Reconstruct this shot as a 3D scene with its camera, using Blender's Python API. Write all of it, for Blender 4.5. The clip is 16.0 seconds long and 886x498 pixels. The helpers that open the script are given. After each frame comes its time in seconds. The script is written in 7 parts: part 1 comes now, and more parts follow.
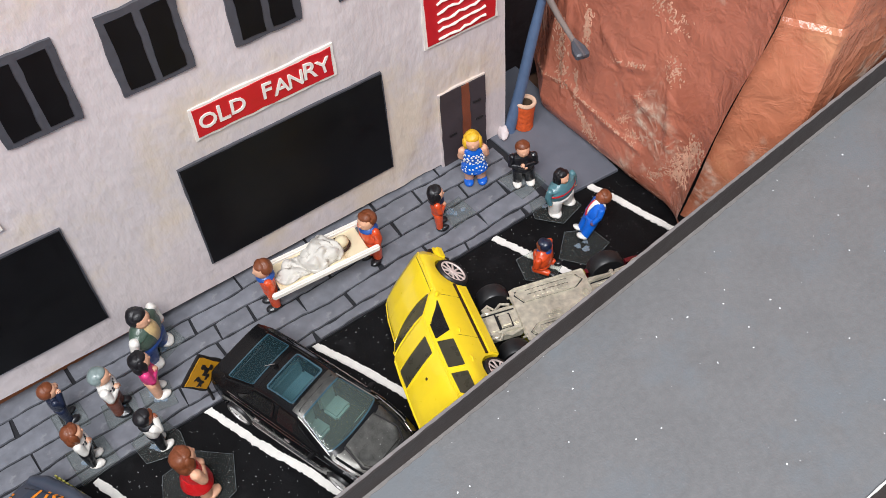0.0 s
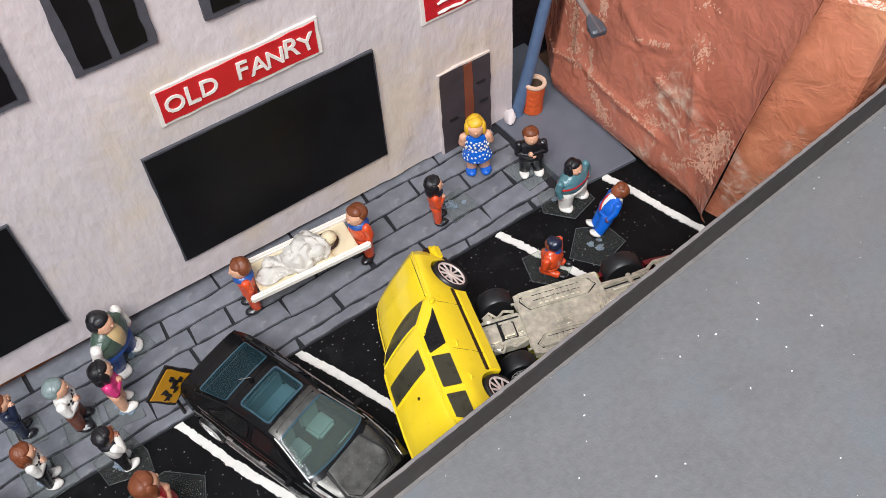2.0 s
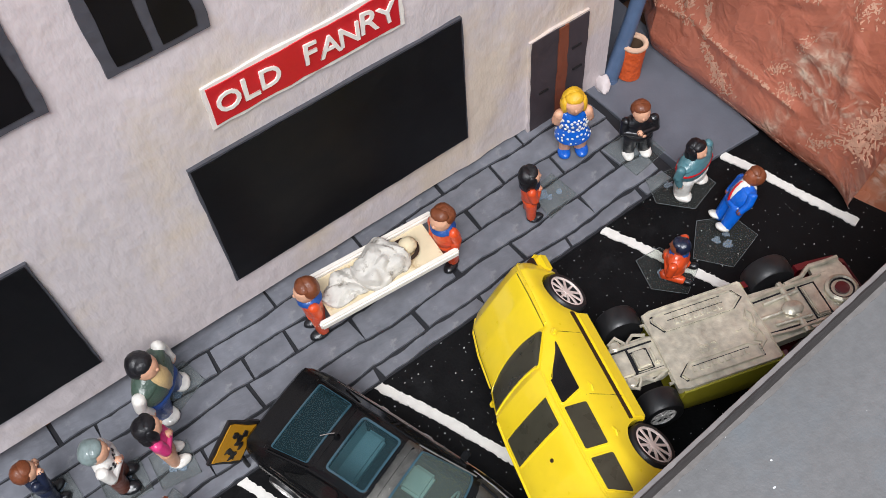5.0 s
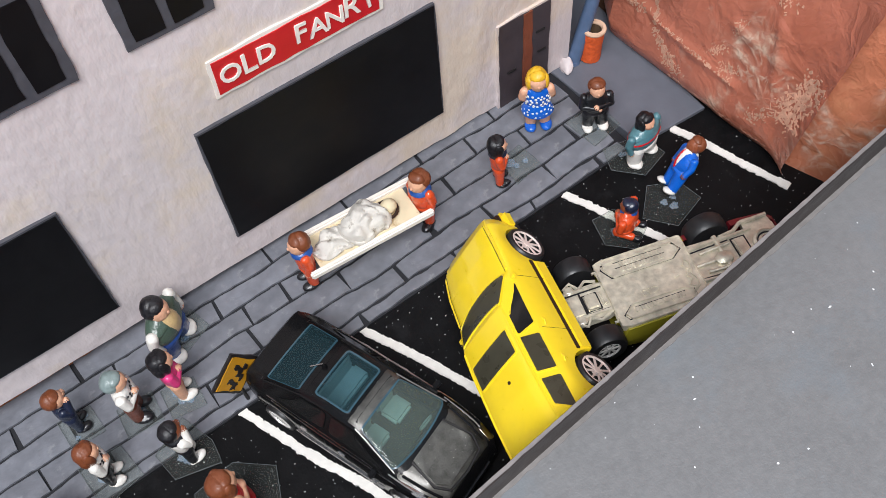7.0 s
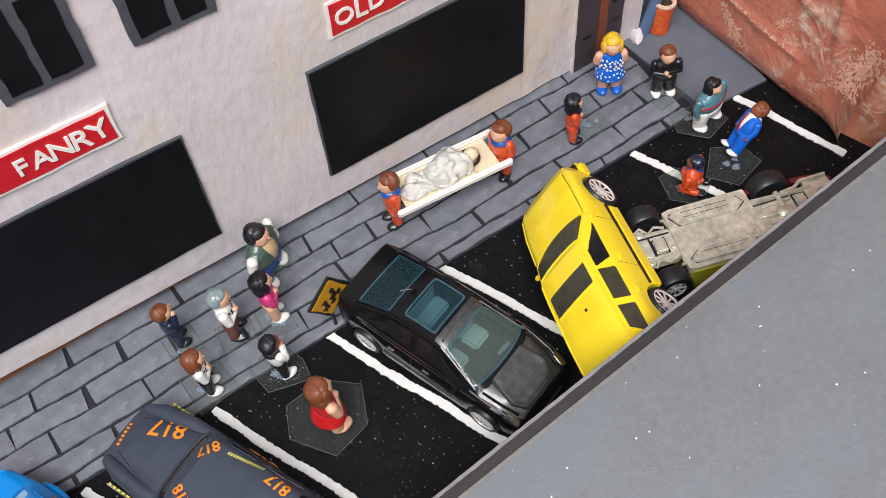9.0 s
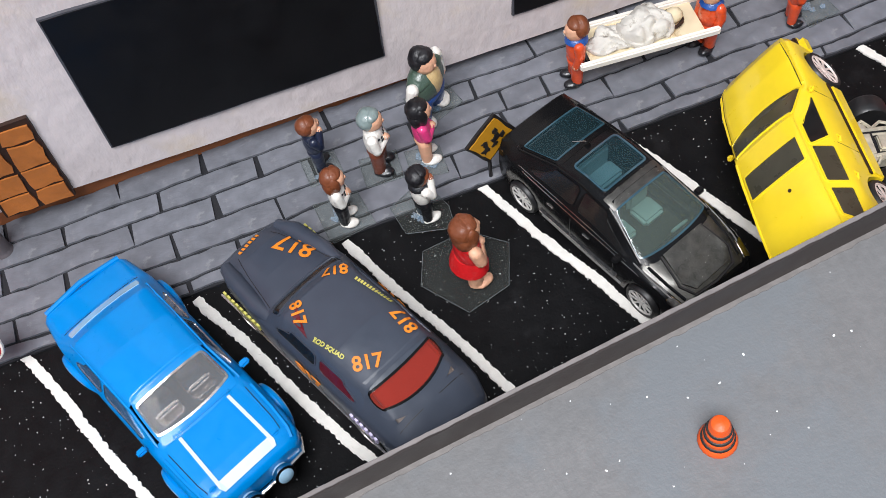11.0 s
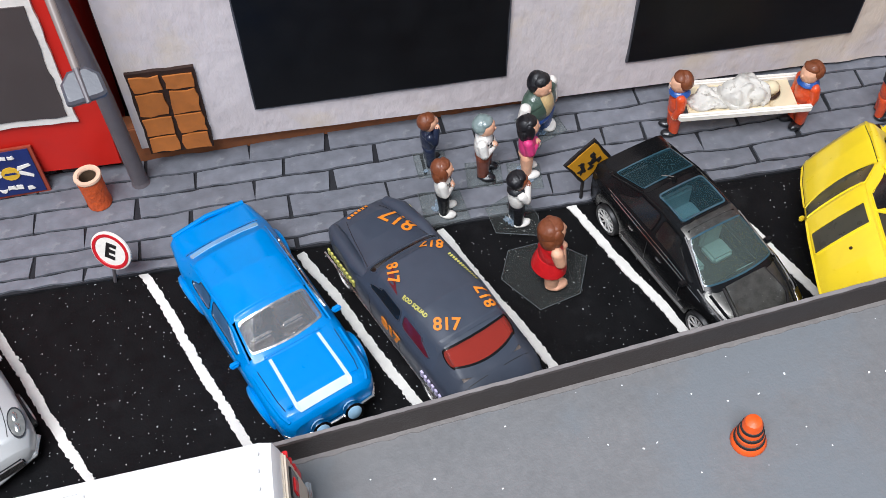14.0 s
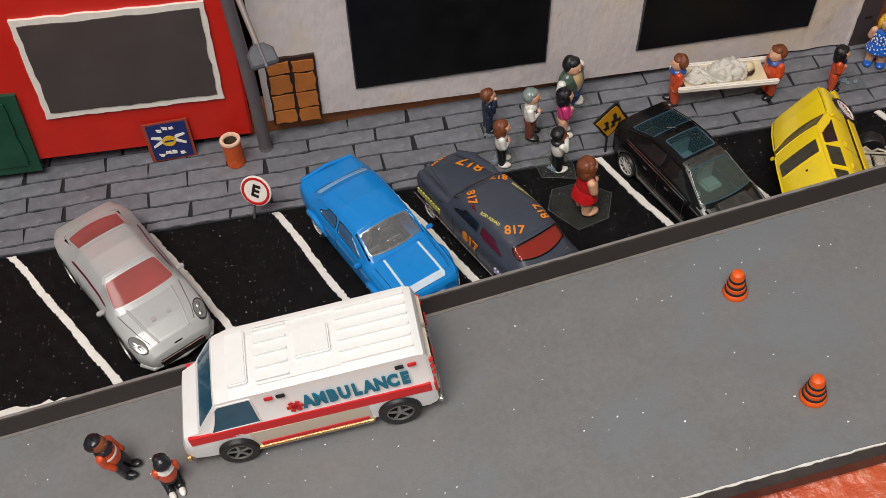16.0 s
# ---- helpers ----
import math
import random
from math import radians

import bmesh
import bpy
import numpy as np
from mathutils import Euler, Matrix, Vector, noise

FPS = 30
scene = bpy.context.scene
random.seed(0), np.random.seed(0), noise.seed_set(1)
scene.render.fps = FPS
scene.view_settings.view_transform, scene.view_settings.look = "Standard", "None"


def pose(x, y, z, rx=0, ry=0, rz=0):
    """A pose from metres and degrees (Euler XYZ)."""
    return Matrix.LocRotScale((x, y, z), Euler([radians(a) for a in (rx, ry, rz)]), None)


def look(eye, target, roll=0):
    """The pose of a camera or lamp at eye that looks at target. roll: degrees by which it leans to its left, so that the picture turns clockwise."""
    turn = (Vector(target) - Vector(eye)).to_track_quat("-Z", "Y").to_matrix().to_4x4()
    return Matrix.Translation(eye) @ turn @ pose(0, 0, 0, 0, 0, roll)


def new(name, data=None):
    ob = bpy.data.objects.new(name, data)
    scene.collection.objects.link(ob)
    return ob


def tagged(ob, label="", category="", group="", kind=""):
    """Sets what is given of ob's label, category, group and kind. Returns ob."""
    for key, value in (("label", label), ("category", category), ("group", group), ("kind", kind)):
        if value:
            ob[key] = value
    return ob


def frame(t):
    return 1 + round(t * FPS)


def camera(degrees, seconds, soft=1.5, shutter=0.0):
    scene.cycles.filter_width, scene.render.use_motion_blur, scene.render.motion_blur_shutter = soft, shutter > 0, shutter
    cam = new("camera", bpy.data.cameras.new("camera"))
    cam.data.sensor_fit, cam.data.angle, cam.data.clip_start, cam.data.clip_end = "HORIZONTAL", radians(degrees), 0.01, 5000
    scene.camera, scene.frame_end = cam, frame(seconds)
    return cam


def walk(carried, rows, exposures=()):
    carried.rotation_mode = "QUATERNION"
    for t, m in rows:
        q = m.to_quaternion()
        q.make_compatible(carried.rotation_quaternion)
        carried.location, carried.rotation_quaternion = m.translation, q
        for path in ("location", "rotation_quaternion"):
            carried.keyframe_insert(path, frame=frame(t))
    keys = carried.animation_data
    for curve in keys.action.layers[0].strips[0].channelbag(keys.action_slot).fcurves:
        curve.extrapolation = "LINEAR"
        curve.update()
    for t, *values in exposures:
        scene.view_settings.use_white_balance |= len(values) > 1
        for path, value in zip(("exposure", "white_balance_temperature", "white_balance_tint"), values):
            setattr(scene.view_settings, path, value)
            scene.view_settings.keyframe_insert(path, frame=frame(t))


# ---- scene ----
cam = camera(48.63, 16.0, soft=0.55, shutter=0.0)
# seconds, eye x y z, yaw, pitch, roll
PATH = [
    (0, -0.00752, -0.24777, 0.30917, -28.867, -52.086, -7.311),
    (0.5, 0.00732, -0.24001, 0.29863, -28.451, -52.283, -7.799),
    (1, 0.01105, -0.23337, 0.29306, -28.369, -52.951, -7.830),
    (1.5, 0.01258, -0.22972, 0.28868, -28.500, -53.559, -7.273),
    (2, 0.01086, -0.22430, 0.28496, -27.681, -53.614, -7.756),
    (2.5, 0.00148, -0.19607, 0.27576, -28.981, -54.643, -6.353),
    (3, 0.01001, -0.17113, 0.26927, -28.677, -56.187, -6.334),
    (3.5, 0.02039, -0.15962, 0.25919, -28.930, -57.450, -6.365),
    (4, 0.02177, -0.15805, 0.25506, -28.078, -57.765, -8.449),
    (4.2, 0.01992, -0.15418, 0.25447, -28.535, -58.244, -8.470),
    (6.3, 0.00305, -0.17624, 0.26479, -28.179, -57.923, -9.484),
    (6.5, 0.00354, -0.17936, 0.26933, -28.516, -58.147, -9.123),
    (7, 0.00016, -0.18877, 0.27872, -28.454, -58.115, -9.085),
    (7.5, -0.00778, -0.19650, 0.28259, -28.662, -58.087, -8.517),
    (8, -0.01484, -0.20113, 0.28987, -28.222, -57.965, -8.262),
    (8.5, -0.02336, -0.20352, 0.29412, -27.596, -57.672, -8.229),
    (9, -0.03358, -0.20350, 0.28939, -26.552, -57.483, -8.133),
    (9.5, -0.03982, -0.19831, 0.27557, -25.622, -57.305, -7.613),
    (10, -0.04879, -0.19676, 0.26036, -22.090, -57.645, -8.518),
    (10.2, -0.05306, -0.19823, 0.25634, -19.099, -58.241, -9.735),
    (12.3, -0.04668, -0.21327, 0.23202, -7.506, -57.960, -7.897),
    (12.5, -0.04862, -0.21377, 0.23444, -7.201, -57.659, -7.304),
    (13, -0.05169, -0.21746, 0.23966, -7.072, -56.058, -5.239),
    (13.5, -0.06143, -0.22181, 0.24092, -7.198, -55.078, -3.958),
    (14, -0.06896, -0.24022, 0.25485, -7.182, -53.592, -3.384),
    (14.5, -0.07847, -0.26599, 0.26267, -7.556, -52.835, -3.022),
    (15, -0.08785, -0.28886, 0.27659, -7.441, -52.496, -3.097),
    (15.5, -0.09885, -0.31089, 0.29267, -7.723, -51.598, -3.186),
    (16, -0.11052, -0.32952, 0.30826, -7.828, -50.763, -3.844),
]
walk(cam, [(t, pose(x, y, z, 0, 0, yaw) @ pose(0, 0, 0, 90 + pitch) @ pose(0, 0, 0, 0, 0, roll)) for t, x, y, z, yaw, pitch, roll in PATH],
     exposures=[(0.0, 0.19, 6350, 10), (2.0, 0.19, 6350, 10), (4.0, 0.09, 6300, 10), (6.5, 0.18, 6290, 10), (10.0, 0.21, 6370, 10), (12.5, 0.26, 6140, 10), (13.5, 0.28, 6060, 10), (14.5, 0.05, 6190, 10), (15.2, -0.18, 6420, 10), (16.0, -0.44, 7100, 10)])

# ---- light: a softly lit room, a bright window high in front of the model ----
world = bpy.data.worlds.new("room_light")
scene.world = world
world.use_nodes = True
wbg = world.node_tree.nodes["Background"]
wbg.inputs["Color"].default_value = (0.78, 0.91, 1.06, 1)
wbg.inputs["Strength"].default_value = 0.38
lamp = bpy.data.lights.new("window_light", "AREA")
lamp.shape, lamp.size, lamp.size_y = "RECTANGLE", 0.8, 0.6
lamp.energy, lamp.color = 24.2, (1.0, 0.985, 0.985)
lamp_ob = new("window_light", lamp)
lamp_ob.matrix_world = look((-0.36, -0.62, 1.25), (0, -0.05, 0))


# ---- materials ----
def rgb(r, g, b):
    """A linear colour from 8-bit sRGB values."""
    return tuple(c / 12.92 if (c := v / 255) <= 0.04045 else ((c + 0.055) / 1.055) ** 2.4 for v in (r, g, b))


def mat(name, col, rough=0.5, metal=0.0, vary=0.12, scale=400.0, bump=0.1, bump_scale=1500.0, coat=0.0, blotch=None, blotch_at=0.6,
        blotch_scale=120.0, depth=0.0003, spec=0.5, each=0.0, stretch=None):
    """A painted surface: two scales of tone, fine relief, and blotches of a second colour."""
    m = bpy.data.materials.new(name)
    m.use_nodes = True
    nt = m.node_tree
    n, ln = nt.nodes, nt.links
    p = n["Principled BSDF"]
    tc = n.new("ShaderNodeTexCoord")
    n1 = n.new("ShaderNodeTexNoise")
    n1.inputs["Scale"].default_value, n1.inputs["Detail"].default_value = scale, 5
    ln.new(tc.outputs["Object"], n1.inputs["Vector"])
    n2 = n.new("ShaderNodeTexNoise")
    n2.inputs["Scale"].default_value, n2.inputs["Detail"].default_value = scale * 0.12, 3
    ln.new(tc.outputs["Object"], n2.inputs["Vector"])
    add = n.new("ShaderNodeMath")
    add.operation = "ADD"
    ln.new(n1.outputs["Fac"], add.inputs[0])
    ln.new(n2.outputs["Fac"], add.inputs[1])
    ramp = n.new("ShaderNodeMapRange")
    ramp.inputs["From Min"].default_value, ramp.inputs["From Max"].default_value = 0.6, 1.4
    ramp.inputs["To Min"].default_value, ramp.inputs["To Max"].default_value = 1 - vary, 1 + vary
    ln.new(add.outputs[0], ramp.inputs["Value"])
    tone = ramp.outputs[0]
    if each:
        info = n.new("ShaderNodeObjectInfo")
        r2 = n.new("ShaderNodeMapRange")
        r2.inputs["To Min"].default_value, r2.inputs["To Max"].default_value = 1 - each, 1 + each
        ln.new(info.outputs["Random"], r2.inputs["Value"])
        mul = n.new("ShaderNodeMath")
        mul.operation = "MULTIPLY"
        ln.new(tone, mul.inputs[0])
        ln.new(r2.outputs[0], mul.inputs[1])
        tone = mul.outputs[0]
    mix = n.new("ShaderNodeVectorMath")
    mix.operation = "SCALE"
    mix.inputs[0].default_value = col
    ln.new(tone, mix.inputs["Scale"])
    out = mix.outputs[0]
    if blotch:
        n3 = n.new("ShaderNodeTexNoise")
        n3.inputs["Scale"].default_value, n3.inputs["Detail"].default_value = blotch_scale, 6
        n3.inputs["Roughness"].default_value = 0.65
        ln.new(tc.outputs["Object"], n3.inputs["Vector"])
        r3 = n.new("ShaderNodeMapRange")
        r3.inputs["From Min"].default_value, r3.inputs["From Max"].default_value = blotch_at, blotch_at + 0.12
        ln.new(n3.outputs["Fac"], r3.inputs["Value"])
        mx = n.new("ShaderNodeMix")
        mx.data_type = "RGBA"
        ln.new(r3.outputs[0], mx.inputs[0])
        ln.new(out, mx.inputs[6])
        mx.inputs[7].default_value = (*blotch, 1)
        out = mx.outputs[2]
    ln.new(out, p.inputs["Base Color"])
    rr = n.new("ShaderNodeMapRange")
    rr.inputs["From Min"].default_value, rr.inputs["From Max"].default_value = 0.3, 0.7
    rr.inputs["To Min"].default_value, rr.inputs["To Max"].default_value = max(0.02, rough * 0.8), min(1, rough * 1.2)
    ln.new(n1.outputs["Fac"], rr.inputs["Value"])
    ln.new(rr.outputs[0], p.inputs["Roughness"])
    p.inputs["Metallic"].default_value = metal
    p.inputs["Coat Weight"].default_value = coat
    p.inputs["Coat Roughness"].default_value = 0.06
    p.inputs["Specular IOR Level"].default_value = spec
    if bump:
        nb = n.new("ShaderNodeTexNoise")
        nb.inputs["Scale"].default_value, nb.inputs["Detail"].default_value = bump_scale, 4
        if stretch:
            mp = n.new("ShaderNodeMapping")
            mp.inputs["Scale"].default_value = stretch
            ln.new(tc.outputs["Object"], mp.inputs["Vector"])
            ln.new(mp.outputs[0], nb.inputs["Vector"])
        else:
            ln.new(tc.outputs["Object"], nb.inputs["Vector"])
        b = n.new("ShaderNodeBump")
        b.inputs["Strength"].default_value, b.inputs["Distance"].default_value = bump, depth
        ln.new(nb.outputs["Fac"], b.inputs["Height"])
        ln.new(b.outputs[0], p.inputs["Normal"])
    return m


def specks(m, col, size=0.0004, cell=260.0, share=0.25, flat=False):
    """Adds small drops of another colour to a material."""
    nt = m.node_tree
    n, ln = nt.nodes, nt.links
    p = n["Principled BSDF"]
    old = p.inputs["Base Color"].links[0].from_socket
    tc = n.new("ShaderNodeTexCoord")
    wob = n.new("ShaderNodeTexNoise")
    wob.inputs["Scale"].default_value = 900
    ln.new(tc.outputs["Object"], wob.inputs["Vector"])
    sc = n.new("ShaderNodeVectorMath")
    sc.operation = "MULTIPLY_ADD"
    ln.new(wob.outputs["Color"], sc.inputs[0])
    sc.inputs[1].default_value = (0.001, 0.001, 0.001)
    ln.new(tc.outputs["Object"], sc.inputs[2])
    v = n.new("ShaderNodeTexVoronoi")
    v.voronoi_dimensions = "2D" if flat else "3D"
    v.inputs["Scale"].default_value = cell
    ln.new(sc.outputs[0], v.inputs["Vector"])
    sep = n.new("ShaderNodeSeparateColor")
    ln.new(v.outputs["Color"], sep.inputs[0])
    lim = n.new("ShaderNodeMapRange")
    lim.inputs["From Min"].default_value, lim.inputs["From Max"].default_value = 1 - share, 1.0
    lim.inputs["To Min"].default_value, lim.inputs["To Max"].default_value = 0.0, size * cell
    ln.new(sep.outputs[0], lim.inputs["Value"])
    less = n.new("ShaderNodeMath")
    less.operation = "LESS_THAN"
    ln.new(v.outputs["Distance"], less.inputs[0])
    ln.new(lim.outputs[0], less.inputs[1])
    mx = n.new("ShaderNodeMix")
    mx.data_type = "RGBA"
    ln.new(less.outputs[0], mx.inputs[0])
    ln.new(old, mx.inputs[6])
    mx.inputs[7].default_value = (*col, 1)
    ln.new(mx.outputs[2], p.inputs["Base Color"])
    return m


def see_through(name, col, clear=0.8, rough=0.03, tint=None):
    """Thin clear plastic: mostly lets light through, with a gloss."""
    m = bpy.data.materials.new(name)
    m.use_nodes = True
    n, ln = m.node_tree.nodes, m.node_tree.links
    p, out = n["Principled BSDF"], n["Material Output"]
    p.inputs["Base Color"].default_value = (*col, 1)
    p.inputs["Roughness"].default_value = rough
    tr = n.new("ShaderNodeBsdfTransparent")
    tr.inputs["Color"].default_value = (*(tint or [0.25 + 0.75 * (c / max(col)) for c in col]), 1)
    mx = n.new("ShaderNodeMixShader")
    mx.inputs[0].default_value = clear
    ln.new(p.outputs[0], mx.inputs[1])
    ln.new(tr.outputs[0], mx.inputs[2])
    ln.new(mx.outputs[0], out.inputs[0])
    return m


def crumpled(m, pale, dark):
    """Adds paper folds: broad facets, fine ridged wrinkles, and colour scuffed off along the wrinkles."""
    n, ln = m.node_tree.nodes, m.node_tree.links
    p = n["Principled BSDF"]

    def math_node(kind, a, b=None, c=None):
        k = n.new("ShaderNodeMath")
        k.operation = kind
        for slot, value in zip(k.inputs, (a, b, c)):
            if value is None:
                continue
            if isinstance(value, (int, float)):
                slot.default_value = value
            else:
                ln.new(value, slot)
        return k.outputs[0]

    def ramp_node(value, lo, hi):
        k = n.new("ShaderNodeMapRange")
        k.inputs["From Min"].default_value, k.inputs["From Max"].default_value = lo, hi
        ln.new(value, k.inputs["Value"])
        return k.outputs[0]

    def noise_node(scale, detail, distort=0.0, vector=None):
        k = n.new("ShaderNodeTexNoise")
        k.inputs["Scale"].default_value, k.inputs["Detail"].default_value, k.inputs["Distortion"].default_value = scale, detail, distort
        ln.new(vector or tc.outputs["Object"], k.inputs["Vector"])
        return k.outputs["Fac"]

    def mix_in(fac, colour):
        mx = n.new("ShaderNodeMix")
        mx.data_type = "RGBA"
        ln.new(fac, mx.inputs[0])
        ln.new(p.inputs["Base Color"].links[0].from_socket, mx.inputs[6])
        mx.inputs[7].default_value = (*colour, 1)
        ln.new(mx.outputs[2], p.inputs["Base Color"])

    tc = n.new("ShaderNodeTexCoord")
    wob = n.new("ShaderNodeTexNoise")
    wob.inputs["Scale"].default_value = 60
    ln.new(tc.outputs["Object"], wob.inputs["Vector"])
    sc = n.new("ShaderNodeVectorMath")
    sc.operation = "MULTIPLY_ADD"
    ln.new(wob.outputs["Color"], sc.inputs[0])
    sc.inputs[1].default_value = (0.014, 0.014, 0.014)
    ln.new(tc.outputs["Object"], sc.inputs[2])
    total = None
    for scale, gain in ((20, 0.0075), (52, 0.0022)):
        v = n.new("ShaderNodeTexVoronoi")
        v.inputs["Scale"].default_value = scale
        ln.new(sc.outputs[0], v.inputs["Vector"])
        total = math_node("MULTIPLY_ADD", v.outputs["Distance"], gain, total if total else 0.0)
    ridges = []
    for scale, gain in ((26, 0.0080), (80, 0.0044), (260, 0.0012)):
        r = math_node("ABSOLUTE", math_node("SUBTRACT", noise_node(scale, 3, 0.6, sc.outputs[0]), 0.5))
        ridges.append(r)
        total = math_node("MULTIPLY_ADD", r, -gain, total)
    bp = n.new("ShaderNodeBump")
    bp.inputs["Strength"].default_value, bp.inputs["Distance"].default_value = 0.36, 1.0
    ln.new(total, bp.inputs["Height"])
    ln.new(p.inputs["Normal"].links[0].from_socket, bp.inputs["Normal"])
    ln.new(bp.outputs[0], p.inputs["Normal"])
    mix_in(math_node("MULTIPLY", ramp_node(noise_node(30, 4), 0.50, 0.66), 0.6), dark)
    crest = math_node("MAXIMUM", ramp_node(ridges[0], 0.040, 0.006), math_node("MULTIPLY", ramp_node(ridges[1], 0.040, 0.0), 0.8))
    patch = ramp_node(noise_node(26, 5), 0.50, 0.60)
    flake = ramp_node(noise_node(330, 6, 0.4), 0.44, 0.60)
    mix_in(math_node("MULTIPLY", math_node("MULTIPLY", crest, patch), math_node("MULTIPLY_ADD", flake, 0.7, 0.3)), pale)
    wide = math_node("MULTIPLY", ramp_node(noise_node(170, 6, 0.5, sc.outputs[0]), 0.50, 0.60), ramp_node(noise_node(21, 5), 0.57, 0.64))
    mix_in(math_node("MULTIPLY", wide, 0.75), pale)
    return m


WHITE_PAINT = mat("white_road_paint", rgb(225, 222, 215), 0.6, vary=0.12, bump=0.5, bump_scale=900, blotch=rgb(60, 60, 60), blotch_at=0.68, blotch_scale=500)
ASPHALT = specks(mat("black_road_card", (0.0045, 0.0045, 0.005), 0.5, vary=0.35, scale=200, bump=0.35, bump_scale=1200, spec=0.14, blotch=(0.011, 0.011, 0.012), blotch_at=0.6, blotch_scale=70), (0.5, 0.5, 0.5), 0.00021, 460, 0.42, True)
STONE = mat("grey_painted_stone", rgb(110, 112, 119), 0.52, vary=0.28, scale=240, bump=0.55, bump_scale=700, each=0.10, blotch=rgb(134, 135, 138), blotch_at=0.60, blotch_scale=190, stretch=(0.6, 1.3, 1))
JOINT = mat("dark_joint_paint", rgb(27, 28, 33), 0.7, vary=0.3, bump=0.4, bump_scale=900)
PLAIN_GREY = mat("grey_painted_card", rgb(98, 101, 110), 0.55, vary=0.15, scale=150, bump=0.25, bump_scale=700, blotch=rgb(60, 62, 68), blotch_at=0.66, blotch_scale=90)
PLASTER = mat("whitewashed_paper", rgb(211, 200, 199), 0.72, vary=0.10, scale=200, bump=0.42, bump_scale=300, depth=0.0011, stretch=(1.15, 1, 0.6), blotch=rgb(214, 198, 181), blotch_at=0.50, blotch_scale=15)
BROWN_BOARD = mat("brown_board_edge", rgb(150, 90, 54), 0.8, vary=0.25, bump=0.3)
BLACK_PANE = specks(mat("black_painted_pane", (0.004, 0.004, 0.005), 0.5, vary=0.3, scale=90, bump=0.1, bump_scale=300, spec=0.25), (0.5, 0.5, 0.5), 0.0003, 75, 0.12)
FRAME_GREY = mat("grey_painted_frame", rgb(74, 74, 80), 0.6, vary=0.2, bump=0.4, bump_scale=700)
SIGN_RED = mat("red_sign_paint", rgb(196, 26, 36), 0.45, vary=0.12, bump=0.3, bump_scale=500)
SIGN_WHITE = mat("white_sign_paint", rgb(235, 228, 218), 0.6, vary=0.08, bump=0.5, bump_scale=900)
DOOR_DARK = mat("dark_grey_door_paint", rgb(66, 58, 62), 0.5, vary=0.2, bump=0.3, bump_scale=400)
DOOR_BROWN = mat("brown_door_paint", rgb(124, 66, 44), 0.6, vary=0.2, bump=0.3)
WOOD = mat("orange_brown_wood_paint", rgb(182, 108, 48), 0.55, vary=0.22, scale=300, bump=0.5, bump_scale=600)
DARK_WOOD = mat("dark_brown_paint", rgb(44, 24, 14), 0.6, vary=0.3, bump=0.4)
RED_WALL = mat("red_wall_paint", rgb(206, 34, 22), 0.5, vary=0.12, scale=100, bump=0.2, bump_scale=400)
GREY_PANE = mat("grey_brown_window_paint", rgb(74, 65, 63), 0.6, vary=0.14, scale=60, bump=0.15, bump_scale=300)
GREEN_PAINT = mat("dark_green_paint", rgb(18, 72, 52), 0.5, vary=0.35, scale=160, bump=0.4, bump_scale=500)
RAMP_GREY = specks(mat("grey_track_paint", rgb(119, 118, 118), 0.42, vary=0.10, scale=500, bump=0.32, bump_scale=1400, blotch=rgb(118, 121, 124), blotch_at=0.5, blotch_scale=22), (0.9, 0.9, 0.9), 0.00031, 260, 0.12, True)
RAMP_EDGE = mat("dark_track_edging", rgb(54, 46, 43), 0.42, vary=0.25, scale=150, bump=0.3, blotch=rgb(120, 112, 108), blotch_at=0.72, blotch_scale=160)
# paler greys that paint the kerb's gloss at its foot and highlight on its top
RAMP_GLOSS = mat("pale_edge_gloss", rgb(126, 121, 118), 0.4, vary=0.2, scale=500, bump=0.3)
RAMP_RIM = mat("pale_rim_highlight", rgb(128, 122, 120), 0.5, vary=0.2)
ROCK = crumpled(mat("brown_crumpled_paper", rgb(174, 105, 84), 0.27, vary=0.24, scale=60, bump=0.12, bump_scale=200, depth=0.0008, blotch=rgb(184, 114, 90), blotch_at=0.56, blotch_scale=40), rgb(216, 186, 164), rgb(142, 76, 56))
# more orange paper, also lightened to paint in brighter light on the second sheet
ROCK_PALE = crumpled(mat("lightened_orange_brown_paper", rgb(194, 122, 92), 0.28, vary=0.26, scale=60, bump=0.14, bump_scale=200, depth=0.0008, blotch=rgb(206, 140, 104), blotch_at=0.54, blotch_scale=40), rgb(220, 190, 170), rgb(160, 90, 62))
TERRAIN = crumpled(mat("red_brown_crumpled_paper", rgb(206, 92, 56), 0.4, vary=0.25, scale=80, bump=0.8, bump_scale=150, depth=0.002), rgb(214, 140, 110), rgb(170, 62, 36))
SCUFF = mat("bare_paper_flakes", rgb(198, 152, 128), 0.5, vary=0.4, scale=500, bump=0.3, bump_scale=900)
# near-black colour stands in for the shade in gaps and under the ramp
DARK_GAP = mat("near_black_gap_fill", (0.012, 0.008, 0.010), 0.7, vary=0.3)
TABLE = mat("brown_base_board", rgb(96, 66, 48), 0.7, vary=0.25, scale=40)
TYRE = mat("black_rubber", (0.012, 0.012, 0.013), 0.45, vary=0.3, bump=0.1)
CHROME = mat("chrome", rgb(205, 200, 196), 0.22, metal=1.0, vary=0.08, bump=0)
RIM_SILVER = mat("bright_rim_plating", rgb(216, 214, 210), 0.3, metal=0.35, vary=0.08, bump=0)
RIM_GREY = mat("grey_rim_plating", rgb(150, 148, 146), 0.32, metal=0.6, vary=0.1, bump=0)
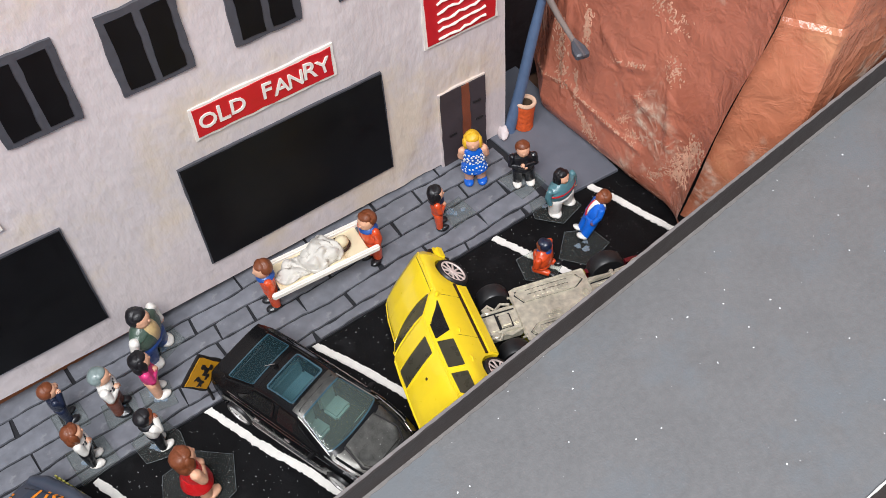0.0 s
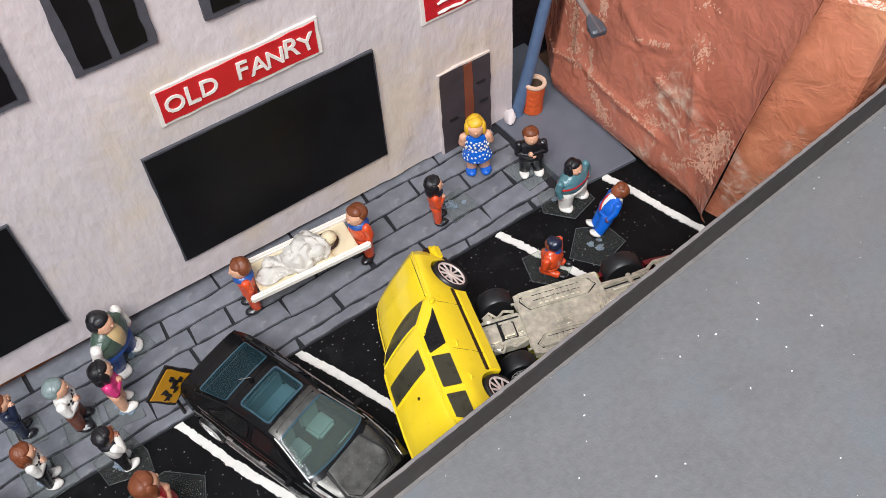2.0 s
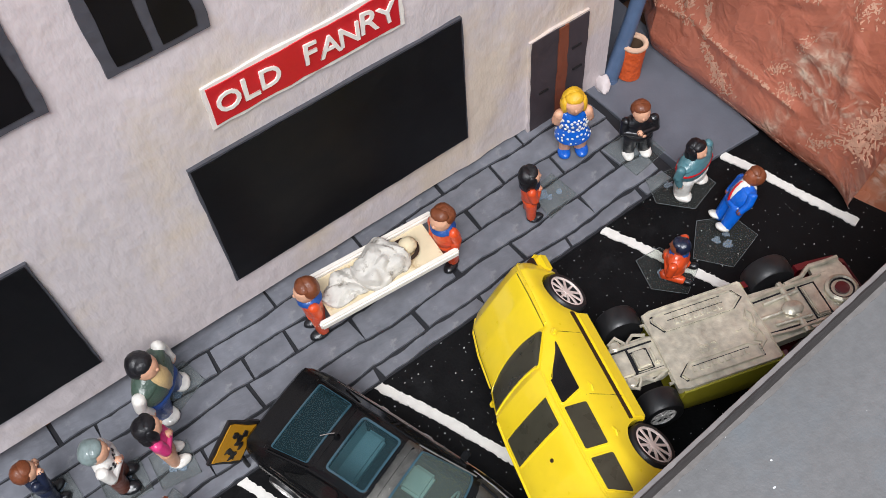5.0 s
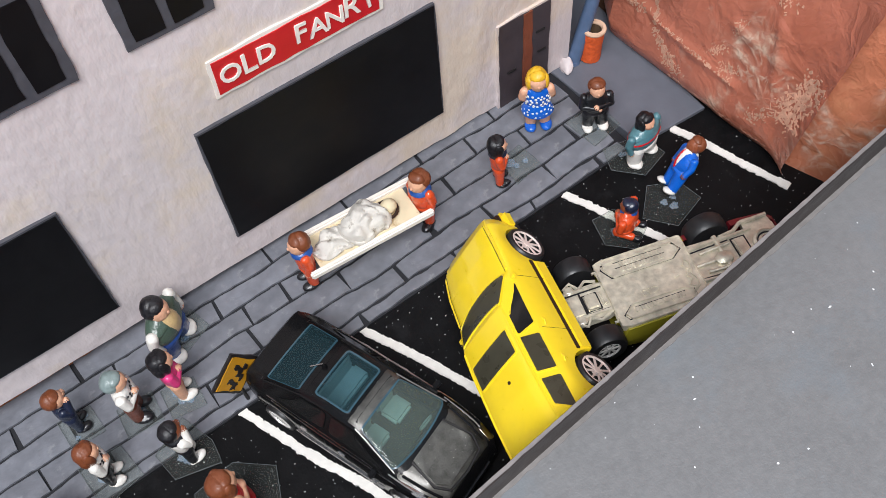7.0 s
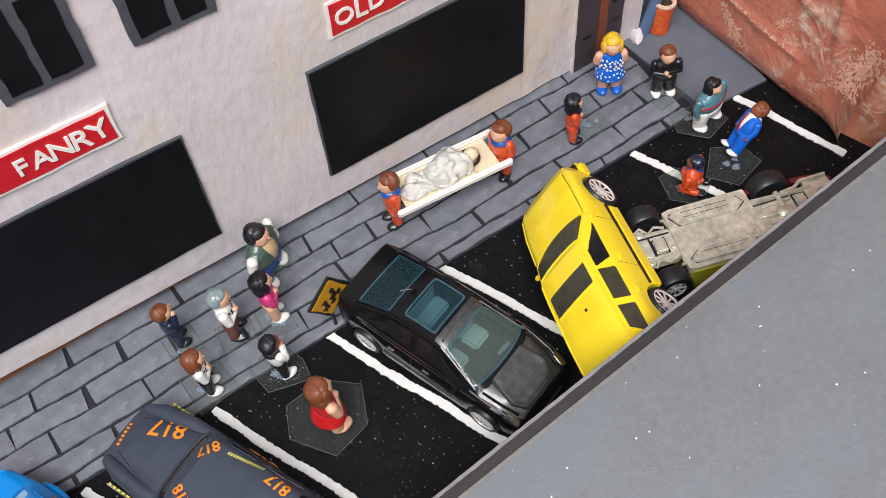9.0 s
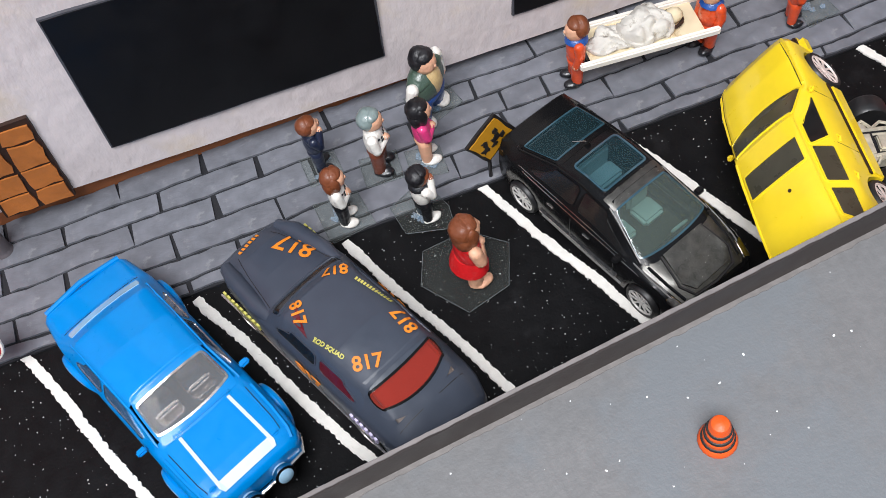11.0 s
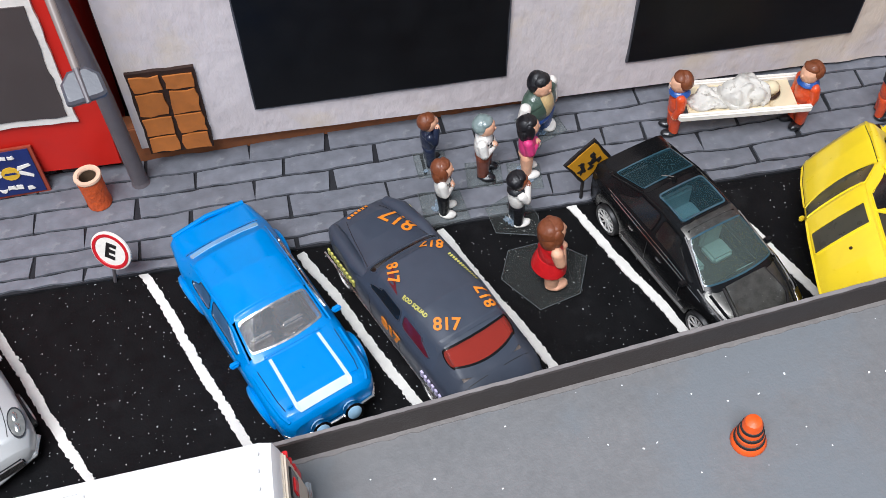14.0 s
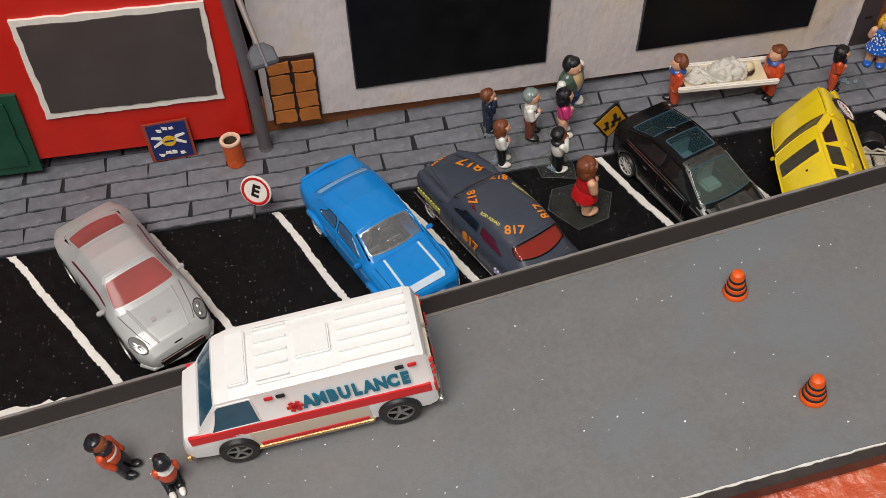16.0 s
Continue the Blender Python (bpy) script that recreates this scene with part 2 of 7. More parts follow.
RIM_PINK = mat("rosy_chrome", rgb(238, 222, 214), 0.35, metal=0.2, vary=0.1, bump=0)
DARK_METAL = mat("dark_metal", rgb(50, 50, 54), 0.4, metal=0.6, bump=0.1)
ZINC = mat("bare_zinc", rgb(212, 205, 186), 0.36, metal=0.5, vary=0.40, scale=420, bump=0.7, bump_scale=700)
BLUE = mat("bright_blue_car_paint", rgb(0, 129, 206), 0.34, vary=0.05, bump=0.04, coat=0.35, spec=0.25)
WHITE_STRIPE = mat("white_stripe_paint", rgb(196, 214, 228), 0.4, vary=0.06, bump=0.05)
SLATE = mat("matt_slate_car_paint", rgb(60, 66, 78), 0.38, vary=0.12, scale=200, bump=0.08)
ORANGE_DECAL = mat("orange_decal", rgb(226, 132, 34), 0.5, vary=0.12, bump=0)
YELLOW_DECAL = mat("pale_yellow_decal", rgb(196, 190, 96), 0.5, vary=0.1, bump=0)
PALE_DECAL = mat("pale_lilac_decal", rgb(200, 192, 222), 0.5, vary=0.1, bump=0)
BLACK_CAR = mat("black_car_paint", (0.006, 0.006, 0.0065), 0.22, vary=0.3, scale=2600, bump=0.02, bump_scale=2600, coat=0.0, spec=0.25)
# same flake paint as the black body, its lamp sheen put into a greyer colour
FLAKE_LIT = specks(mat("lit_flake_car_paint", (0.105, 0.101, 0.092), 0.42, metal=0.85, vary=0.5, scale=3200, bump=0.10, bump_scale=3000, coat=0.25), (0.5, 0.49, 0.46), 0.00013, 1500, 0.4)
YELLOW = mat("yellow_car_paint", rgb(248, 216, 38), 0.34, vary=0.04, bump=0.04, coat=0.5)
SILVER = mat("silver_car_paint", rgb(188, 189, 188), 0.36, metal=0.28, vary=0.03, scale=2600, bump=0.02, coat=0.4)
AMB_WHITE = mat("white_car_paint", rgb(238, 238, 236), 0.35, vary=0.03, bump=0.03, coat=0.4)
AMB_CREAM = mat("cream_car_paint", rgb(214, 200, 180), 0.4, vary=0.05, bump=0.03)
AMB_RED = mat("red_stripe_paint", rgb(214, 38, 42), 0.4, vary=0.08, bump=0)
AMB_TEAL = mat("teal_letter_paint", rgb(16, 120, 148), 0.45, vary=0.1, bump=0)
GOLD = mat("pale_gold_plating", rgb(206, 176, 140), 0.25, metal=0.9, vary=0.1, bump=0)
FIRE_RED = mat("dark_red_car_paint", rgb(92, 16, 26), 0.35, vary=0.1, bump=0, coat=0.5)
OLIVE = mat("olive_yellow_car_paint", rgb(150, 142, 40), 0.4, vary=0.12, bump=0)
GLASS_DARK = mat("smoked_window_plastic", (0.012, 0.012, 0.012), 0.16, vary=0.3, bump=0, coat=0.3)
GLASS_YEL = mat("dull_smoked_plastic", rgb(64, 62, 50), 0.3, vary=0.3, scale=250, bump=0)
GLASS_TEAL = mat("bluish_smoked_plastic", rgb(50, 78, 90), 0.14, vary=0.35, scale=150, bump=0, coat=0.5)
RED_SEE = see_through("clear_red_plastic", (0.62, 0.16, 0.15), 0.50, 0.06, (0.85, 0.26, 0.22))
RED_DEEP = see_through("clear_deep_red_plastic", (0.50, 0.07, 0.05), 0.66, 0.06, (0.95, 0.26, 0.20))
TEAL_SEE = see_through("clear_teal_plastic", (0.08, 0.17, 0.20), 0.84, 0.05, (0.42, 0.55, 0.60))
GREEN_SEE = see_through("clear_green_plastic", (0.20, 0.25, 0.23), 0.74, 0.05, (0.62, 0.74, 0.70))
SEAT_TEAL = mat("teal_grey_seat_plastic", rgb(170, 190, 188), 0.5, vary=0.1, bump=0.1)
SEAT_DARK = mat("dark_brown_seat_plastic", rgb(54, 50, 44), 0.5, vary=0.15, bump=0.1)
ACETATE_EDGE = mat("bright_cut_edge", rgb(112, 118, 120), 0.2, vary=0.3, bump=0)
CLEAR_SEE = see_through("clear_dusty_plastic", (0.55, 0.55, 0.56), 0.78, 0.05)
PALE_GLASS = mat("pale_blue_clear_plastic", rgb(150, 186, 210), 0.15, vary=0.25, scale=200, bump=0, coat=0.6)
# opaque blue puts the bluish reflections of clear glass into the colour
GLASS_SIDE = mat("blue_reflection_plastic", rgb(64, 100, 136), 0.12, vary=0.3, scale=240, bump=0, coat=0.6)
LAMP_PLASTIC = mat("clear_grey_lamp_plastic", rgb(132, 132, 128), 0.16, metal=0.3, vary=0.35, scale=700, bump=0.1, coat=0.6)
GLASS_BLUE = mat("blue_window_plastic", rgb(24, 84, 108), 0.15, vary=0.3, scale=150, bump=0, coat=0.5)
ACRYLIC = see_through("clear_acetate_sheet", (0.13, 0.135, 0.13), 0.90)
GLUE = see_through("cloudy_dried_glue", (0.45, 0.52, 0.58), 0.72, 0.2)
LAMP_BLUE = mat("blue_grey_pole_paint", rgb(84, 104, 134), 0.5, vary=0.15, bump=0.3)
LAMP_ARM = mat("pale_grey_arm_paint", rgb(132, 120, 114), 0.4, vary=0.1, bump=0.1)
LAMP_SHADE = mat("dark_grey_lantern_paint", rgb(80, 82, 89), 0.35, vary=0.15, bump=0.1)
LAMP_GREY = mat("grey_pole_paint", rgb(98, 92, 95), 0.45, vary=0.15, bump=0.2)
BIN_ORANGE = mat("orange_clay_paint", rgb(206, 86, 36), 0.6, vary=0.2, bump=0.8, bump_scale=400, depth=0.0008)
BIN_RIM = mat("pale_clay_rim", rgb(226, 188, 160), 0.6, vary=0.15, bump=0.5)
BIN_DARK = mat("brown_filling", rgb(86, 66, 48), 0.9, vary=0.3, bump=0.6)
CONE_ORANGE = mat("orange_cone_paint", rgb(236, 92, 26), 0.4, vary=0.1, bump=0.2)
BLACK_PAINT = mat("black_paint", (0.012, 0.010, 0.010), 0.5, vary=0.3, bump=0.2)
POSTER_BLUE = mat("dark_blue_paint", rgb(24, 40, 98), 0.5, vary=0.2, bump=0.2)
POSTER_EDGE = mat("red_brown_paint", rgb(150, 62, 42), 0.6, vary=0.2, bump=0.2)
POSTER_YELLOW = mat("yellow_paint", rgb(222, 174, 46), 0.5, vary=0.15, bump=0.3)
WARN_YELLOW = mat("yellow_sign_paint", rgb(186, 132, 24), 0.5, vary=0.15, bump=0.4)
CANVAS = mat("cream_stretcher_card", rgb(220, 204, 170), 0.7, vary=0.16, scale=160, bump=0.5, bump_scale=400, blotch=rgb(176, 150, 112), blotch_at=0.56, blotch_scale=140)
SHEET = mat("white_crumpled_sheet", rgb(206, 201, 192), 0.75, vary=0.2, scale=200, bump=0.8, bump_scale=260, depth=0.0008, blotch=rgb(122, 112, 96), blotch_at=0.57, blotch_scale=230)
CLAY = {}
for cname, c in dict(skin=(226, 172, 140), skin_brown=(140, 76, 46), hair_brown=(122, 66, 38), hair_black=(20, 18, 22), hair_blond=(232, 182, 40), blue=(16, 96, 200), navy=(26, 34, 56),
                     white=(232, 228, 220), orange=(214, 78, 36), teal=(80, 122, 130), red=(196, 30, 34), pink=(214, 60, 122), black=(22, 22, 26), brown=(110, 58, 40),
                     green=(66, 84, 72), denim=(38, 72, 138), collar=(28, 76, 150), greyteal=(128, 142, 140), tan=(196, 168, 120)).items():
    CLAY[cname] = mat("painted_clay_" + cname, rgb(*c), 0.5 if "hair" in cname or "skin" in cname else 0.34, vary=0.2, scale=450, bump=0.7, bump_scale=520 if "hair" in cname else 420, depth=0.0007, coat=0.06 if "hair" in cname or "skin" in cname else 0.35)


# ---- mesh helpers ----
def part(name, bm, material, parent=None, label="", smooth=True, sharp=40):
    """Links a bmesh as one mesh object under a thing or a part."""
    me = bpy.data.meshes.new(name)
    bmesh.ops.recalc_face_normals(bm, faces=bm.faces)
    bm.to_mesh(me)
    bm.free()
    for m in material if isinstance(material, (list, tuple)) else [material]:
        me.materials.append(m)
    if smooth:
        me.shade_smooth()
        me.set_sharp_from_angle(angle=radians(sharp))
    ob = new(name, me)
    if parent:
        ob.parent = parent
    return tagged(ob, label)


def thing(name, m, label, category, group=""):
    ob = new(name)
    ob.empty_display_size = 0.01
    ob.matrix_world = m
    return tagged(ob, label, category, group)


def box(x0, x1, y0, y1, z0, z1, bevel=0.0, bm=None, seg=2):
    own = bmesh.new()
    bmesh.ops.create_cube(own, size=1.0, matrix=Matrix.Translation(((x0 + x1) / 2, (y0 + y1) / 2, (z0 + z1) / 2)) @ Matrix.Diagonal((x1 - x0, y1 - y0, z1 - z0, 1)))
    if bevel:
        bmesh.ops.bevel(own, geom=own.edges[:], offset=bevel, segments=seg, affect="EDGES")
    if bm is None:
        return own
    merge(bm, own)
    return bm


def merge(bm, own, m=None):
    if m is not None:
        own.transform(m)
    me = bpy.data.meshes.new("tmp")
    own.to_mesh(me)
    own.free()
    bm.from_mesh(me)
    bpy.data.meshes.remove(me)


def lathe(profile, segments=20, axis="z", m=None, bm=None, cap=True):
    """Turns a profile of (radius, height) about an axis."""
    own = bmesh.new()
    rings = []
    for r, hgt in profile:
        ring = []
        for i in range(segments):
            a = 2 * math.pi * i / segments
            p = (r * math.cos(a), r * math.sin(a), hgt)
            ring.append(own.verts.new(p if axis == "z" else (p[2], p[0], p[1])))
        rings.append(ring)
    for a, b in zip(rings, rings[1:]):
        for i in range(segments):
            j = (i + 1) % segments
            own.faces.new((a[i], a[j], b[j], b[i]))
    for ring in (rings[0], rings[-1]):
        if cap and profile[0] != profile[-1] and profile[0 if ring is rings[0] else -1][0] > 1e-6:
            own.faces.new(ring)
    bmesh.ops.remove_doubles(own, verts=own.verts, dist=1e-7)
    if m is not None:
        own.transform(m)
    if bm is None:
        return own
    merge(bm, own)
    return bm


def prism(outline, z0, z1, m=None, bm=None, bevel=0.0):
    """A flat shape with thickness, from an outline in x and y."""
    own = bmesh.new()
    low = [own.verts.new((x, y, z0)) for x, y in outline]
    top = [own.verts.new((x, y, z1)) for x, y in outline]
    own.faces.new(top)
    own.faces.new(low[::-1])
    k = len(outline)
    for i in range(k):
        own.faces.new((low[i], low[(i + 1) % k], top[(i + 1) % k], top[i]))
    if bevel:
        bmesh.ops.bevel(own, geom=[e for e in own.edges if abs(e.verts[0].co.z - z1) < 1e-9 and abs(e.verts[1].co.z - z1) < 1e-9], offset=bevel, segments=1, affect="EDGES")
    if m is not None:
        own.transform(m)
    if bm is None:
        return own
    merge(bm, own)
    return bm


def tube(points, radius, segments=10, bm=None):
    """A round bar along points; radius a number or one for each point."""
    own = bmesh.new()
    pts = [Vector(p) for p in points]
    rad = radius if isinstance(radius, (list, tuple)) else [radius] * len(pts)
    rings = []
    side = None
    for i, p in enumerate(pts):
        d = (pts[min(i + 1, len(pts) - 1)] - pts[max(i - 1, 0)]).normalized()
        side = (side or (Vector((0, 1, 0)) if abs(d.y) < 0.9 else Vector((1, 0, 0))))
        side = (side - d * side.dot(d)).normalized()
        up = d.cross(side)
        rings.append([own.verts.new(p + rad[i] * (math.cos(a) * side + math.sin(a) * up)) for a in [2 * math.pi * k / segments for k in range(segments)]])
    for a, b in zip(rings, rings[1:]):
        for i in range(segments):
            own.faces.new((a[i], a[(i + 1) % segments], b[(i + 1) % segments], b[i]))
    own.faces.new(rings[0][::-1])
    own.faces.new(rings[-1])
    if bm is None:
        return own
    merge(bm, own)
    return bm


def ball(bm, c, r, index=0, m=None, u=14, v=10):
    """An ellipsoid of radii r at c, with a material index."""
    own = bmesh.new()
    bmesh.ops.create_uvsphere(own, u_segments=u, v_segments=v, radius=1.0)
    own.transform(Matrix.Translation(c) @ (m or Matrix()) @ Matrix.Diagonal((*(r if isinstance(r, tuple) else (r, r, r)), 1)))
    for f in own.faces:
        f.material_index = index
    merge(bm, own)


def limb(bm, a, b, r0, r1, index=0):
    """A rounded limb from a to b."""
    own = tube([a, b], [r0, r1], 10)
    for f in own.faces:
        f.material_index = index
    merge(bm, own)
    ball(bm, a, r0, index, u=10, v=7)
    ball(bm, b, r1, index, u=10, v=7)


def text_mesh(string, size, extrude, bold=0.0):
    """Letters as a bmesh, centred on the origin in x and y."""
    cu = bpy.data.curves.new("letters", "FONT")
    cu.body, cu.size, cu.extrude, cu.offset = string, size, extrude, bold
    cu.align_x, cu.align_y, cu.resolution_u = "CENTER", "CENTER", 3
    ob = new("letters", cu)
    me = bpy.data.meshes.new_from_object(ob.evaluated_get(bpy.context.evaluated_depsgraph_get()))
    bpy.data.objects.remove(ob)
    bpy.data.curves.remove(cu)
    bm = bmesh.new()
    bm.from_mesh(me)
    bpy.data.meshes.remove(me)
    return bm


def ragged(x0, x1, y0, y1, jit, step, rnd):
    """The outline of a rectangle cut or painted by hand."""
    out = []
    for (ax, ay), (bx, by) in (((x0, y0), (x1, y0)), ((x1, y0), (x1, y1)), ((x1, y1), (x0, y1)), ((x0, y1), (x0, y0))):
        k = max(1, int(math.hypot(bx - ax, by - ay) / step))
        for i in range(k):
            out.append((ax + (bx - ax) * i / k + rnd.uniform(-jit, jit), ay + (by - ay) * i / k + rnd.uniform(-jit, jit)))
    return out


def structure(ob, label=""):
    return tagged(ob, label, kind="structure")


# ---- ground and road ----
structure(part("ground", box(-1.2, 1.2, -1.0, 0.6, -0.03, -0.012, 0.002), TABLE), "brown base board under the model")


def sheet(x0, x1, y0, y1, z, thick, nx, ny, wave, material, name, label, seed):
    rnd = random.Random(seed)
    bm = bmesh.new()
    g = [[bm.verts.new((x0 + (x1 - x0) * i / nx, y0 + (y1 - y0) * j / ny, z + (rnd.uniform(-wave, wave) if 0 < i < nx else 0))) for i in range(nx + 1)] for j in range(ny + 1)]
    fs = [bm.faces.new((g[j][i], g[j][i + 1], g[j + 1][i + 1], g[j + 1][i])) for j in range(ny) for i in range(nx)]
    ext = bmesh.ops.extrude_face_region(bm, geom=fs)
    for v in [e for e in ext["geom"] if isinstance(e, bmesh.types.BMVert)]:
        v.co.z -= thick
    return structure(part(name, bm, material), label)


sheet(-0.5, 0.30, -0.32, -0.0435, -0.0010, 0.011, 60, 24, 0.00008, ASPHALT, "road", "black painted card car park with white specks", 3)
pavement = sheet(-0.5, 0.160, -0.0442, 0.06, -0.0003, 0.0117, 60, 10, 0.00004, JOINT, "pavement", "grey stone pavement with dark joints", 4)
bm = bmesh.new()
for ax, ay, bx, by in ((0.1602, 0.03, 0.1885, -0.0465),):
    prism([(0.1575, 0.03), (0.196, 0.03), (0.1905, -0.0478), (0.1625, -0.0455)], -0.009, 0.0006, bm=bm, bevel=0.0003)
structure(part("pavement_2", bm, PLAIN_GREY), "plain grey card at the end of the pavement")

# white bay lines, each with a ragged hand-painted edge
rnd = random.Random(11)
LINES = [(-0.2550, -0.0385, -0.2020, -0.1225), (-0.1965, -0.0415, -0.1525, -0.1190), (-0.1418, -0.0435, -0.1080, -0.1190), (-0.0910, -0.0460, -0.0560, -0.1190), (-0.0452, -0.0455, -0.0135, -0.1190),
         (-0.0006, -0.0440, 0.0295, -0.1190), (0.0438, -0.0405, 0.0762, -0.1190), (0.1285, -0.0440, 0.1575, -0.1190), (0.1762, -0.0465, 0.1890, -0.0900)]
for ax, ay, bx, by in LINES:
    a, b = Vector((ax, ay)), Vector((bx, by))
    d = (b - a).normalized()
    nrm = Vector((-d.y, d.x))
    k = int((b - a).length / 0.0006)
    w0 = 0.00145
    left, right = [], []
    for i in range(k + 1):
        c = a + (b - a) * i / k + nrm * 0.0008 * noise.noise((i * 0.028, ax * 90, 0.5))
        wl, wr = [1 + 0.30 * noise.noise((i * 0.07, ax * 70 + e, 2.0)) + 0.28 * noise.noise((i * 0.43, ax * 50 + e, 5.0)) for e in (0, 9)]
        left.append(c + nrm * (w0 * wl + rnd.uniform(-0.00022, 0.00022)) + d * rnd.uniform(-0.0002, 0.0002))
        right.append(c - nrm * (w0 * wr + rnd.uniform(-0.00022, 0.00022)) + d * rnd.uniform(-0.0002, 0.0002))
    bm = bmesh.new()
    lo = [[bm.verts.new((p.x, p.y, -0.0012)) for p in s] for s in (left, right)]
    hi = [[bm.verts.new((p.x, p.y, -0.0006 + rnd.uniform(0, 0.00015))) for p in s] for s in (left, right)]
    for i in range(k):
        bm.faces.new((hi[0][i], hi[0][i + 1], hi[1][i + 1], hi[1][i]))
        bm.faces.new((lo[0][i], lo[0][i + 1], hi[0][i + 1], hi[0][i]))
        bm.faces.new((hi[1][i], hi[1][i + 1], lo[1][i + 1], lo[1][i]))
    structure(part("road_marking", bm, WHITE_PAINT), "ragged white parking bay line")
bm = bmesh.new()
prism(ragged(-0.262, -0.214, -0.1225, -0.1185, 0.0009, 0.003, rnd), -0.0012, -0.0005, bm=bm)
structure(part("road_marking", bm, WHITE_PAINT), "white paint along the foot of the ramp")

# ---- white building: paper front, leaning a little in its own plane ----
FRONT = Matrix.Translation((0, 0, 0.0065)) @ Matrix.Rotation(radians(2.0), 4, "Y")
# in this frame x runs along the wall, z up it, and -y comes out of it


def on_front(name, bm, material, parent=None, label="", smooth=True):
    ob = part(name, bm, material, parent, label, smooth)
    if parent is None:
        ob.matrix_world = FRONT
    return ob


STAND = Matrix.Rotation(radians(90), 4, "X")   # turns an outline in x, y into one in x, z, its thickness towards -y


def upright(outline, y_front, thick, bm=None, bevel=0.0):
    return prism(outline, -(y_front + thick), -y_front, STAND, bm, bevel)


def wall_grid(x0, x1, z0, z1, y, thick, step, wave, seed):
    """A paper wall with gentle waves."""
    nx, nz = int((x1 - x0) / step), int((z1 - z0) / step)
    bm = bmesh.new()
    g = []
    for j in range(nz + 1):
        row = []
        for i in range(nx + 1):
            x, z = x0 + (x1 - x0) * i / nx, z0 + (z1 - z0) * j / nz
            crease = 0.0010 * max(0, 1 - abs((x - 0.118) - 0.35 * (z - 0.012)) / 0.006) * max(0, 1 - z / 0.05)
            row.append(bm.verts.new((x, y + wave * noise.noise((x * 45, z * 30, seed)) + 0.00045 * min(1, max(0, (x - 0.088) / 0.02)) * noise.noise((x * 260 + 0.8 * math.sin(z * 60), z * 14, 7)) - crease * (0.5 + noise.noise((x * 400, z * 150, 2))), z)))
        g.append(row)
    fs = [bm.faces.new((g[j][i], g[j][i + 1], g[j + 1][i + 1], g[j + 1][i])) for j in range(nz) for i in range(nx)]
    ext = bmesh.ops.extrude_face_region(bm, geom=fs)
    for v in [e for e in ext["geom"] if isinstance(e, bmesh.types.BMVert)]:
        v.co.y = y + thick
    return bm


structure(on_front("wall_north", wall_grid(-0.1395, 0.1675, -0.0005, 0.175, 0.0, 0.006, 0.0022, 0.0005, 1.0), PLASTER), "whitewashed paper shop front, slightly wrinkled")
structure(part("baseboard", box(-0.150, 0.12, 0.0048, 0.012, -0.010, 0.016, 0.0006), BROWN_BOARD), "brown board edge under the white wall")
# added sheet that makes the gap behind the buildings dark
structure(part("wall_back", box(-0.5, 0.40, 0.030, 0.036, -0.010, 0.30), DARK_GAP), "added near-black sheet for the dark gap behind the buildings")
bm = bmesh.new()
ball(bm, (0.1645, -0.0026, 0.0022), (0.0017, 0.0030, 0.0032), u=26, v=18, m=Matrix.Rotation(0.5, 4, "Y"))
for v in bm.verts:
    v.co += Vector((1, 1, 0.6)) * 0.0016 * noise.noise(v.co * 420) + Vector((0.3, 1, 0.5)) * 0.0008 * abs(noise.noise(v.co * 1100))
structure(part("trim", bm, PLASTER, sharp=20), "crumpled white paper at the wall's corner")


def big_window(name, corners, seed):
    """A shop window painted on the wall, its corners (x, z) from bottom left turning left."""
    r = random.Random(seed)

    def rim(inset):
        cx, cz = sum(c[0] for c in corners) / 4, sum(c[1] for c in corners) / 4
        pts = [(x - math.copysign(inset, x - cx), z - math.copysign(inset, z - cz)) for x, z in corners]
        out = []
        for (ax, az), (bx, bz) in zip(pts, pts[1:] + pts[:1]):
            k = max(1, int(math.hypot(bx - ax, bz - az) / 0.006))
            out += [(ax + (bx - ax) * i / k + r.uniform(-0.00015, 0.00015), az + (bz - az) * i / k + r.uniform(-0.00015, 0.00015)) for i in range(k)]
        return out

    w = structure(on_front(name, upright(rim(0), -0.0010, 0.0012), FRAME_GREY, smooth=False), "large black painted shop window")
    part("pane", upright(rim(0.0006), -0.0013, 0.0009), BLACK_PANE, w, smooth=False)


big_window("window_1", [(0.0281, 0.0127), (0.1104, 0.0141), (0.1102, 0.0641), (0.0279, 0.0639)], 1)
big_window("window_2", [(-0.0996, 0.0121), (-0.0139, 0.0135), (-0.0142, 0.0640), (-0.1002, 0.0640)], 2)


def upper_window(name, x0, x1, z0, z1, seed):
    r = random.Random(seed)
    w = structure(on_front(name, upright(ragged(x0, x1, z0, z1, 0.0003, 0.004, r), -0.0010, 0.0012), FRAME_GREY, smooth=False), "upper window with a grey painted frame and black panes")
    c = (x0 + x1) / 2 + r.uniform(-0.0006, 0.0006)
    b = 0.0026
    for a0, a1 in ((x0 + b, c - 0.0013), (c + 0.0013, x1 - b)):
        part("pane", upright(ragged(a0, a1, z0 + b * 0.8, z1 - b, 0.0003, 0.004, r), -0.0013, 0.0009), BLACK_PANE, w, smooth=False)


for i, xc in enumerate((-0.1145, -0.0770, -0.0390, -0.0040, 0.0333, 0.0722, 0.1105, 0.1475)):
    upper_window("window_%d" % (i + 3), xc - 0.0126, xc + 0.0118, 0.1012, 0.1312, 20 + i)


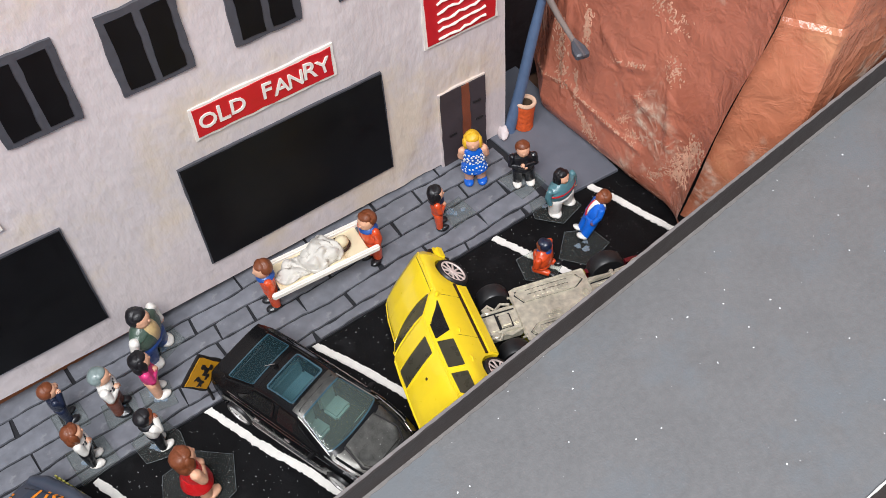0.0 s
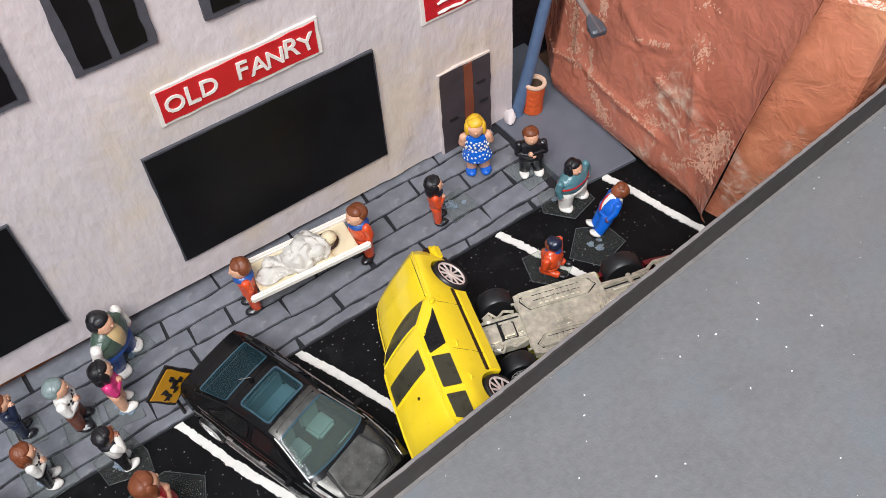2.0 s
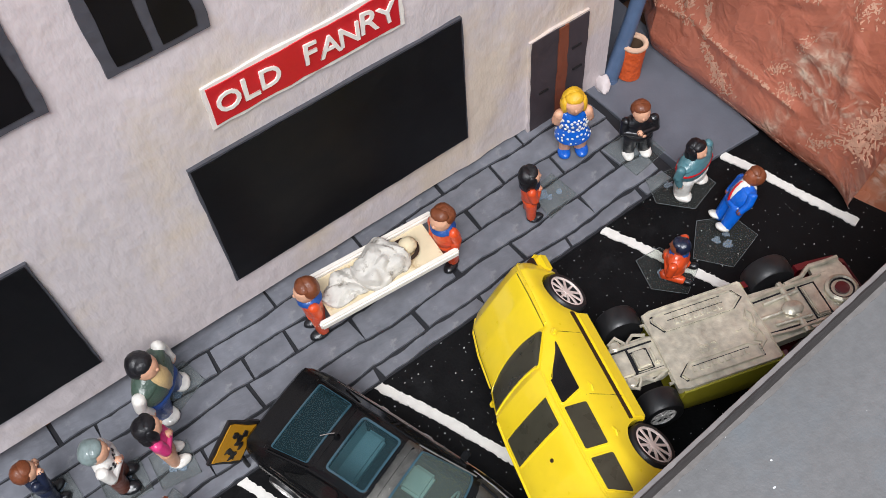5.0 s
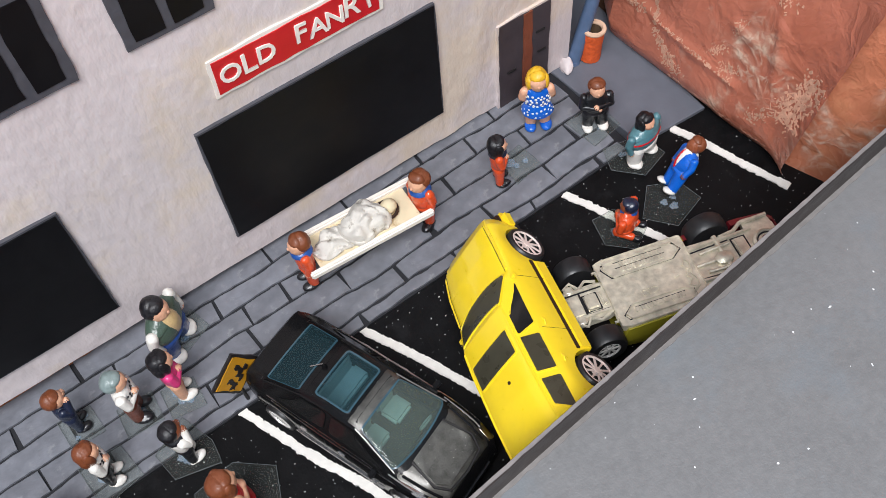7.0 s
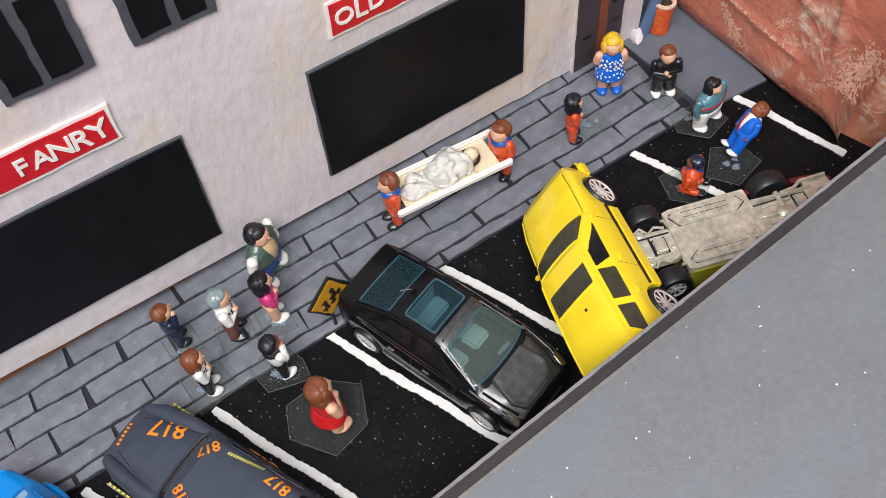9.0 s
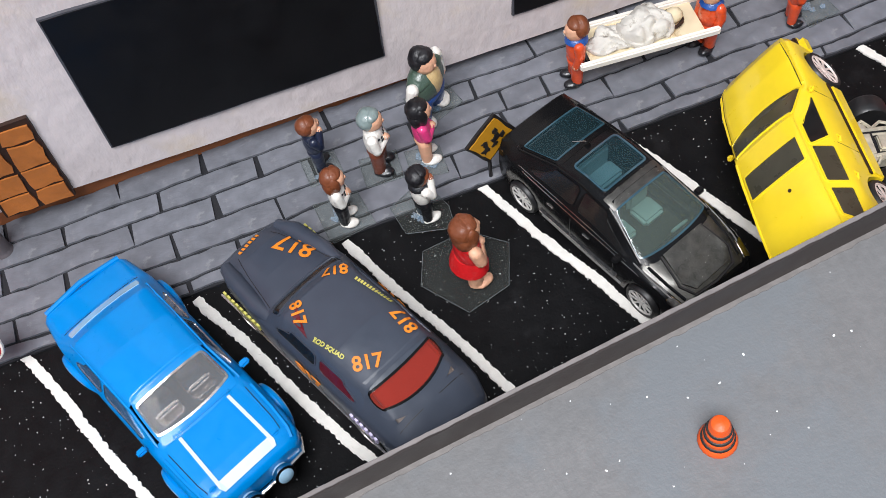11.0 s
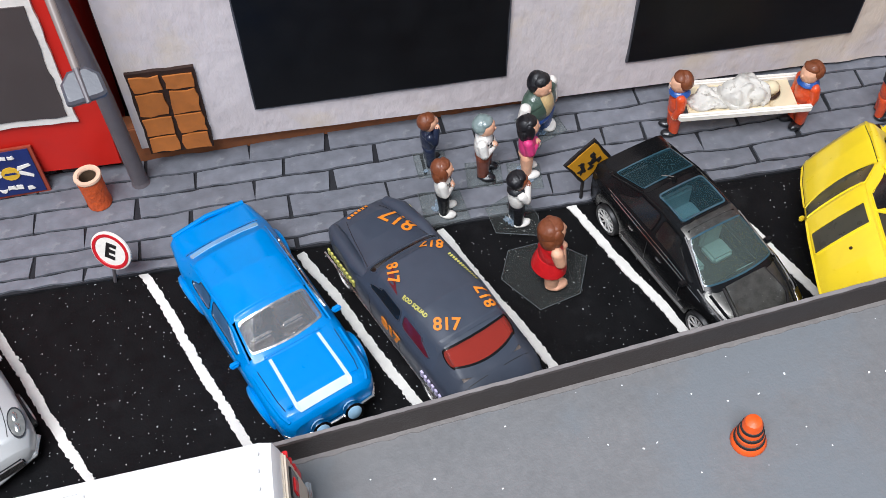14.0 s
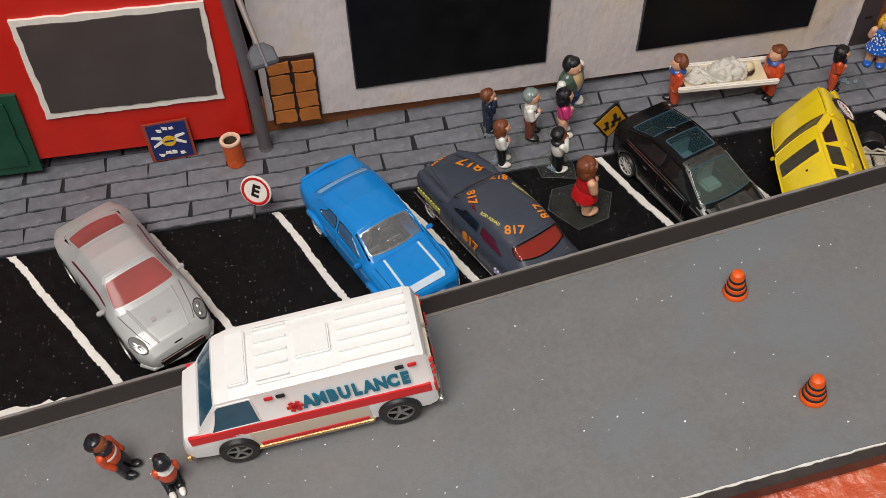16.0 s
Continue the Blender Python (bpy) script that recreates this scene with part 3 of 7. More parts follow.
def letters_on(parent, string, x0, x1, z, size, y, seed, material):
    """Hand-lettered words: each letter set a little unevenly."""
    r = random.Random(seed)
    k = len(string)
    for i, ch in enumerate(string):
        if ch == " ":
            continue
        bm = text_mesh(ch, size * r.uniform(0.90, 1.08), 0.00025, 0.00010)
        bm.transform(Matrix.Translation((x0 + (x1 - x0) * (i + 0.5) / k, -y, z + r.uniform(-0.0005, 0.0005))) @ Matrix.Rotation(r.uniform(-0.14, 0.10), 4, "Y") @ STAND)
        part("letter", bm, material, parent, smooth=False)


def shop_sign(x0, x1, z0, z1, seed, lettered=True):
    r = random.Random(seed)
    s = thing("shop_sign", FRONT, "red painted shop sign with white hand lettering on a white edge" if lettered else "red painted notice with rows of white strokes", "sign", "shop signs")
    part("border", upright(ragged(x0, x1, z0, z1, 0.0003, 0.004, r), -0.0009, 0.0010), SIGN_WHITE, s, "white painted edge", smooth=False)
    part("board", upright(ragged(x0 + 0.0011, x1 - 0.0011, z0 + 0.0011, z1 - 0.0010, 0.00025, 0.004, r), -0.0012, 0.0008), SIGN_RED, s, smooth=False)
    if lettered:
        letters_on(s, "OLD FANRY", x0 + 0.0028, x1 - 0.0020, (z0 + z1) / 2, 0.0092, 0.0014, seed + 1, SIGN_WHITE)
    else:
        rows = 6
        for i in range(rows):
            zc = z0 + (z1 - z0) * (i + 0.6) / (rows + 0.4)
            bm = bmesh.new()
            pts = [(x0 + 0.006 + (x1 - x0 - 0.012) * t / 9, -0.0015, zc + r.uniform(-0.0006, 0.0006) + 0.0012 * t / 9) for t in range(10)]
            tube(pts, [0.0004 + 0.0002 * (t % 2) for t in range(10)], 6, bm)
            part("stroke", bm, SIGN_WHITE, s)
    return s


shop_sign(0.0378, 0.0926, 0.0725, 0.0862, 31)
shop_sign(-0.0842, -0.0292, 0.0738, 0.0876, 41)
shop_sign(0.1296, 0.1632, 0.0640, 0.0900, 51, False)

r = random.Random(61)
door = structure(on_front("door_1", upright(ragged(0.1338, 0.1568, -0.0015, 0.0392, 0.0003, 0.004, r), -0.0010, 0.0012), PLASTER, smooth=False), "narrow dark grey door with a brown stripe")
part("door_leaf", upright(ragged(0.1345, 0.1565, -0.0014, 0.0386, 0.0003, 0.004, r), -0.0013, 0.0010), DOOR_DARK, door, smooth=False)
part("stripe", upright(ragged(0.1447, 0.1485, -0.0012, 0.0384, 0.0003, 0.004, r), -0.0016, 0.0010), DOOR_BROWN, door, "brown painted stripe", smooth=False)
for x, z in ((0.1395, 0.0150), (0.1530, 0.0170), (0.1520, 0.027)):
    part("door_handle", upright(ragged(x - 0.0018, x + 0.0018, z - 0.0003, z + 0.0003, 0.0001, 0.002, r), -0.0018, 0.0010), BLACK_PAINT, door, smooth=False)
door = structure(on_front("door_2", upright(ragged(-0.1366, -0.1154, -0.0022, 0.0340, 0.0002, 0.004, r), -0.0012, 0.0014), DARK_WOOD, smooth=False), "orange-brown panelled wooden door with dark joints")
zs = [-0.0018, 0.0060, 0.0150, 0.0258, 0.0328]
for i in range(4):
    for x0, x1 in ((-0.1356, -0.1266), (-0.1251, -0.1164)):
        part("panel", upright(ragged(x0, x1, zs[i] + 0.0006, zs[i + 1] - 0.0007, 0.0004, 0.0025, r), -0.0018, 0.0012), WOOD, door, smooth=False)

# ---- red building ----
RED = Matrix.Translation((-0.1475, 0.0008, 0.003)) @ Matrix.Rotation(radians(3.0), 4, "Y")


def on_red(name, bm, material, parent=None, label="", smooth=False):
    ob = part(name, bm, material, parent, label, smooth)
    if parent is None:
        ob.matrix_world = RED
    return ob


structure(on_red("wall_red", box(-0.20, 0.0, 0, 0.026, 0.001, 0.16, 0.0008), RED_WALL), "bright red painted shop front")
w = structure(on_red("window_20", upright(ragged(-0.0824, -0.0090, 0.0246, 0.0744, 0.0003, 0.004, r), -0.0012, 0.0014), SIGN_WHITE), "grey window in a thick white painted frame")
part("pane", upright(ragged(-0.0798, -0.0114, 0.0275, 0.0716, 0.0004, 0.004, r), -0.0016, 0.0012), GREY_PANE, w, smooth=False)
bm = upright([(-0.145, -0.0035), (-0.0922, -0.0035), (-0.0908, 0.0393), (-0.145, 0.0420)], -0.0018, 0.003)
d = structure(on_red("door_3", bm, GREEN_PAINT), "dark green painted panel against the red wall")
for i in range(3):
    part("panel", upright(ragged(-0.139 + i * 0.015, -0.1265 + i * 0.015, 0.001, 0.036, 0.0003, 0.004, r), -0.0026, 0.0012), GREEN_PAINT, d, smooth=False)

# ---- ramp road ----
def ramp_z(x, y=0.0):
    return 0.0378 + SLOPE * x


SLOPE = 0.100
RX0, RX1, RY0, RY1 = -0.300, 0.46, -0.2168, -0.1266
SKEW, SKEW_FAR = 0.0315, 0.053     # the ramp's two edges are not quite parallel
WALL = 0.0097                      # height of the kerb along the far edge


def ramp_strip(y0, y1, lift, depth, bevel=0.0, skew0=0.0, skew1=0.0, rough=0.0, seed=1):
    """A strip along the ramp; skew: how its two edges swing; rough: how far its edges waver."""
    bm = bmesh.new()
    n = 60 if not rough else 500
    r5 = random.Random(seed)
    prof = [(y0, -depth, skew0), (y0, lift - bevel, skew0), (y0 + bevel, lift, skew0), (y1 - bevel, lift, skew1), (y1, lift - bevel, skew1), (y1, -depth, skew1)]
    rows = []
    for i in range(n + 1):
        x = RX0 + (RX1 - RX0) * i / n
        wav = [rough * noise.noise((x * 260, k, seed)) + rough * r5.uniform(-0.5, 0.5) for k in (0.0, 7.0)]
        row = []
        for k, (yy, dz, sk) in enumerate(prof):
            y = yy + sk * x + wav[k // 3]
            row.append(bm.verts.new((x, y, max(ramp_z(x, y) + dz, -0.0095) if dz < 0 else ramp_z(x, y) + dz)))
        rows.append(row)
    for a, e in zip(rows, rows[1:]):
        for k in range(len(prof)):
            bm.faces.new((a[k], a[(k + 1) % len(prof)], e[(k + 1) % len(prof)], e[k]))
    bm.faces.new(rows[0])
    bm.faces.new(rows[-1])
    return bm


ramp = structure(part("road_2", ramp_strip(RY0, RY1, 0.0, 0.004, 0.0, SKEW, SKEW_FAR), RAMP_GREY), "grey painted race track ramp with white specks")
structure(part("trim", ramp_strip(RY1, RY1 + 0.0014, WALL, 0.006, 0.0004, SKEW_FAR, SKEW_FAR), RAMP_EDGE), "dark upright kerb along the ramp")
# highlight and gloss of the kerb, laid on as pale strips
structure(part("trim", ramp_strip(RY1 + 0.0003, RY1 + 0.0013, WALL + 0.0002, 0.001, 0.0001, SKEW_FAR, SKEW_FAR, 0.00012, 8), RAMP_RIM), "thin pale highlight painted along the kerb's top")
structure(part("trim", ramp_strip(RY1 - 0.0012, RY1 + 0.0004, 0.0003, 0.001, 0.0, SKEW_FAR, SKEW_FAR, 0.0004, 3), RAMP_GLOSS), "paler band painting the gloss at the foot of the kerb")
structure(part("trim", ramp_strip(RY0 - 0.0030, RY0, 0.0006, 0.006, 0.0003, SKEW, SKEW), RAMP_EDGE), "dark edging along the ramp")
structure(part("trim", ramp_strip(RY0 - 0.0002, RY0 + 0.0004, 0.0010, 0.001, 0.0, SKEW, SKEW, 0.0003, 5), WHITE_PAINT), "scuffed white line beside the dark edging")
structure(part("wall_ramp", ramp_strip(RY0 + 0.002, RY1 - 0.0005, -0.0045, 0.2, 0.0, SKEW, SKEW_FAR), DARK_GAP), "dark body under the ramp")

# ---- crumpled paper rocks ----
def crumple(u, v, seed):
    """Folded paper: flat facets meeting at sharp creases."""
    best = []
    cu, cv = math.floor(u), math.floor(v)
    for i in range(-1, 2):
        for j in range(-1, 2):
            q = noise.cell_vector((cu + i, cv + j, seed))
            pu, pv = cu + i + q[0] * 0.5 + 0.25, cv + j + q[1] * 0.5 + 0.25
            best.append(((u - pu) ** 2 + (v - pv) ** 2, (u - pu) * (q[2] - 0.5) + (v - pv) * (q[0] - q[1])))
    best.sort(key=lambda e: e[0])
    return best[0][1] * 0.9 + 0.5 * (math.sqrt(best[1][0]) - math.sqrt(best[0][0]))


def on_sheet(place, u, v, seed, amp, off=0.0):
    p, nrm, su, sv = place(u, v)
    d = amp * (crumple(su * 20, sv * 20, seed) + 0.16 * crumple(su * 60, sv * 60, seed + 3)) + amp * 1.4 * noise.noise((su * 14, sv * 14, seed))
    return Vector(p) + Vector(nrm) * (d + off)


def rock_face(name, label, place, nu, nv, seed, amp, material=ROCK):
    """A sheet of crumpled paper over place(u, v) -> point, outward normal, for u and v in 0..1."""
    bm = bmesh.new()
    g = []
    for j in range(nv + 1):
        row = []
        for i in range(nu + 1):
            row.append(bm.verts.new(on_sheet(place, i / nu, j / nv, seed, amp)))
        g.append(row)
    fs = [bm.faces.new((g[j][i], g[j][i + 1], g[j + 1][i + 1], g[j + 1][i])) for j in range(nv) for i in range(nu)]
    return structure(part(name, bm, material, sharp=25), label)


def fold_y(z):
    """Where the front sheet ends, leaning with the height."""
    return -0.0850 - 0.110 * max(z, 0) + 0.0008 * noise.noise((z * 40, 1.0, 2.0))


def cliff_x(y, z):
    tuck = 0.006 * max(0, 1 - (z + 0.002) / 0.012) ** 2 if z < 0.010 else 0.0
    return 0.1855 + 0.05 * max(0, -y) + 0.6 * max(0, y) + 0.16 * z + 0.10 * max(0, z - 0.05) + tuck


# creases across the front sheet, as y and z along it
CREASES = [((0.013, 0.016), (-0.014, 0.026)), ((-0.014, 0.026), (-0.021, 0.024)), ((-0.021, 0.024), (-0.040, 0.021)), ((-0.040, 0.021), (-0.058, 0.020)),
           ((-0.028, 0.058), (-0.040, 0.050)), ((-0.040, 0.050), (-0.052, 0.055)), ((-0.006, 0.060), (-0.013, 0.020)), ((-0.062, 0.062), (-0.070, 0.030)), ((-0.050, 0.041), (-0.058, 0.039))]


def cliff(u, v):
    z = -0.010 + 0.30 * v
    y = 0.026 + (fold_y(z) - 0.026) * u
    fold = 0.0
    for (ya, za), (yb, zb) in CREASES:
        f = min(1, max(0, ((y - ya) * (yb - ya) + (z - za) * (zb - za)) / ((yb - ya) ** 2 + (zb - za) ** 2)))
        far = math.hypot(y - ya - f * (yb - ya), z - za - f * (zb - za))
        fold = max(fold, 0.0010 * max(0, 1 - far / 0.0030))
    lift = 0.0044 * max(0, (u - 0.88) / 0.12) ** 2 - 0.0022 * noise.noise((y * 22, z * 9, 3.0)) * (1 - u * 0.5)
    return (cliff_x(y, z) - lift - fold, y, z), (-1, 0, 0.1), y, z


def cliff_2(u, v):
    z = -0.010 + 0.30 * v
    y0 = fold_y(z) + 0.005
    x = cliff_x(y0, max(z, 0.010)) - 0.16 * max(0, 0.010 - z) + 0.0060 + 0.010 * min(1, u * 6) + 0.36 * max(0, u - 1 / 6)
    y = y0 + (-0.1205 + 0.053 * x - y0) * min(1, u * 6) + 0.02 * max(z, 0) * u
    return (x, y, z), (-0.6, -0.7, 0.2), x + y, z


rock = rock_face("wall_rock", "brown crumpled paper rock face with pale scuffs", cliff, 130, 260, 5.0, 0.0013)
# paint flaked off to the pale paper: from y, z to y, z, how wide, how many flakes, how long each one
rnd = random.Random(19)
bm = bmesh.new()
for ya, za, yb, zb, wide, count, size in ((-0.003, 0.050, -0.012, 0.023, 0.0034, 110, 0.0016), (-0.018, 0.034, -0.022, 0.019, 0.0010, 26, 0.0018), (-0.023, 0.018, -0.034, 0.008, 0.0032, 70, 0.0014), (-0.018, 0.062, -0.020, 0.047, 0.0018, 46, 0.0018),
                                          (0.010, 0.018, -0.014, 0.026, 0.0005, 26, 0.0008), (-0.020, 0.0245, -0.056, 0.020, 0.0006, 46, 0.0010), (-0.045, 0.026, -0.049, 0.031, 0.0018, 26, 0.0010), (-0.051, 0.038, -0.053, 0.044, 0.0015, 18, 0.0010),
                                          (-0.084, 0.041, -0.077, 0.019, 0.0046, 150, 0.0018), (-0.066, 0.012, -0.071, 0.018, 0.0026, 36, 0.0012), (-0.030, 0.004, -0.075, 0.004, 0.0012, 70, 0.0009), (-0.034, 0.049, -0.050, 0.055, 0.0010, 22, 0.0010),
                                          (-0.062, 0.064, -0.066, 0.056, 0.0040, 40, 0.0010), (-0.052, 0.022, -0.056, 0.026, 0.0030, 34, 0.0010), (-0.040, 0.085, -0.060, 0.075, 0.0060, 60, 0.0014)):
    for i in range(count * 2):
        f = rnd.random()
        y, z = ya + (yb - ya) * f + rnd.gauss(0, wide * 0.6), za + (zb - za) * f + rnd.gauss(0, wide * 0.4)
        long, thin, tilt = size * rnd.uniform(0.15, 0.9), size * rnd.uniform(0.08, 0.36), rnd.gauss(0.25, 0.6)
        ring = []
        for k in range(7):
            a = math.tau * k / 7
            r = rnd.uniform(0.55, 1.15)
            b, c = thin * r * math.cos(a), long * r * math.sin(a)
            py, pz = y + b * math.cos(tilt) - c * math.sin(tilt), z + b * math.sin(tilt) + c * math.cos(tilt)
            u = (py - 0.026) / (fold_y(pz) - 0.026)
            if not 0 < u < 1 or pz < 0:
                break
            ring.append(on_sheet(cliff, u, (pz + 0.010) / 0.30, 5.0, 0.0013, 0.00012))
        if len(ring) == 7:
            bm.faces.new([bm.verts.new(p) for p in ring])
ext = bmesh.ops.extrude_face_region(bm, geom=bm.faces[:])
for v in [e for e in ext["geom"] if isinstance(e, bmesh.types.BMVert)]:
    v.co.x += 0.0005
tagged(part("flake", bm, SCUFF, rock, smooth=False), "pale flaked scuffs", kind="stuff")
rock_face("wall_rock_2", "overlapping sheet of brown crumpled paper rock", cliff_2, 130, 150, 9.0, 0.0016, ROCK_PALE)


def low_ground(u, v):
    x, y = -0.5 + 1.1 * u, -0.2165 - 0.30 * v
    return (x, y, max(0.004, ramp_z(x, y) - 0.010 - 0.05 * v)), (0, 0, 1), x * 0.6, y * 0.6


rock_face("ground_2", "red-brown crumpled paper ground below the ramp", low_ground, 150, 50, 13.0, 0.0045, TERRAIN)

# ---- pavement stones: parts of the pavement, in wavering courses ----
rnd = random.Random(7)
COURSES = [0.0160, 0.0052, -0.0040, -0.0125, -0.0215, -0.0306, -0.0392, -0.0440]


def course_y(k, x):
    edge = 0.0 if k in (0, len(COURSES) - 1) else 0.0010
    return COURSES[k] + edge * noise.noise((x * 55, k * 7.3, 1.0)) + (0.0009 * noise.noise((x * 14, k * 3.1, 4.0)) if 0 < k < len(COURSES) - 1 else 0)


# where one stone ends and the next begins, course by course
ENDS = [(-0.305, -0.272, -0.238, -0.206, -0.171, -0.139, -0.121, -0.088, -0.055, -0.022, 0.013, 0.050, 0.083, 0.115, 0.144),
        (-0.318, -0.284, -0.249, -0.214, -0.178, -0.141, -0.105, -0.0775, -0.037, -0.002, 0.0345, 0.0665, 0.098, 0.130),
        (-0.302, -0.266, -0.232, -0.195, -0.160, -0.124, -0.0935, -0.0615, -0.026, 0.011, 0.048, 0.082, 0.116, 0.146),
        (-0.316, -0.282, -0.247, -0.212, -0.178, -0.144, -0.104, -0.0775, -0.046, -0.013, 0.018, 0.0325, 0.066, 0.0995, 0.133),
        (-0.301, -0.266, -0.231, -0.195, -0.161, -0.126, -0.093, -0.060, -0.024, 0.015, 0.050, 0.084, 0.116, 0.147),
        (-0.317, -0.282, -0.247, -0.212, -0.177, -0.143, -0.109, -0.075, -0.040, -0.005, 0.030, 0.066, 0.103, 0.130),
        (-0.302, -0.266, -0.231, -0.196, -0.160, -0.126, -0.092, -0.057, -0.021, 0.014, 0.047, 0.084, 0.117, 0.146)]
for k, ends in enumerate(ENDS):
    stops = (-0.335, *ends, 0.1572)
    for x, x2 in zip(stops, stops[1:]):
        cx, cy = (x + x2) / 2, (COURSES[k] + COURSES[k + 1]) / 2
        n = 15

        def shy(px, row):
            # the painted joint swells and thins along its length
            return 0.00030 + 0.00062 * max(0, noise.noise((px * 210, row * 5.1, 8.0)) + 0.15) + rnd.uniform(0, 0.00022)

        g0, g1 = rnd.uniform(0.0002, 0.0006), rnd.uniform(0.0002, 0.0006)
        along = [x + g0 + (x2 - x - g0 - g1) * i / n for i in range(n + 1)]
        lean = rnd.uniform(-0.0008, 0.0008)
        top_edge = [(a, course_y(k, a) - shy(a, k)) for a in along]
        low_edge = [(a + lean, course_y(k + 1, a) + shy(a, k + 9)) for a in along]
        for edge in (top_edge, low_edge):
            for i, turn in ((0, 1), (n, -1)):
                edge[i] = (edge[i][0] + turn * rnd.uniform(0, 0.0004), edge[i][1])
        outline = [(a - cx, b - cy) for a, b in low_edge + top_edge[::-1]]
        st = part("stone", prism(outline, -0.0007, 0.0004 + rnd.uniform(0, 0.00012)), STONE, pavement, smooth=False)
        st.matrix_basis = pose(cx, cy, 0)


# ---- die-cast cars ----
class Body:
    """A car's shell, lofted through sections (y, half width, sill, shoulder, deck half width, deck edge, centre), y forwards."""

    def __init__(self, sections, wheels=(), wheel_r=0.0055, step=0.0012):
        self.raw, self.wheels, self.r = sections, wheels, wheel_r
        y0, y1 = sections[0][0], sections[-1][0]
        ys = {y0, y1, *[s[0] for s in sections]}
        k = int((y1 - y0) / step)
        ys |= {y0 + (y1 - y0) * i / k for i in range(k + 1)}
        self.ys = sorted(ys)

    def at(self, y):
        s = self.raw
        y = min(max(y, s[0][0]), s[-1][0])
        for a, b in zip(s, s[1:]):
            if y <= b[0]:
                f = (y - a[0]) / (b[0] - a[0])
                return [p + (q - p) * f for p, q in zip(a, b)]
        return list(s[-1])

    def ring(self, y):
        _, w, zb, zs, wr, zr, zc = self.at(y)
        for wy in self.wheels:
            d = abs(y - wy)
            if d < self.r * 1.12:
                zb = max(zb, min(self.r * 0.95 + math.sqrt((self.r * 1.12) ** 2 - d * d), zs - 0.001))
        half = [(w * 0.80, zb), (w * 0.975, zb + 0.0004), (w, zb + 0.5 * (zs - zb)), (w * 0.985, zs - 0.0009), (w * 0.945, zs), (wr, zr), (wr * 0.86, zr + 0.62 * (zc - zr)), (wr * 0.45, zr + 0.93 * (zc - zr)), (0, zc)]
        return [Vector((x, y, z)) for x, z in half] + [Vector((-x, y, z)) for x, z in half[-2::-1]]

    def point(self, y, v):
        r = self.ring(y)
        i = min(int(v), len(r) - 2)
        return r[i].lerp(r[i + 1], v - i)

    def normal(self, y, v):
        e = 0.0004
        a = self.point(y + e, v) - self.point(y - e, v)
        b = self.point(y, min(v + 0.05, 16)) - self.point(y, max(v - 0.05, 0))
        n = a.cross(b)
        return n.normalized() if n.length > 1e-12 else Vector((0, 0, 1))

    def top(self, x, y):
        r = self.ring(y)[4:13]
        for a, b in zip(r, r[1:]):
            if b.x <= x <= a.x:
                f = (a.x - x) / max(a.x - b.x, 1e-9)
                return a.z + (b.z - a.z) * f
        return r[4].z

    def shell(self, holes=()):
        """The skin; holes: window openings (y0, y1, v0, v1), v in whole steps."""
        ys = sorted({*self.ys, *[h[0] for h in holes], *[h[1] for h in holes]})
        bm = bmesh.new()
        rows = [[bm.verts.new(p) for p in self.ring(y)] for y in ys]
        k = len(rows[0])
        for ya, yb, a, b in zip(ys, ys[1:], rows, rows[1:]):
            mid = (ya + yb) / 2
            for i in range(k - 1):
                if not any(h[0] < mid < h[1] and h[2] <= i < h[3] for h in holes):
                    bm.faces.new((a[i], a[i + 1], b[i + 1], b[i]))
        for row in (rows[0], rows[-1]):
            bm.faces.new(row)
        return bm

    def grid(self, y0, y1, v0, v1, nv=8, taper0=(0, 0), taper1=(0, 0), corner=0.0012, grow=0.0, bow0=0.0, bow1=0.0, slant0=(0, 0), slant1=(0, 0)):
        """Points and normals over a window: tapered ends, round corners, ends bowed by bow0 and bow1."""
        long = y1 - y0
        y0g, y1g = y0 - grow, y1 + grow
        rc = min(corner + grow, (y1g - y0g) * 0.499)
        ends = [rc * e for e in (0, 0.04, 0.13, 0.29, 0.5, 0.75, 1.0)]
        k = max(2, int((y1 - y0 - 2 * corner) / 0.0012))
        rows = [y0g + e for e in ends] + [y0g + rc + (y1g - y0g - 2 * rc) * i / k for i in range(1, k)] + [y1g - e for e in reversed(ends)]
        g = []
        for y in rows:
            t = min(1, max(0, (y - y0) / long))
            va = v0 + taper0[0] * (1 - t) + taper1[0] * t
            vb = v1 - taper0[1] * (1 - t) - taper1[1] * t
            wide = sum((self.point(y, va + (vb - va) * (i + 1) / 8) - self.point(y, va + (vb - va) * i / 8)).length for i in range(8))
            va, vb = va - grow * (vb - va) / wide, vb + grow * (vb - va) / wide
            d = max(0, rc - min(y - y0g, y1g - y))
            draw = min(0.49, (rc - math.sqrt(max(0, rc * rc - d * d))) / (wide + 2 * grow)) * (vb - va)
            va, vb = va + draw, vb - draw
            row = []
            for i in range(nv + 1):
                f = i / nv
                yy = y + (bow1 * t * t + bow0 * (1 - t) * (1 - t)) * (1 - (2 * f - 1) ** 2)
                yy += (1 - t) * (slant0[0] * (1 - f) + slant0[1] * f) + t * (slant1[0] * (1 - f) + slant1[1] * f)
                row.append((self.point(yy, va + (vb - va) * f), self.normal(yy, va + (vb - va) * f)))
            g.append(row)
        ny = len(rows) - 1
        loop = [(0, i) for i in range(nv + 1)] + [(j, nv) for j in range(1, ny + 1)] + [(ny, i) for i in range(nv - 1, -1, -1)] + [(j, 0) for j in range(ny - 1, 0, -1)]
        return g, [g[j][i] for j, i in loop], loop

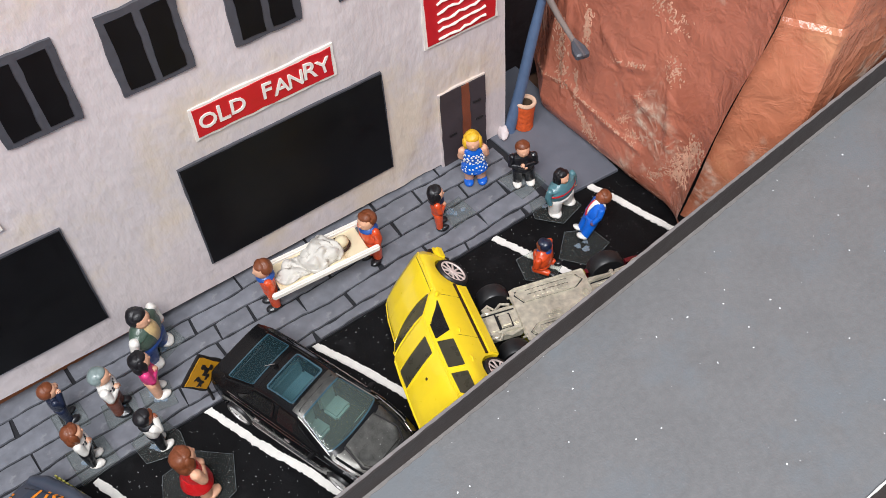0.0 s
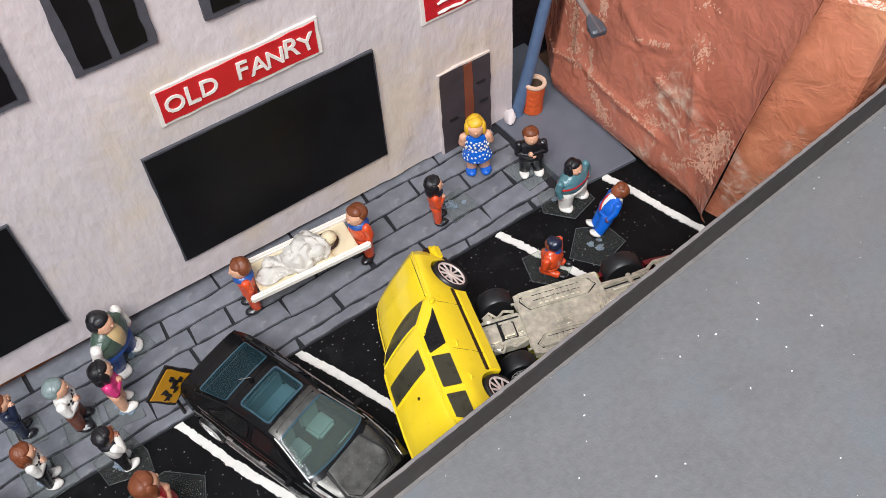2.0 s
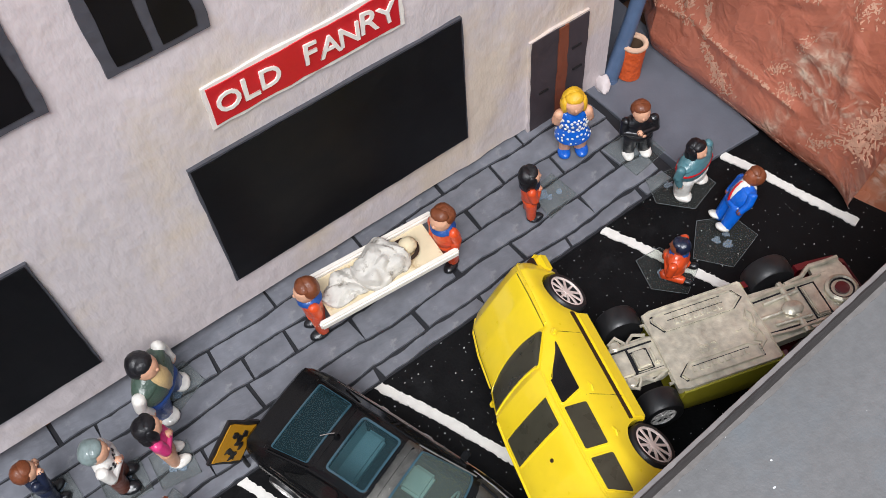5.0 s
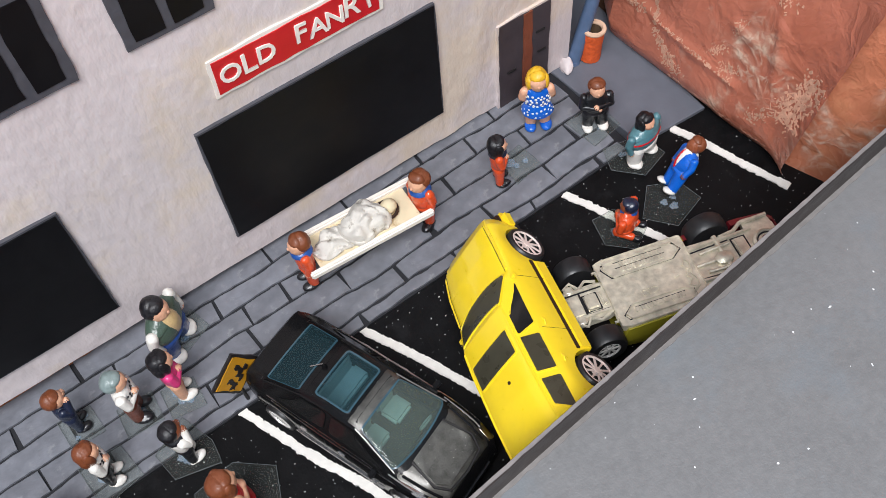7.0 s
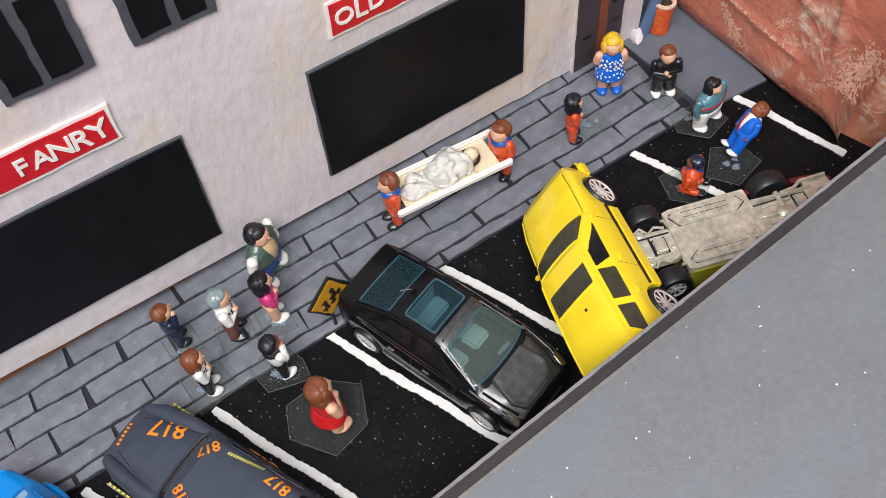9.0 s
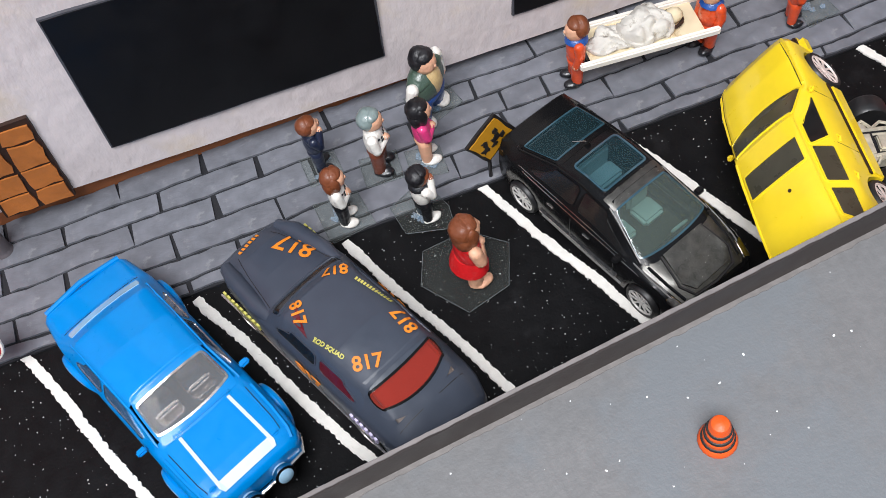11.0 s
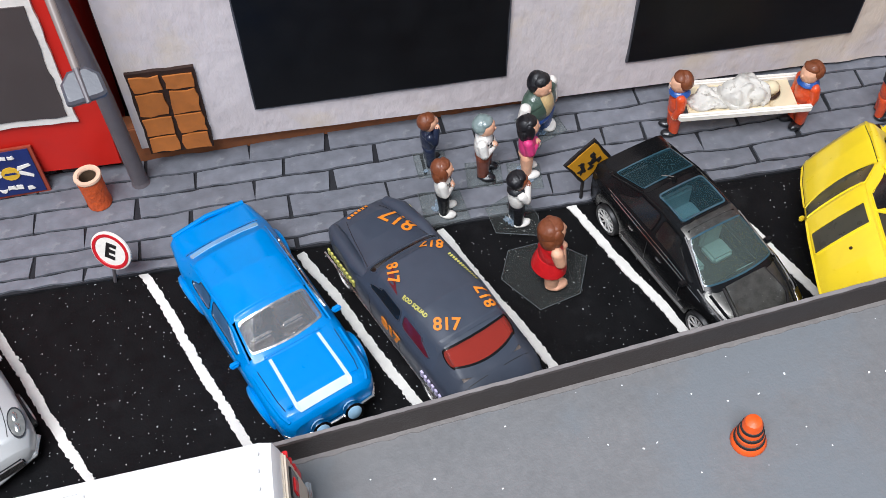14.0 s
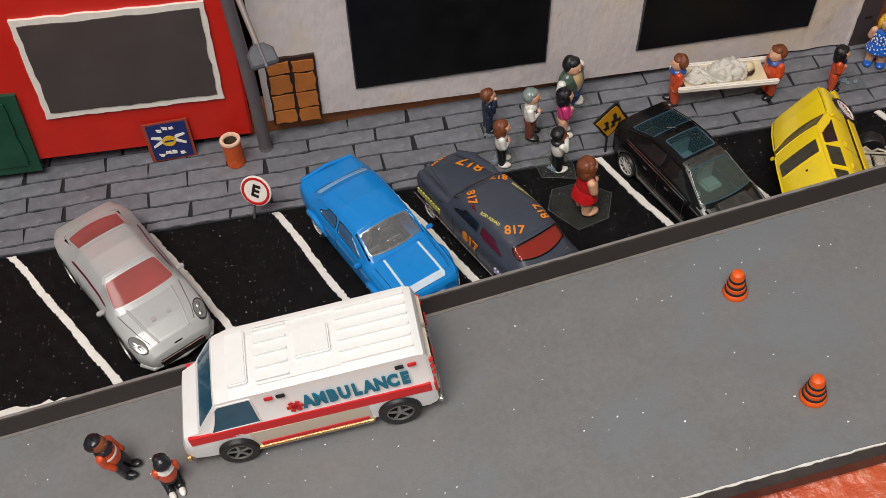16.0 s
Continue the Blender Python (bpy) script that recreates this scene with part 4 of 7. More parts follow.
    def patch(self, y0, y1, v0, v1, off=0.0002, nv=8, taper0=(0, 0), taper1=(0, 0), skirt=0.0005, **more):
        """A panel lying on the shell."""
        bm = bmesh.new()
        g, rim, loop = self.grid(y0, y1, v0, v1, nv, taper0, taper1, **more)
        top = [[bm.verts.new(p + n * off) for p, n in row] for row in g]
        for j in range(len(g) - 1):
            for i in range(nv):
                bm.faces.new((top[j][i], top[j][i + 1], top[j + 1][i + 1], top[j + 1][i]))
        low = [bm.verts.new(p - n * skirt) for p, n in rim]
        up = [top[j][i] for j, i in loop]
        for a in range(len(rim)):
            e = (a + 1) % len(rim)
            bm.faces.new((up[a], up[e], low[e], low[a]))
        return bm

    def surround(self, y0, y1, v0, v1, off=0.0003, nv=8, taper0=(0, 0), taper1=(0, 0), wide=0.0009, **more):
        """A raised rim round a window."""
        bm = bmesh.new()
        inner = self.grid(y0, y1, v0, v1, nv, taper0, taper1, **more)[1]
        outer = self.grid(y0, y1, v0, v1, nv, taper0, taper1, grow=wide, **more)[1]
        loops = [[bm.verts.new(p + n * d) for p, n in lp] for lp, d in ((inner, -0.0006), (inner, off), (outer, off), (outer, -0.0004))]
        for a, b in zip(loops, loops[1:]):
            for i in range(len(a)):
                k = (i + 1) % len(a)
                bm.faces.new((a[i], a[k], b[k], b[i]))
        return bm

    def drape(self, bm, m, off=0.00025):
        """Lays flat letters on the top of the shell."""
        bmesh.ops.subdivide_edges(bm, edges=[e for e in bm.edges if e.calc_length() > 0.0022], cuts=2)
        bmesh.ops.triangulate(bm, faces=[f for f in bm.faces if len(f.verts) > 4])
        for v in bm.verts:
            p = m @ v.co
            v.co = (p.x, p.y, self.top(p.x, p.y) + off + max(0, v.co.z) * 0.5)
        return bm


def seam(car, b, path, r=0.00012):
    """A fine dark panel gap along (y, v) points of the shell, on both sides."""
    for flip in (False, True):
        pts = []
        for (ya, va), (yb, vb) in zip(path, path[1:]):
            k = max(2, int(abs(yb - ya) / 0.0015 + abs(vb - va) * 2))
            pts += [b.point(ya + (yb - ya) * i / k, (16 - (va + (vb - va) * i / k)) if flip else va + (vb - va) * i / k) for i in range(k)]
        part("panel_gap", tube(pts, r, 5), BLACK_PAINT, car)


def wheel(parent, x, y, z, r, width, side, rim_mat, spokes=10, rim_share=0.72):
    """A tyre with a spoked rim; side: +1 faces +x."""
    tyre = lathe([(r * 0.55, -width / 2), (r * 0.9, -width / 2), (r, -width * 0.36), (r, width * 0.36), (r * 0.92, width / 2), (r * rim_share, width / 2), (r * rim_share * 0.96, width * 0.20), (0.0, width * 0.16)], 26, "x")
    w = part("wheel", tyre, TYRE, parent, "black toy tyre")
    w.matrix_basis = pose(x, y, z) @ (Matrix() if side > 0 else Matrix.Rotation(math.pi, 4, "Z"))
    bm = bmesh.new()
    rr = r * rim_share
    lathe([(rr * 0.97, width * 0.22), (rr, width * 0.47), (rr * 0.91, width * 0.5), (rr * 0.89, width * 0.38)], 26, "x", bm=bm, cap=False)
    lathe([(0.0, width * 0.2), (rr * 0.24, width * 0.2), (rr * 0.22, width * 0.46), (0, width * 0.48)], 12, "x", bm=bm)
    for i in range(spokes):
        a = 2 * math.pi * i / spokes
        box(width * 0.37, width * 0.44, -rr * (0.42 / spokes + 0.016), rr * (0.42 / spokes + 0.016), rr * 0.15, rr * 0.9, bm=bm)
        bm.verts.ensure_lookup_table()
        for v in bm.verts[len(bm.verts) - 8:]:
            v.co = Matrix.Rotation(a, 3, "X") @ v.co
    part("rim", bm, rim_mat, w, "spoked bright rim")
    return w


def heading(tail, nose, z=0.0):
    """The pose of a car whose length runs from tail to nose on the ground."""
    t, n = Vector(tail), Vector(nose)
    c, d = (t + n) / 2, (n - t).normalized()
    return Matrix.Translation((c.x, c.y, z)) @ Matrix.Rotation(math.atan2(-d.x, d.y), 4, "Z")


def four_wheels(car, b, half, r, width, rim, spokes=10, share=0.72, rear_r=None):
    for i, wy in enumerate(b.wheels):
        rr = rear_r if rear_r and i == 0 else r
        for s in (-1, 1):
            wheel(car, s * (half - width / 2), wy, rr, rr, width, s, rim, spokes, share)


def underside(car, y0, y1, w, z0, z1, material=DARK_METAL):
    part("chassis", box(-w, w, y0, y1, z0, z1, 0.0006), material, car)


def window(car, b, name, label, glass, rim, y0, y1, v0, v1, nv=14, t0=(0, 0), t1=(0, 0), wide=0.0009, off=0.0003, **more):
    """A pane with a raised rim."""
    w = part(name, b.patch(y0, y1, v0, v1, off - 0.0002, nv, t0, t1, 0.0003, **more), glass, car, label)
    part("frame", b.surround(y0, y1, v0, v1, off, nv, t0, t1, wide, **more), rim, w)
    return w


def cabin(car, y_dash, y_front, y_rear, w, z, seat, dash):
    """Seats, dashboard and wheel seen through the windows."""
    part("floor", box(-w, w, y_rear - 0.006, y_dash + 0.004, z - 0.0006, z, 0.0), dash, car)
    part("dashboard", box(-w, w, y_dash - 0.0012, y_dash + 0.0030, z, z + 0.0085, 0.0008), dash, car)
    part("steering_wheel", lathe([(0.0023, 0), (0.0026, 0.0003), (0.0029, 0), (0.0026, -0.0003), (0.0023, 0)], 16, "z", pose(-w * 0.48, y_dash - 0.0030, z + 0.0078, 65)), seat, car)
    for x in (-w * 0.48, w * 0.48):
        p = part("seat", box(x - w * 0.34, x + w * 0.34, y_front - 0.0070, y_front, z + 0.0012, z + 0.0038, 0.0008), seat, car)
        part("backrest", box(x - w * 0.34, x + w * 0.34, y_front - 0.0086, y_front - 0.0066, z + 0.0020, z + 0.0115, 0.0008), seat, p)
    p = part("rear_bench", box(-w * 0.9, w * 0.9, y_rear - 0.0010, y_rear + 0.0052, z + 0.0012, z + 0.0042, 0.0008), seat, car)
    part("backrest", box(-w * 0.9, w * 0.9, y_rear - 0.0030, y_rear - 0.0008, z + 0.0020, z + 0.0105, 0.0008), seat, p)


def lamp_disc(car, name, x, y, z, r, material, label, ry=0.0, ring=None):
    m = pose(x, y, z, -70, 0, ry)
    p = part(name, lathe([(r, -r * 0.8), (r, 0), (r * 0.7, r * 0.25), (0, r * 0.35)], 14, "z", m), material, car, label)
    if ring:
        part("ring", lathe([(r * 1.02, -r * 0.4), (r * 1.2, -r * 0.4), (r * 1.2, r * 0.12), (r * 1.02, r * 0.12)], 14, "z", m), ring, p)


# bright blue saloon with white bonnet stripe
B = Body([(-0.0362, 0.0122, 0.0065, 0.0148, 0.0112, 0.0156, 0.0160), (-0.0345, 0.0138, 0.0050, 0.0158, 0.0122, 0.0170, 0.0176), (-0.0262, 0.0152, 0.0042, 0.0164, 0.0124, 0.0182, 0.0192),
          (-0.0240, 0.0154, 0.0042, 0.0166, 0.0124, 0.0192, 0.0204), (-0.0180, 0.0155, 0.0042, 0.0166, 0.0121, 0.0228, 0.0247), (-0.0070, 0.0155, 0.0042, 0.0164, 0.0120, 0.0240, 0.0264),
          (0.0050, 0.0154, 0.0042, 0.0162, 0.0117, 0.0236, 0.0258), (0.0150, 0.0154, 0.0042, 0.0162, 0.0128, 0.0184, 0.0195), (0.0166, 0.0154, 0.0042, 0.0160, 0.0130, 0.0176, 0.0186),
          (0.0290, 0.0152, 0.0044, 0.0154, 0.0126, 0.0168, 0.0175), (0.0335, 0.0146, 0.0048, 0.0148, 0.0118, 0.0160, 0.0166), (0.0356, 0.0132, 0.0056, 0.0138, 0.0106, 0.0148, 0.0152), (0.0363, 0.0118, 0.0072, 0.0124, 0.0096, 0.0132, 0.0134)], (-0.0205, 0.0225), 0.0055)
car = thing("toy_car", Matrix.Translation((-0.1018, -0.0745, -0.0008)) @ Matrix.Rotation(radians(-156.2), 4, "Z") @ Matrix.Diagonal((1.01, 1.08, 1.0, 1)), "bright blue die-cast saloon with a white bonnet stripe", "toy car")
part("body", B.shell([(0.0054, 0.0150, 5, 11)]), BLUE, car)
part("windscreen_pillar", B.surround(0.0068, 0.0140, 5.95, 10.05, 0.0001, 14, wide=0.0026, bow1=0.0010), BLUE, car)
cabin(car, 0.0146, 0.0056, -0.0120, 0.0108, 0.0070, CHROME, CHROME)
seam(car, B, [(0.0185, 5.4), (0.0335, 5.4)])
seam(car, B, [(0.0110, 1.3), (0.0110, 3.9)])
seam(car, B, [(-0.0050, 1.3), (-0.0050, 3.9)])
seam(car, B, [(-0.0250, 5.3), (-0.0250, 8.0)])
four_wheels(car, B, 0.0156, 0.0053, 0.0048, RIM_SILVER, 8)
underside(car, -0.034, 0.034, 0.0125, 0.0026, 0.0066)
window(car, B, "windscreen", "dusty clear windscreen over a bright metal cabin", CLEAR_SEE, CHROME, 0.0068, 0.0140, 5.95, 10.05, wide=0.0005, bow1=0.0010)
part("rear_window", B.patch(-0.0236, -0.0210, 5.75, 10.25, 0.0002, 12, corner=0.0008, bow0=-0.0008, bow1=-0.0008), PALE_GLASS, car, "silvery rear window strip")
for v0, v1 in ((4.18, 4.86), (11.14, 11.82)):
    lo = v0 < 8
    window(car, B, "side_window", "", GLASS_SIDE, CHROME, -0.0135, -0.0060, v0, v1, 4, wide=0.0003, slant0=(-0.003, 0.001) if lo else (0.001, -0.003))
    window(car, B, "side_window", "", GLASS_SIDE, CHROME, -0.0042, 0.0070, v0, v1, 4, wide=0.0003, corner=0.0008, slant1=(0.0035, -0.003) if lo else (-0.003, 0.0035))
for x0, x1 in ((-0.0086, -0.0076), (0.0076, 0.0086)):
    bm = bmesh.new()
    prism([(x0 * 0.94, 0.0176), (x1 * 0.94, 0.0176), (x1, 0.0322), (x0, 0.0322)], 0, 0.0002, bm=bm)
    part("stripe", B.drape(bm, Matrix()), WHITE_STRIPE, car, "white stripe along the bonnet", smooth=False)
bm = bmesh.new()
prism([(-0.0085, 0.0318), (0.0085, 0.0318), (0.0087, 0.0330), (0.0080, 0.0344), (-0.0080, 0.0344), (-0.0087, 0.0330)], 0, 0.0002, bm=bm)
bmesh.ops.subdivide_edges(bm, edges=bm.edges[:], cuts=5, use_grid_fill=True)
part("stripe", B.drape(bm, Matrix()), WHITE_STRIPE, car, "white band across the bonnet's front", smooth=False)
bm = bmesh.new()
for i in range(22):
    x = -0.0085 + 0.017 * i / 21
    box(x - 0.0002, x + 0.0002, 0.0156, 0.0170, B.top(x, 0.0164) - 0.0004, B.top(x, 0.0164) + 0.0004, bm=bm)
part("vent", bm, BLUE, car, "row of fine ribs below the windscreen", smooth=False)
part("bumper", tube([(-0.0140, 0.0335, 0.0080), (-0.0120, 0.0368, 0.0080), (0.0, 0.0376, 0.0080), (0.0120, 0.0368, 0.0080), (0.0140, 0.0335, 0.0080)], 0.0007, 8), CHROME, car, "thin chrome bumper")
for s in (-1, 1):
    lamp_disc(car, "spot_lamp", s * 0.0050, 0.0390, 0.0100, 0.0025, PALE_GLASS, "clear round spot lamp", 0, CHROME)
    lamp_disc(car, "headlight", s * 0.0108, 0.0352, 0.0128, 0.0020, CHROME, "round headlight", 0)
for s in (-1, 1):
    for wy in B.wheels:
        part("wheel_arch", tube([(s * (0.0150 + 0.0008 * math.sin(a)), wy + 0.0066 * math.cos(a), 0.0056 + 0.0064 * math.sin(a)) for a in [math.pi * i / 12 for i in range(13)]], [0.0006 + 0.0009 * math.sin(math.pi * i / 12) for i in range(13)], 8), BLUE, car, "flared wheel arch")
    part("mirror", box(min(s * 0.0150, s * 0.0178), max(s * 0.0150, s * 0.0178), 0.0118, 0.0136, 0.0160, 0.0172, 0.0004), BLUE, car)
    part("bonnet_lamp", box(min(s * 0.0088, s * 0.0108), max(s * 0.0088, s * 0.0108), 0.0312, 0.0326, 0.0150, 0.0172, 0.0004), BLUE, car)
part("spoiler", tube([(-0.0120, -0.0350, 0.0170), (0, -0.0358, 0.0178), (0.0120, -0.0350, 0.0170)], 0.0008, 8), BLUE, car)
for s in (-1, 1):
    part("roof_gutter", tube([B.point(y, 4.96 if s > 0 else 11.04) for y in (-0.0200, -0.0150, -0.0040, 0.0060, 0.0120, 0.0155)], 0.0004, 6), BLUE, car)
    part("wing_edge", tube([B.point(y, 4.5 if s > 0 else 11.5) for y in (0.0185, 0.0260, 0.0325, 0.0348)], 0.0006, 6), BLUE, car)

# slate racing saloon, nose to the wall
H = Body([(-0.0410, 0.0095, 0.0060, 0.0110, 0.0075, 0.0122, 0.0128), (-0.0388, 0.0125, 0.0045, 0.0135, 0.0098, 0.0148, 0.0156), (-0.0345, 0.0140, 0.0040, 0.0158, 0.0112, 0.0170, 0.0186),
          (-0.0312, 0.0143, 0.0040, 0.0168, 0.0112, 0.0190, 0.0208), (-0.0228, 0.0146, 0.0040, 0.0172, 0.0112, 0.0236, 0.0262), (-0.0110, 0.0148, 0.0040, 0.0174, 0.0116, 0.0247, 0.0277),
          (0.0062, 0.0149, 0.0040, 0.0174, 0.0114, 0.0238, 0.0263), (0.0114, 0.0149, 0.0040, 0.0172, 0.0116, 0.0204, 0.0224), (0.0134, 0.0149, 0.0040, 0.0170, 0.0116, 0.0184, 0.0199),
          (0.0215, 0.0143, 0.0040, 0.0160, 0.0102, 0.0166, 0.0190), (0.0310, 0.0132, 0.0042, 0.0146, 0.0086, 0.0148, 0.0168), (0.0362, 0.0116, 0.0048, 0.0128, 0.0072, 0.0130, 0.0143), (0.0385, 0.0092, 0.0060, 0.0108, 0.0060, 0.0110, 0.0114)],
         (-0.0225, 0.0235), 0.0050)
car = thing("toy_car", Matrix.Translation((-0.0545, -0.0790, -0.0008)) @ Matrix.Rotation(radians(24.0), 4, "Z") @ Matrix.Diagonal((1.00, 1.07, 1.04, 1)), "slate grey die-cast racing saloon with orange numbers", "toy car")
part("body", H.shell([(-0.0316, -0.0226, 6, 10)]), SLATE, car)
part("rear_panel", H.surround(-0.0276, -0.0234, 5.25, 10.75, 0.0001, 16, (0.3, 0.3), (0.1, 0.1), 0.0030, corner=0.0024, bow0=-0.0020, bow1=-0.0008), SLATE, car)
seam(car, H, [(0.0140, 5.6), (0.0350, 6.3)])
seam(car, H, [(0.0075, 1.3), (0.0075, 3.9)])
seam(car, H, [(-0.0072, 1.3), (-0.0072, 3.9)])
seam(car, H, [(-0.0330, 5.2), (-0.0330, 8.0)])
four_wheels(car, H, 0.0148, 0.0048, 0.0042, RIM_SILVER, 6)
underside(car, -0.034, 0.035, 0.0120, 0.0026, 0.0062)
window(car, H, "rear_window", "red tinted rear window", RED_DEEP, BLACK_CAR, -0.0276, -0.0234, 5.25, 10.75, 16, (0.3, 0.3), (0.1, 0.1), 0.0005, corner=0.0024, bow0=-0.0020, bow1=-0.0008)
part("interior", H.patch(-0.0325, -0.0222, 5.5, 10.5, -0.0014, 16), LAMP_ARM, car, "pale red seat behind the rear window")
window(car, H, "windscreen", "narrow dark windscreen", GLASS_DARK, SLATE, 0.0086, 0.0116, 5.1, 10.9, 14, (0.2, 0.2), (0.1, 0.1), 0.0006, bow1=0.0012, bow0=0.0010)
for v0, v1 in ((4.25, 4.85), (11.15, 11.75)):
    lo = v0 < 8
    window(car, H, "side_window", "dark red side window", FIRE_RED, SLATE, -0.0172, -0.0080, v0, v1, 4, wide=0.0003, slant0=(-0.003, 0.001) if lo else (0.001, -0.003))
    window(car, H, "side_window", "", GLASS_DARK, SLATE, -0.0062, 0.0052, v0, v1, 4, wide=0.0003, slant1=(0.003, -0.002) if lo else (-0.002, 0.003))
for s in (-1, 1):
    part("fender", tube([(s * 0.0118, -0.002 + 0.010, 0.0166), (s * 0.0120, 0.018, 0.0162), (s * 0.0110, 0.029, 0.0146), (s * 0.0095, 0.0355, 0.0124)], [0.0016, 0.0026, 0.0027, 0.0018], 10), SLATE, car)
    part("side_strip", box(min(s * 0.0146, s * 0.0152), max(s * 0.0146, s * 0.0152), -0.034, 0.034, 0.0062, 0.0069, 0.0002), CHROME, car, "thin bright strip along the sill")
for string, size, x, y, rz in (("817", 0.0078, 0.0070, 0.0237, 111), ("817", 0.0046, -0.0080, 0.0040, 242), ("817", 0.0046, 0.0072, 0.0064, 141), ("817", 0.0048, 0.0092, -0.0165, 84), ("817", 0.0050, -0.0052, -0.0182, -34)):
    # each number reads across its own corner of the roof
    bm = text_mesh(string, size, 0.0001, 0.00012)
    part("race_number", H.drape(bm, pose(x, y, 0, 0, 0, rz)), ORANGE_DECAL, car, "orange race number", smooth=False)


def bars(b, car, x, y, rz, count, w, hgt, gap, material, label):
    """A line of writing too small to read, as short bars."""
    bm = bmesh.new()
    r2 = random.Random(int((x + y) * 1e5))
    for i in range(count):
        c = (i - (count - 1) / 2) * gap
        prism([(c - w / 2, -hgt / 2), (c + w / 2 * r2.uniform(0.6, 1), -hgt / 2), (c + w / 2, hgt / 2 * r2.uniform(0.5, 1)), (c - w / 2, hgt / 2)], 0, 0.0001, bm=bm)
    part("lettering", b.drape(bm, pose(x, y, 0, 0, 0, rz)), material, car, label, smooth=False)


bm = text_mesh("ROD SQUAD", 0.0016, 0.0001, 0.00006)
part("lettering", H.drape(bm, pose(-0.0092, -0.0088, 0, 0, 0, 280)), YELLOW_DECAL, car, "pale yellow lettering", smooth=False)
bm = bmesh.new()
prism([(-0.0108, -0.0025), (-0.0102, 0.0036), (-0.0066, 0.0056), (-0.0080, 0.0030)], 0, 0.0001, bm=bm)
part("corner_patch", H.drape(bm, Matrix(), 0.0001), FIRE_RED, car, "dark red corner patch", smooth=False)
bars(H, car, 0.0098, -0.0050, 98, 13, 0.0006, 0.0010, 0.0009, YELLOW_DECAL, "pale yellow lettering")
bars(H, car, -0.0010, 0.0352, 190, 6, 0.0009, 0.0013, 0.0014, ORANGE_DECAL, "orange lettering on the nose")
for s in (-1, 1):
    side = Matrix.Translation((s * 0.0152, 0, 0)) @ Matrix.Rotation(radians(90 * s), 4, "Z") @ STAND
    bm = text_mesh("817", 0.0062, 0.0001, 0.0003)
    bm.transform(side @ Matrix.Translation((s * -0.004, 0.0128, 0)))
    part("race_number", bm, ORANGE_DECAL, car, "orange race number on the door", smooth=False)
    for y0, k, material in ((-0.024, 6, PALE_DECAL), (0.020, 9, YELLOW_DECAL)):
        bm = bmesh.new()
        for i in range(k):
            box(min(s * 0.0146, s * 0.0152), max(s * 0.0146, s * 0.0152), y0 + i * 0.0017 - 0.004, y0 + i * 0.0017 - 0.003, 0.0098, 0.0122, bm=bm)
        part("lettering", bm, material, car, "pale lettering along the side", smooth=False)

# black saloon with roof window
K = Body([(-0.0340, 0.0124, 0.0060, 0.0160, 0.0116, 0.0186, 0.0194), (-0.0330, 0.0138, 0.0046, 0.0178, 0.0122, 0.0198, 0.0207), (-0.0290, 0.0147, 0.0040, 0.0182, 0.0118, 0.0203, 0.0213), (-0.0264, 0.0150, 0.0040, 0.0182, 0.0113, 0.0208, 0.0219),
          (-0.0128, 0.0153, 0.0040, 0.0180, 0.0100, 0.0254, 0.0265), (-0.0040, 0.0154, 0.0040, 0.0178, 0.0098, 0.0263, 0.0274), (0.0060, 0.0154, 0.0040, 0.0175, 0.0098, 0.0258, 0.0269), (0.0080, 0.0154, 0.0040, 0.0174, 0.0099, 0.0252, 0.0262),
          (0.0214, 0.0153, 0.0040, 0.0168, 0.0127, 0.0184, 0.0196), (0.0230, 0.0153, 0.0040, 0.0166, 0.0129, 0.0174, 0.0188), (0.0310, 0.0148, 0.0042, 0.0150, 0.0116, 0.0154, 0.0170),
          (0.0372, 0.0136, 0.0048, 0.0122, 0.0100, 0.0128, 0.0141), (0.0394, 0.0116, 0.0058, 0.0098, 0.0084, 0.0104, 0.0110)], (-0.0215, 0.0255), 0.0055)
car = thing("toy_car", Matrix.Translation((0.0290, -0.0717, -0.0008)) @ Matrix.Rotation(radians(-160.84), 4, "Z"), "black metal-flake die-cast saloon with bluish windows, parked in a bay", "toy car")
part("body", K.shell([(0.0080, 0.0214, 5, 11), (-0.0262, -0.0130, 5, 11), (-0.0090, 0.0036, 6, 10)]), BLACK_CAR, car)
# roof front and deck get the lit grey colour, the rest stays black
part("roof_front", K.patch(0.0042, 0.0084, 5.25, 10.75, 0.0001, 16, corner=0.0006), FLAKE_LIT, car, "metal-flake front of the roof, coloured grey as lit")
part("front_deck", K.patch(0.0222, 0.0374, 4.75, 11.25, 0.0001, 16, corner=0.002), FLAKE_LIT, car, "metal-flake front deck, coloured grey as lit")
part("windscreen_pillar", K.surround(0.0088, 0.0205, 5.2, 10.8, 0.0001, 14, (0.55, 0.55), (0.05, 0.05), 0.0026, bow1=0.0018), BLACK_CAR, car)
part("rear_pillar", K.surround(-0.0254, -0.0140, 5.75, 10.25, 0.0001, 14, wide=0.0024, corner=0.0007), BLACK_CAR, car)
part("roof_panel", K.surround(-0.0082, 0.0028, 6.25, 9.75, 0.0001, 14, wide=0.0016, corner=0.0008), BLACK_CAR, car)
cabin(car, 0.0220, 0.0110, -0.0110, 0.0112, 0.0064, SEAT_TEAL, SEAT_DARK)
seam(car, K, [(0.0234, 5.1), (0.0365, 5.3)])
seam(car, K, [(0.0145, 1.3), (0.0145, 3.9)])
seam(car, K, [(-0.0020, 1.3), (-0.0020, 3.9)])
seam(car, K, [(-0.0275, 5.1), (-0.0275, 8.0)])
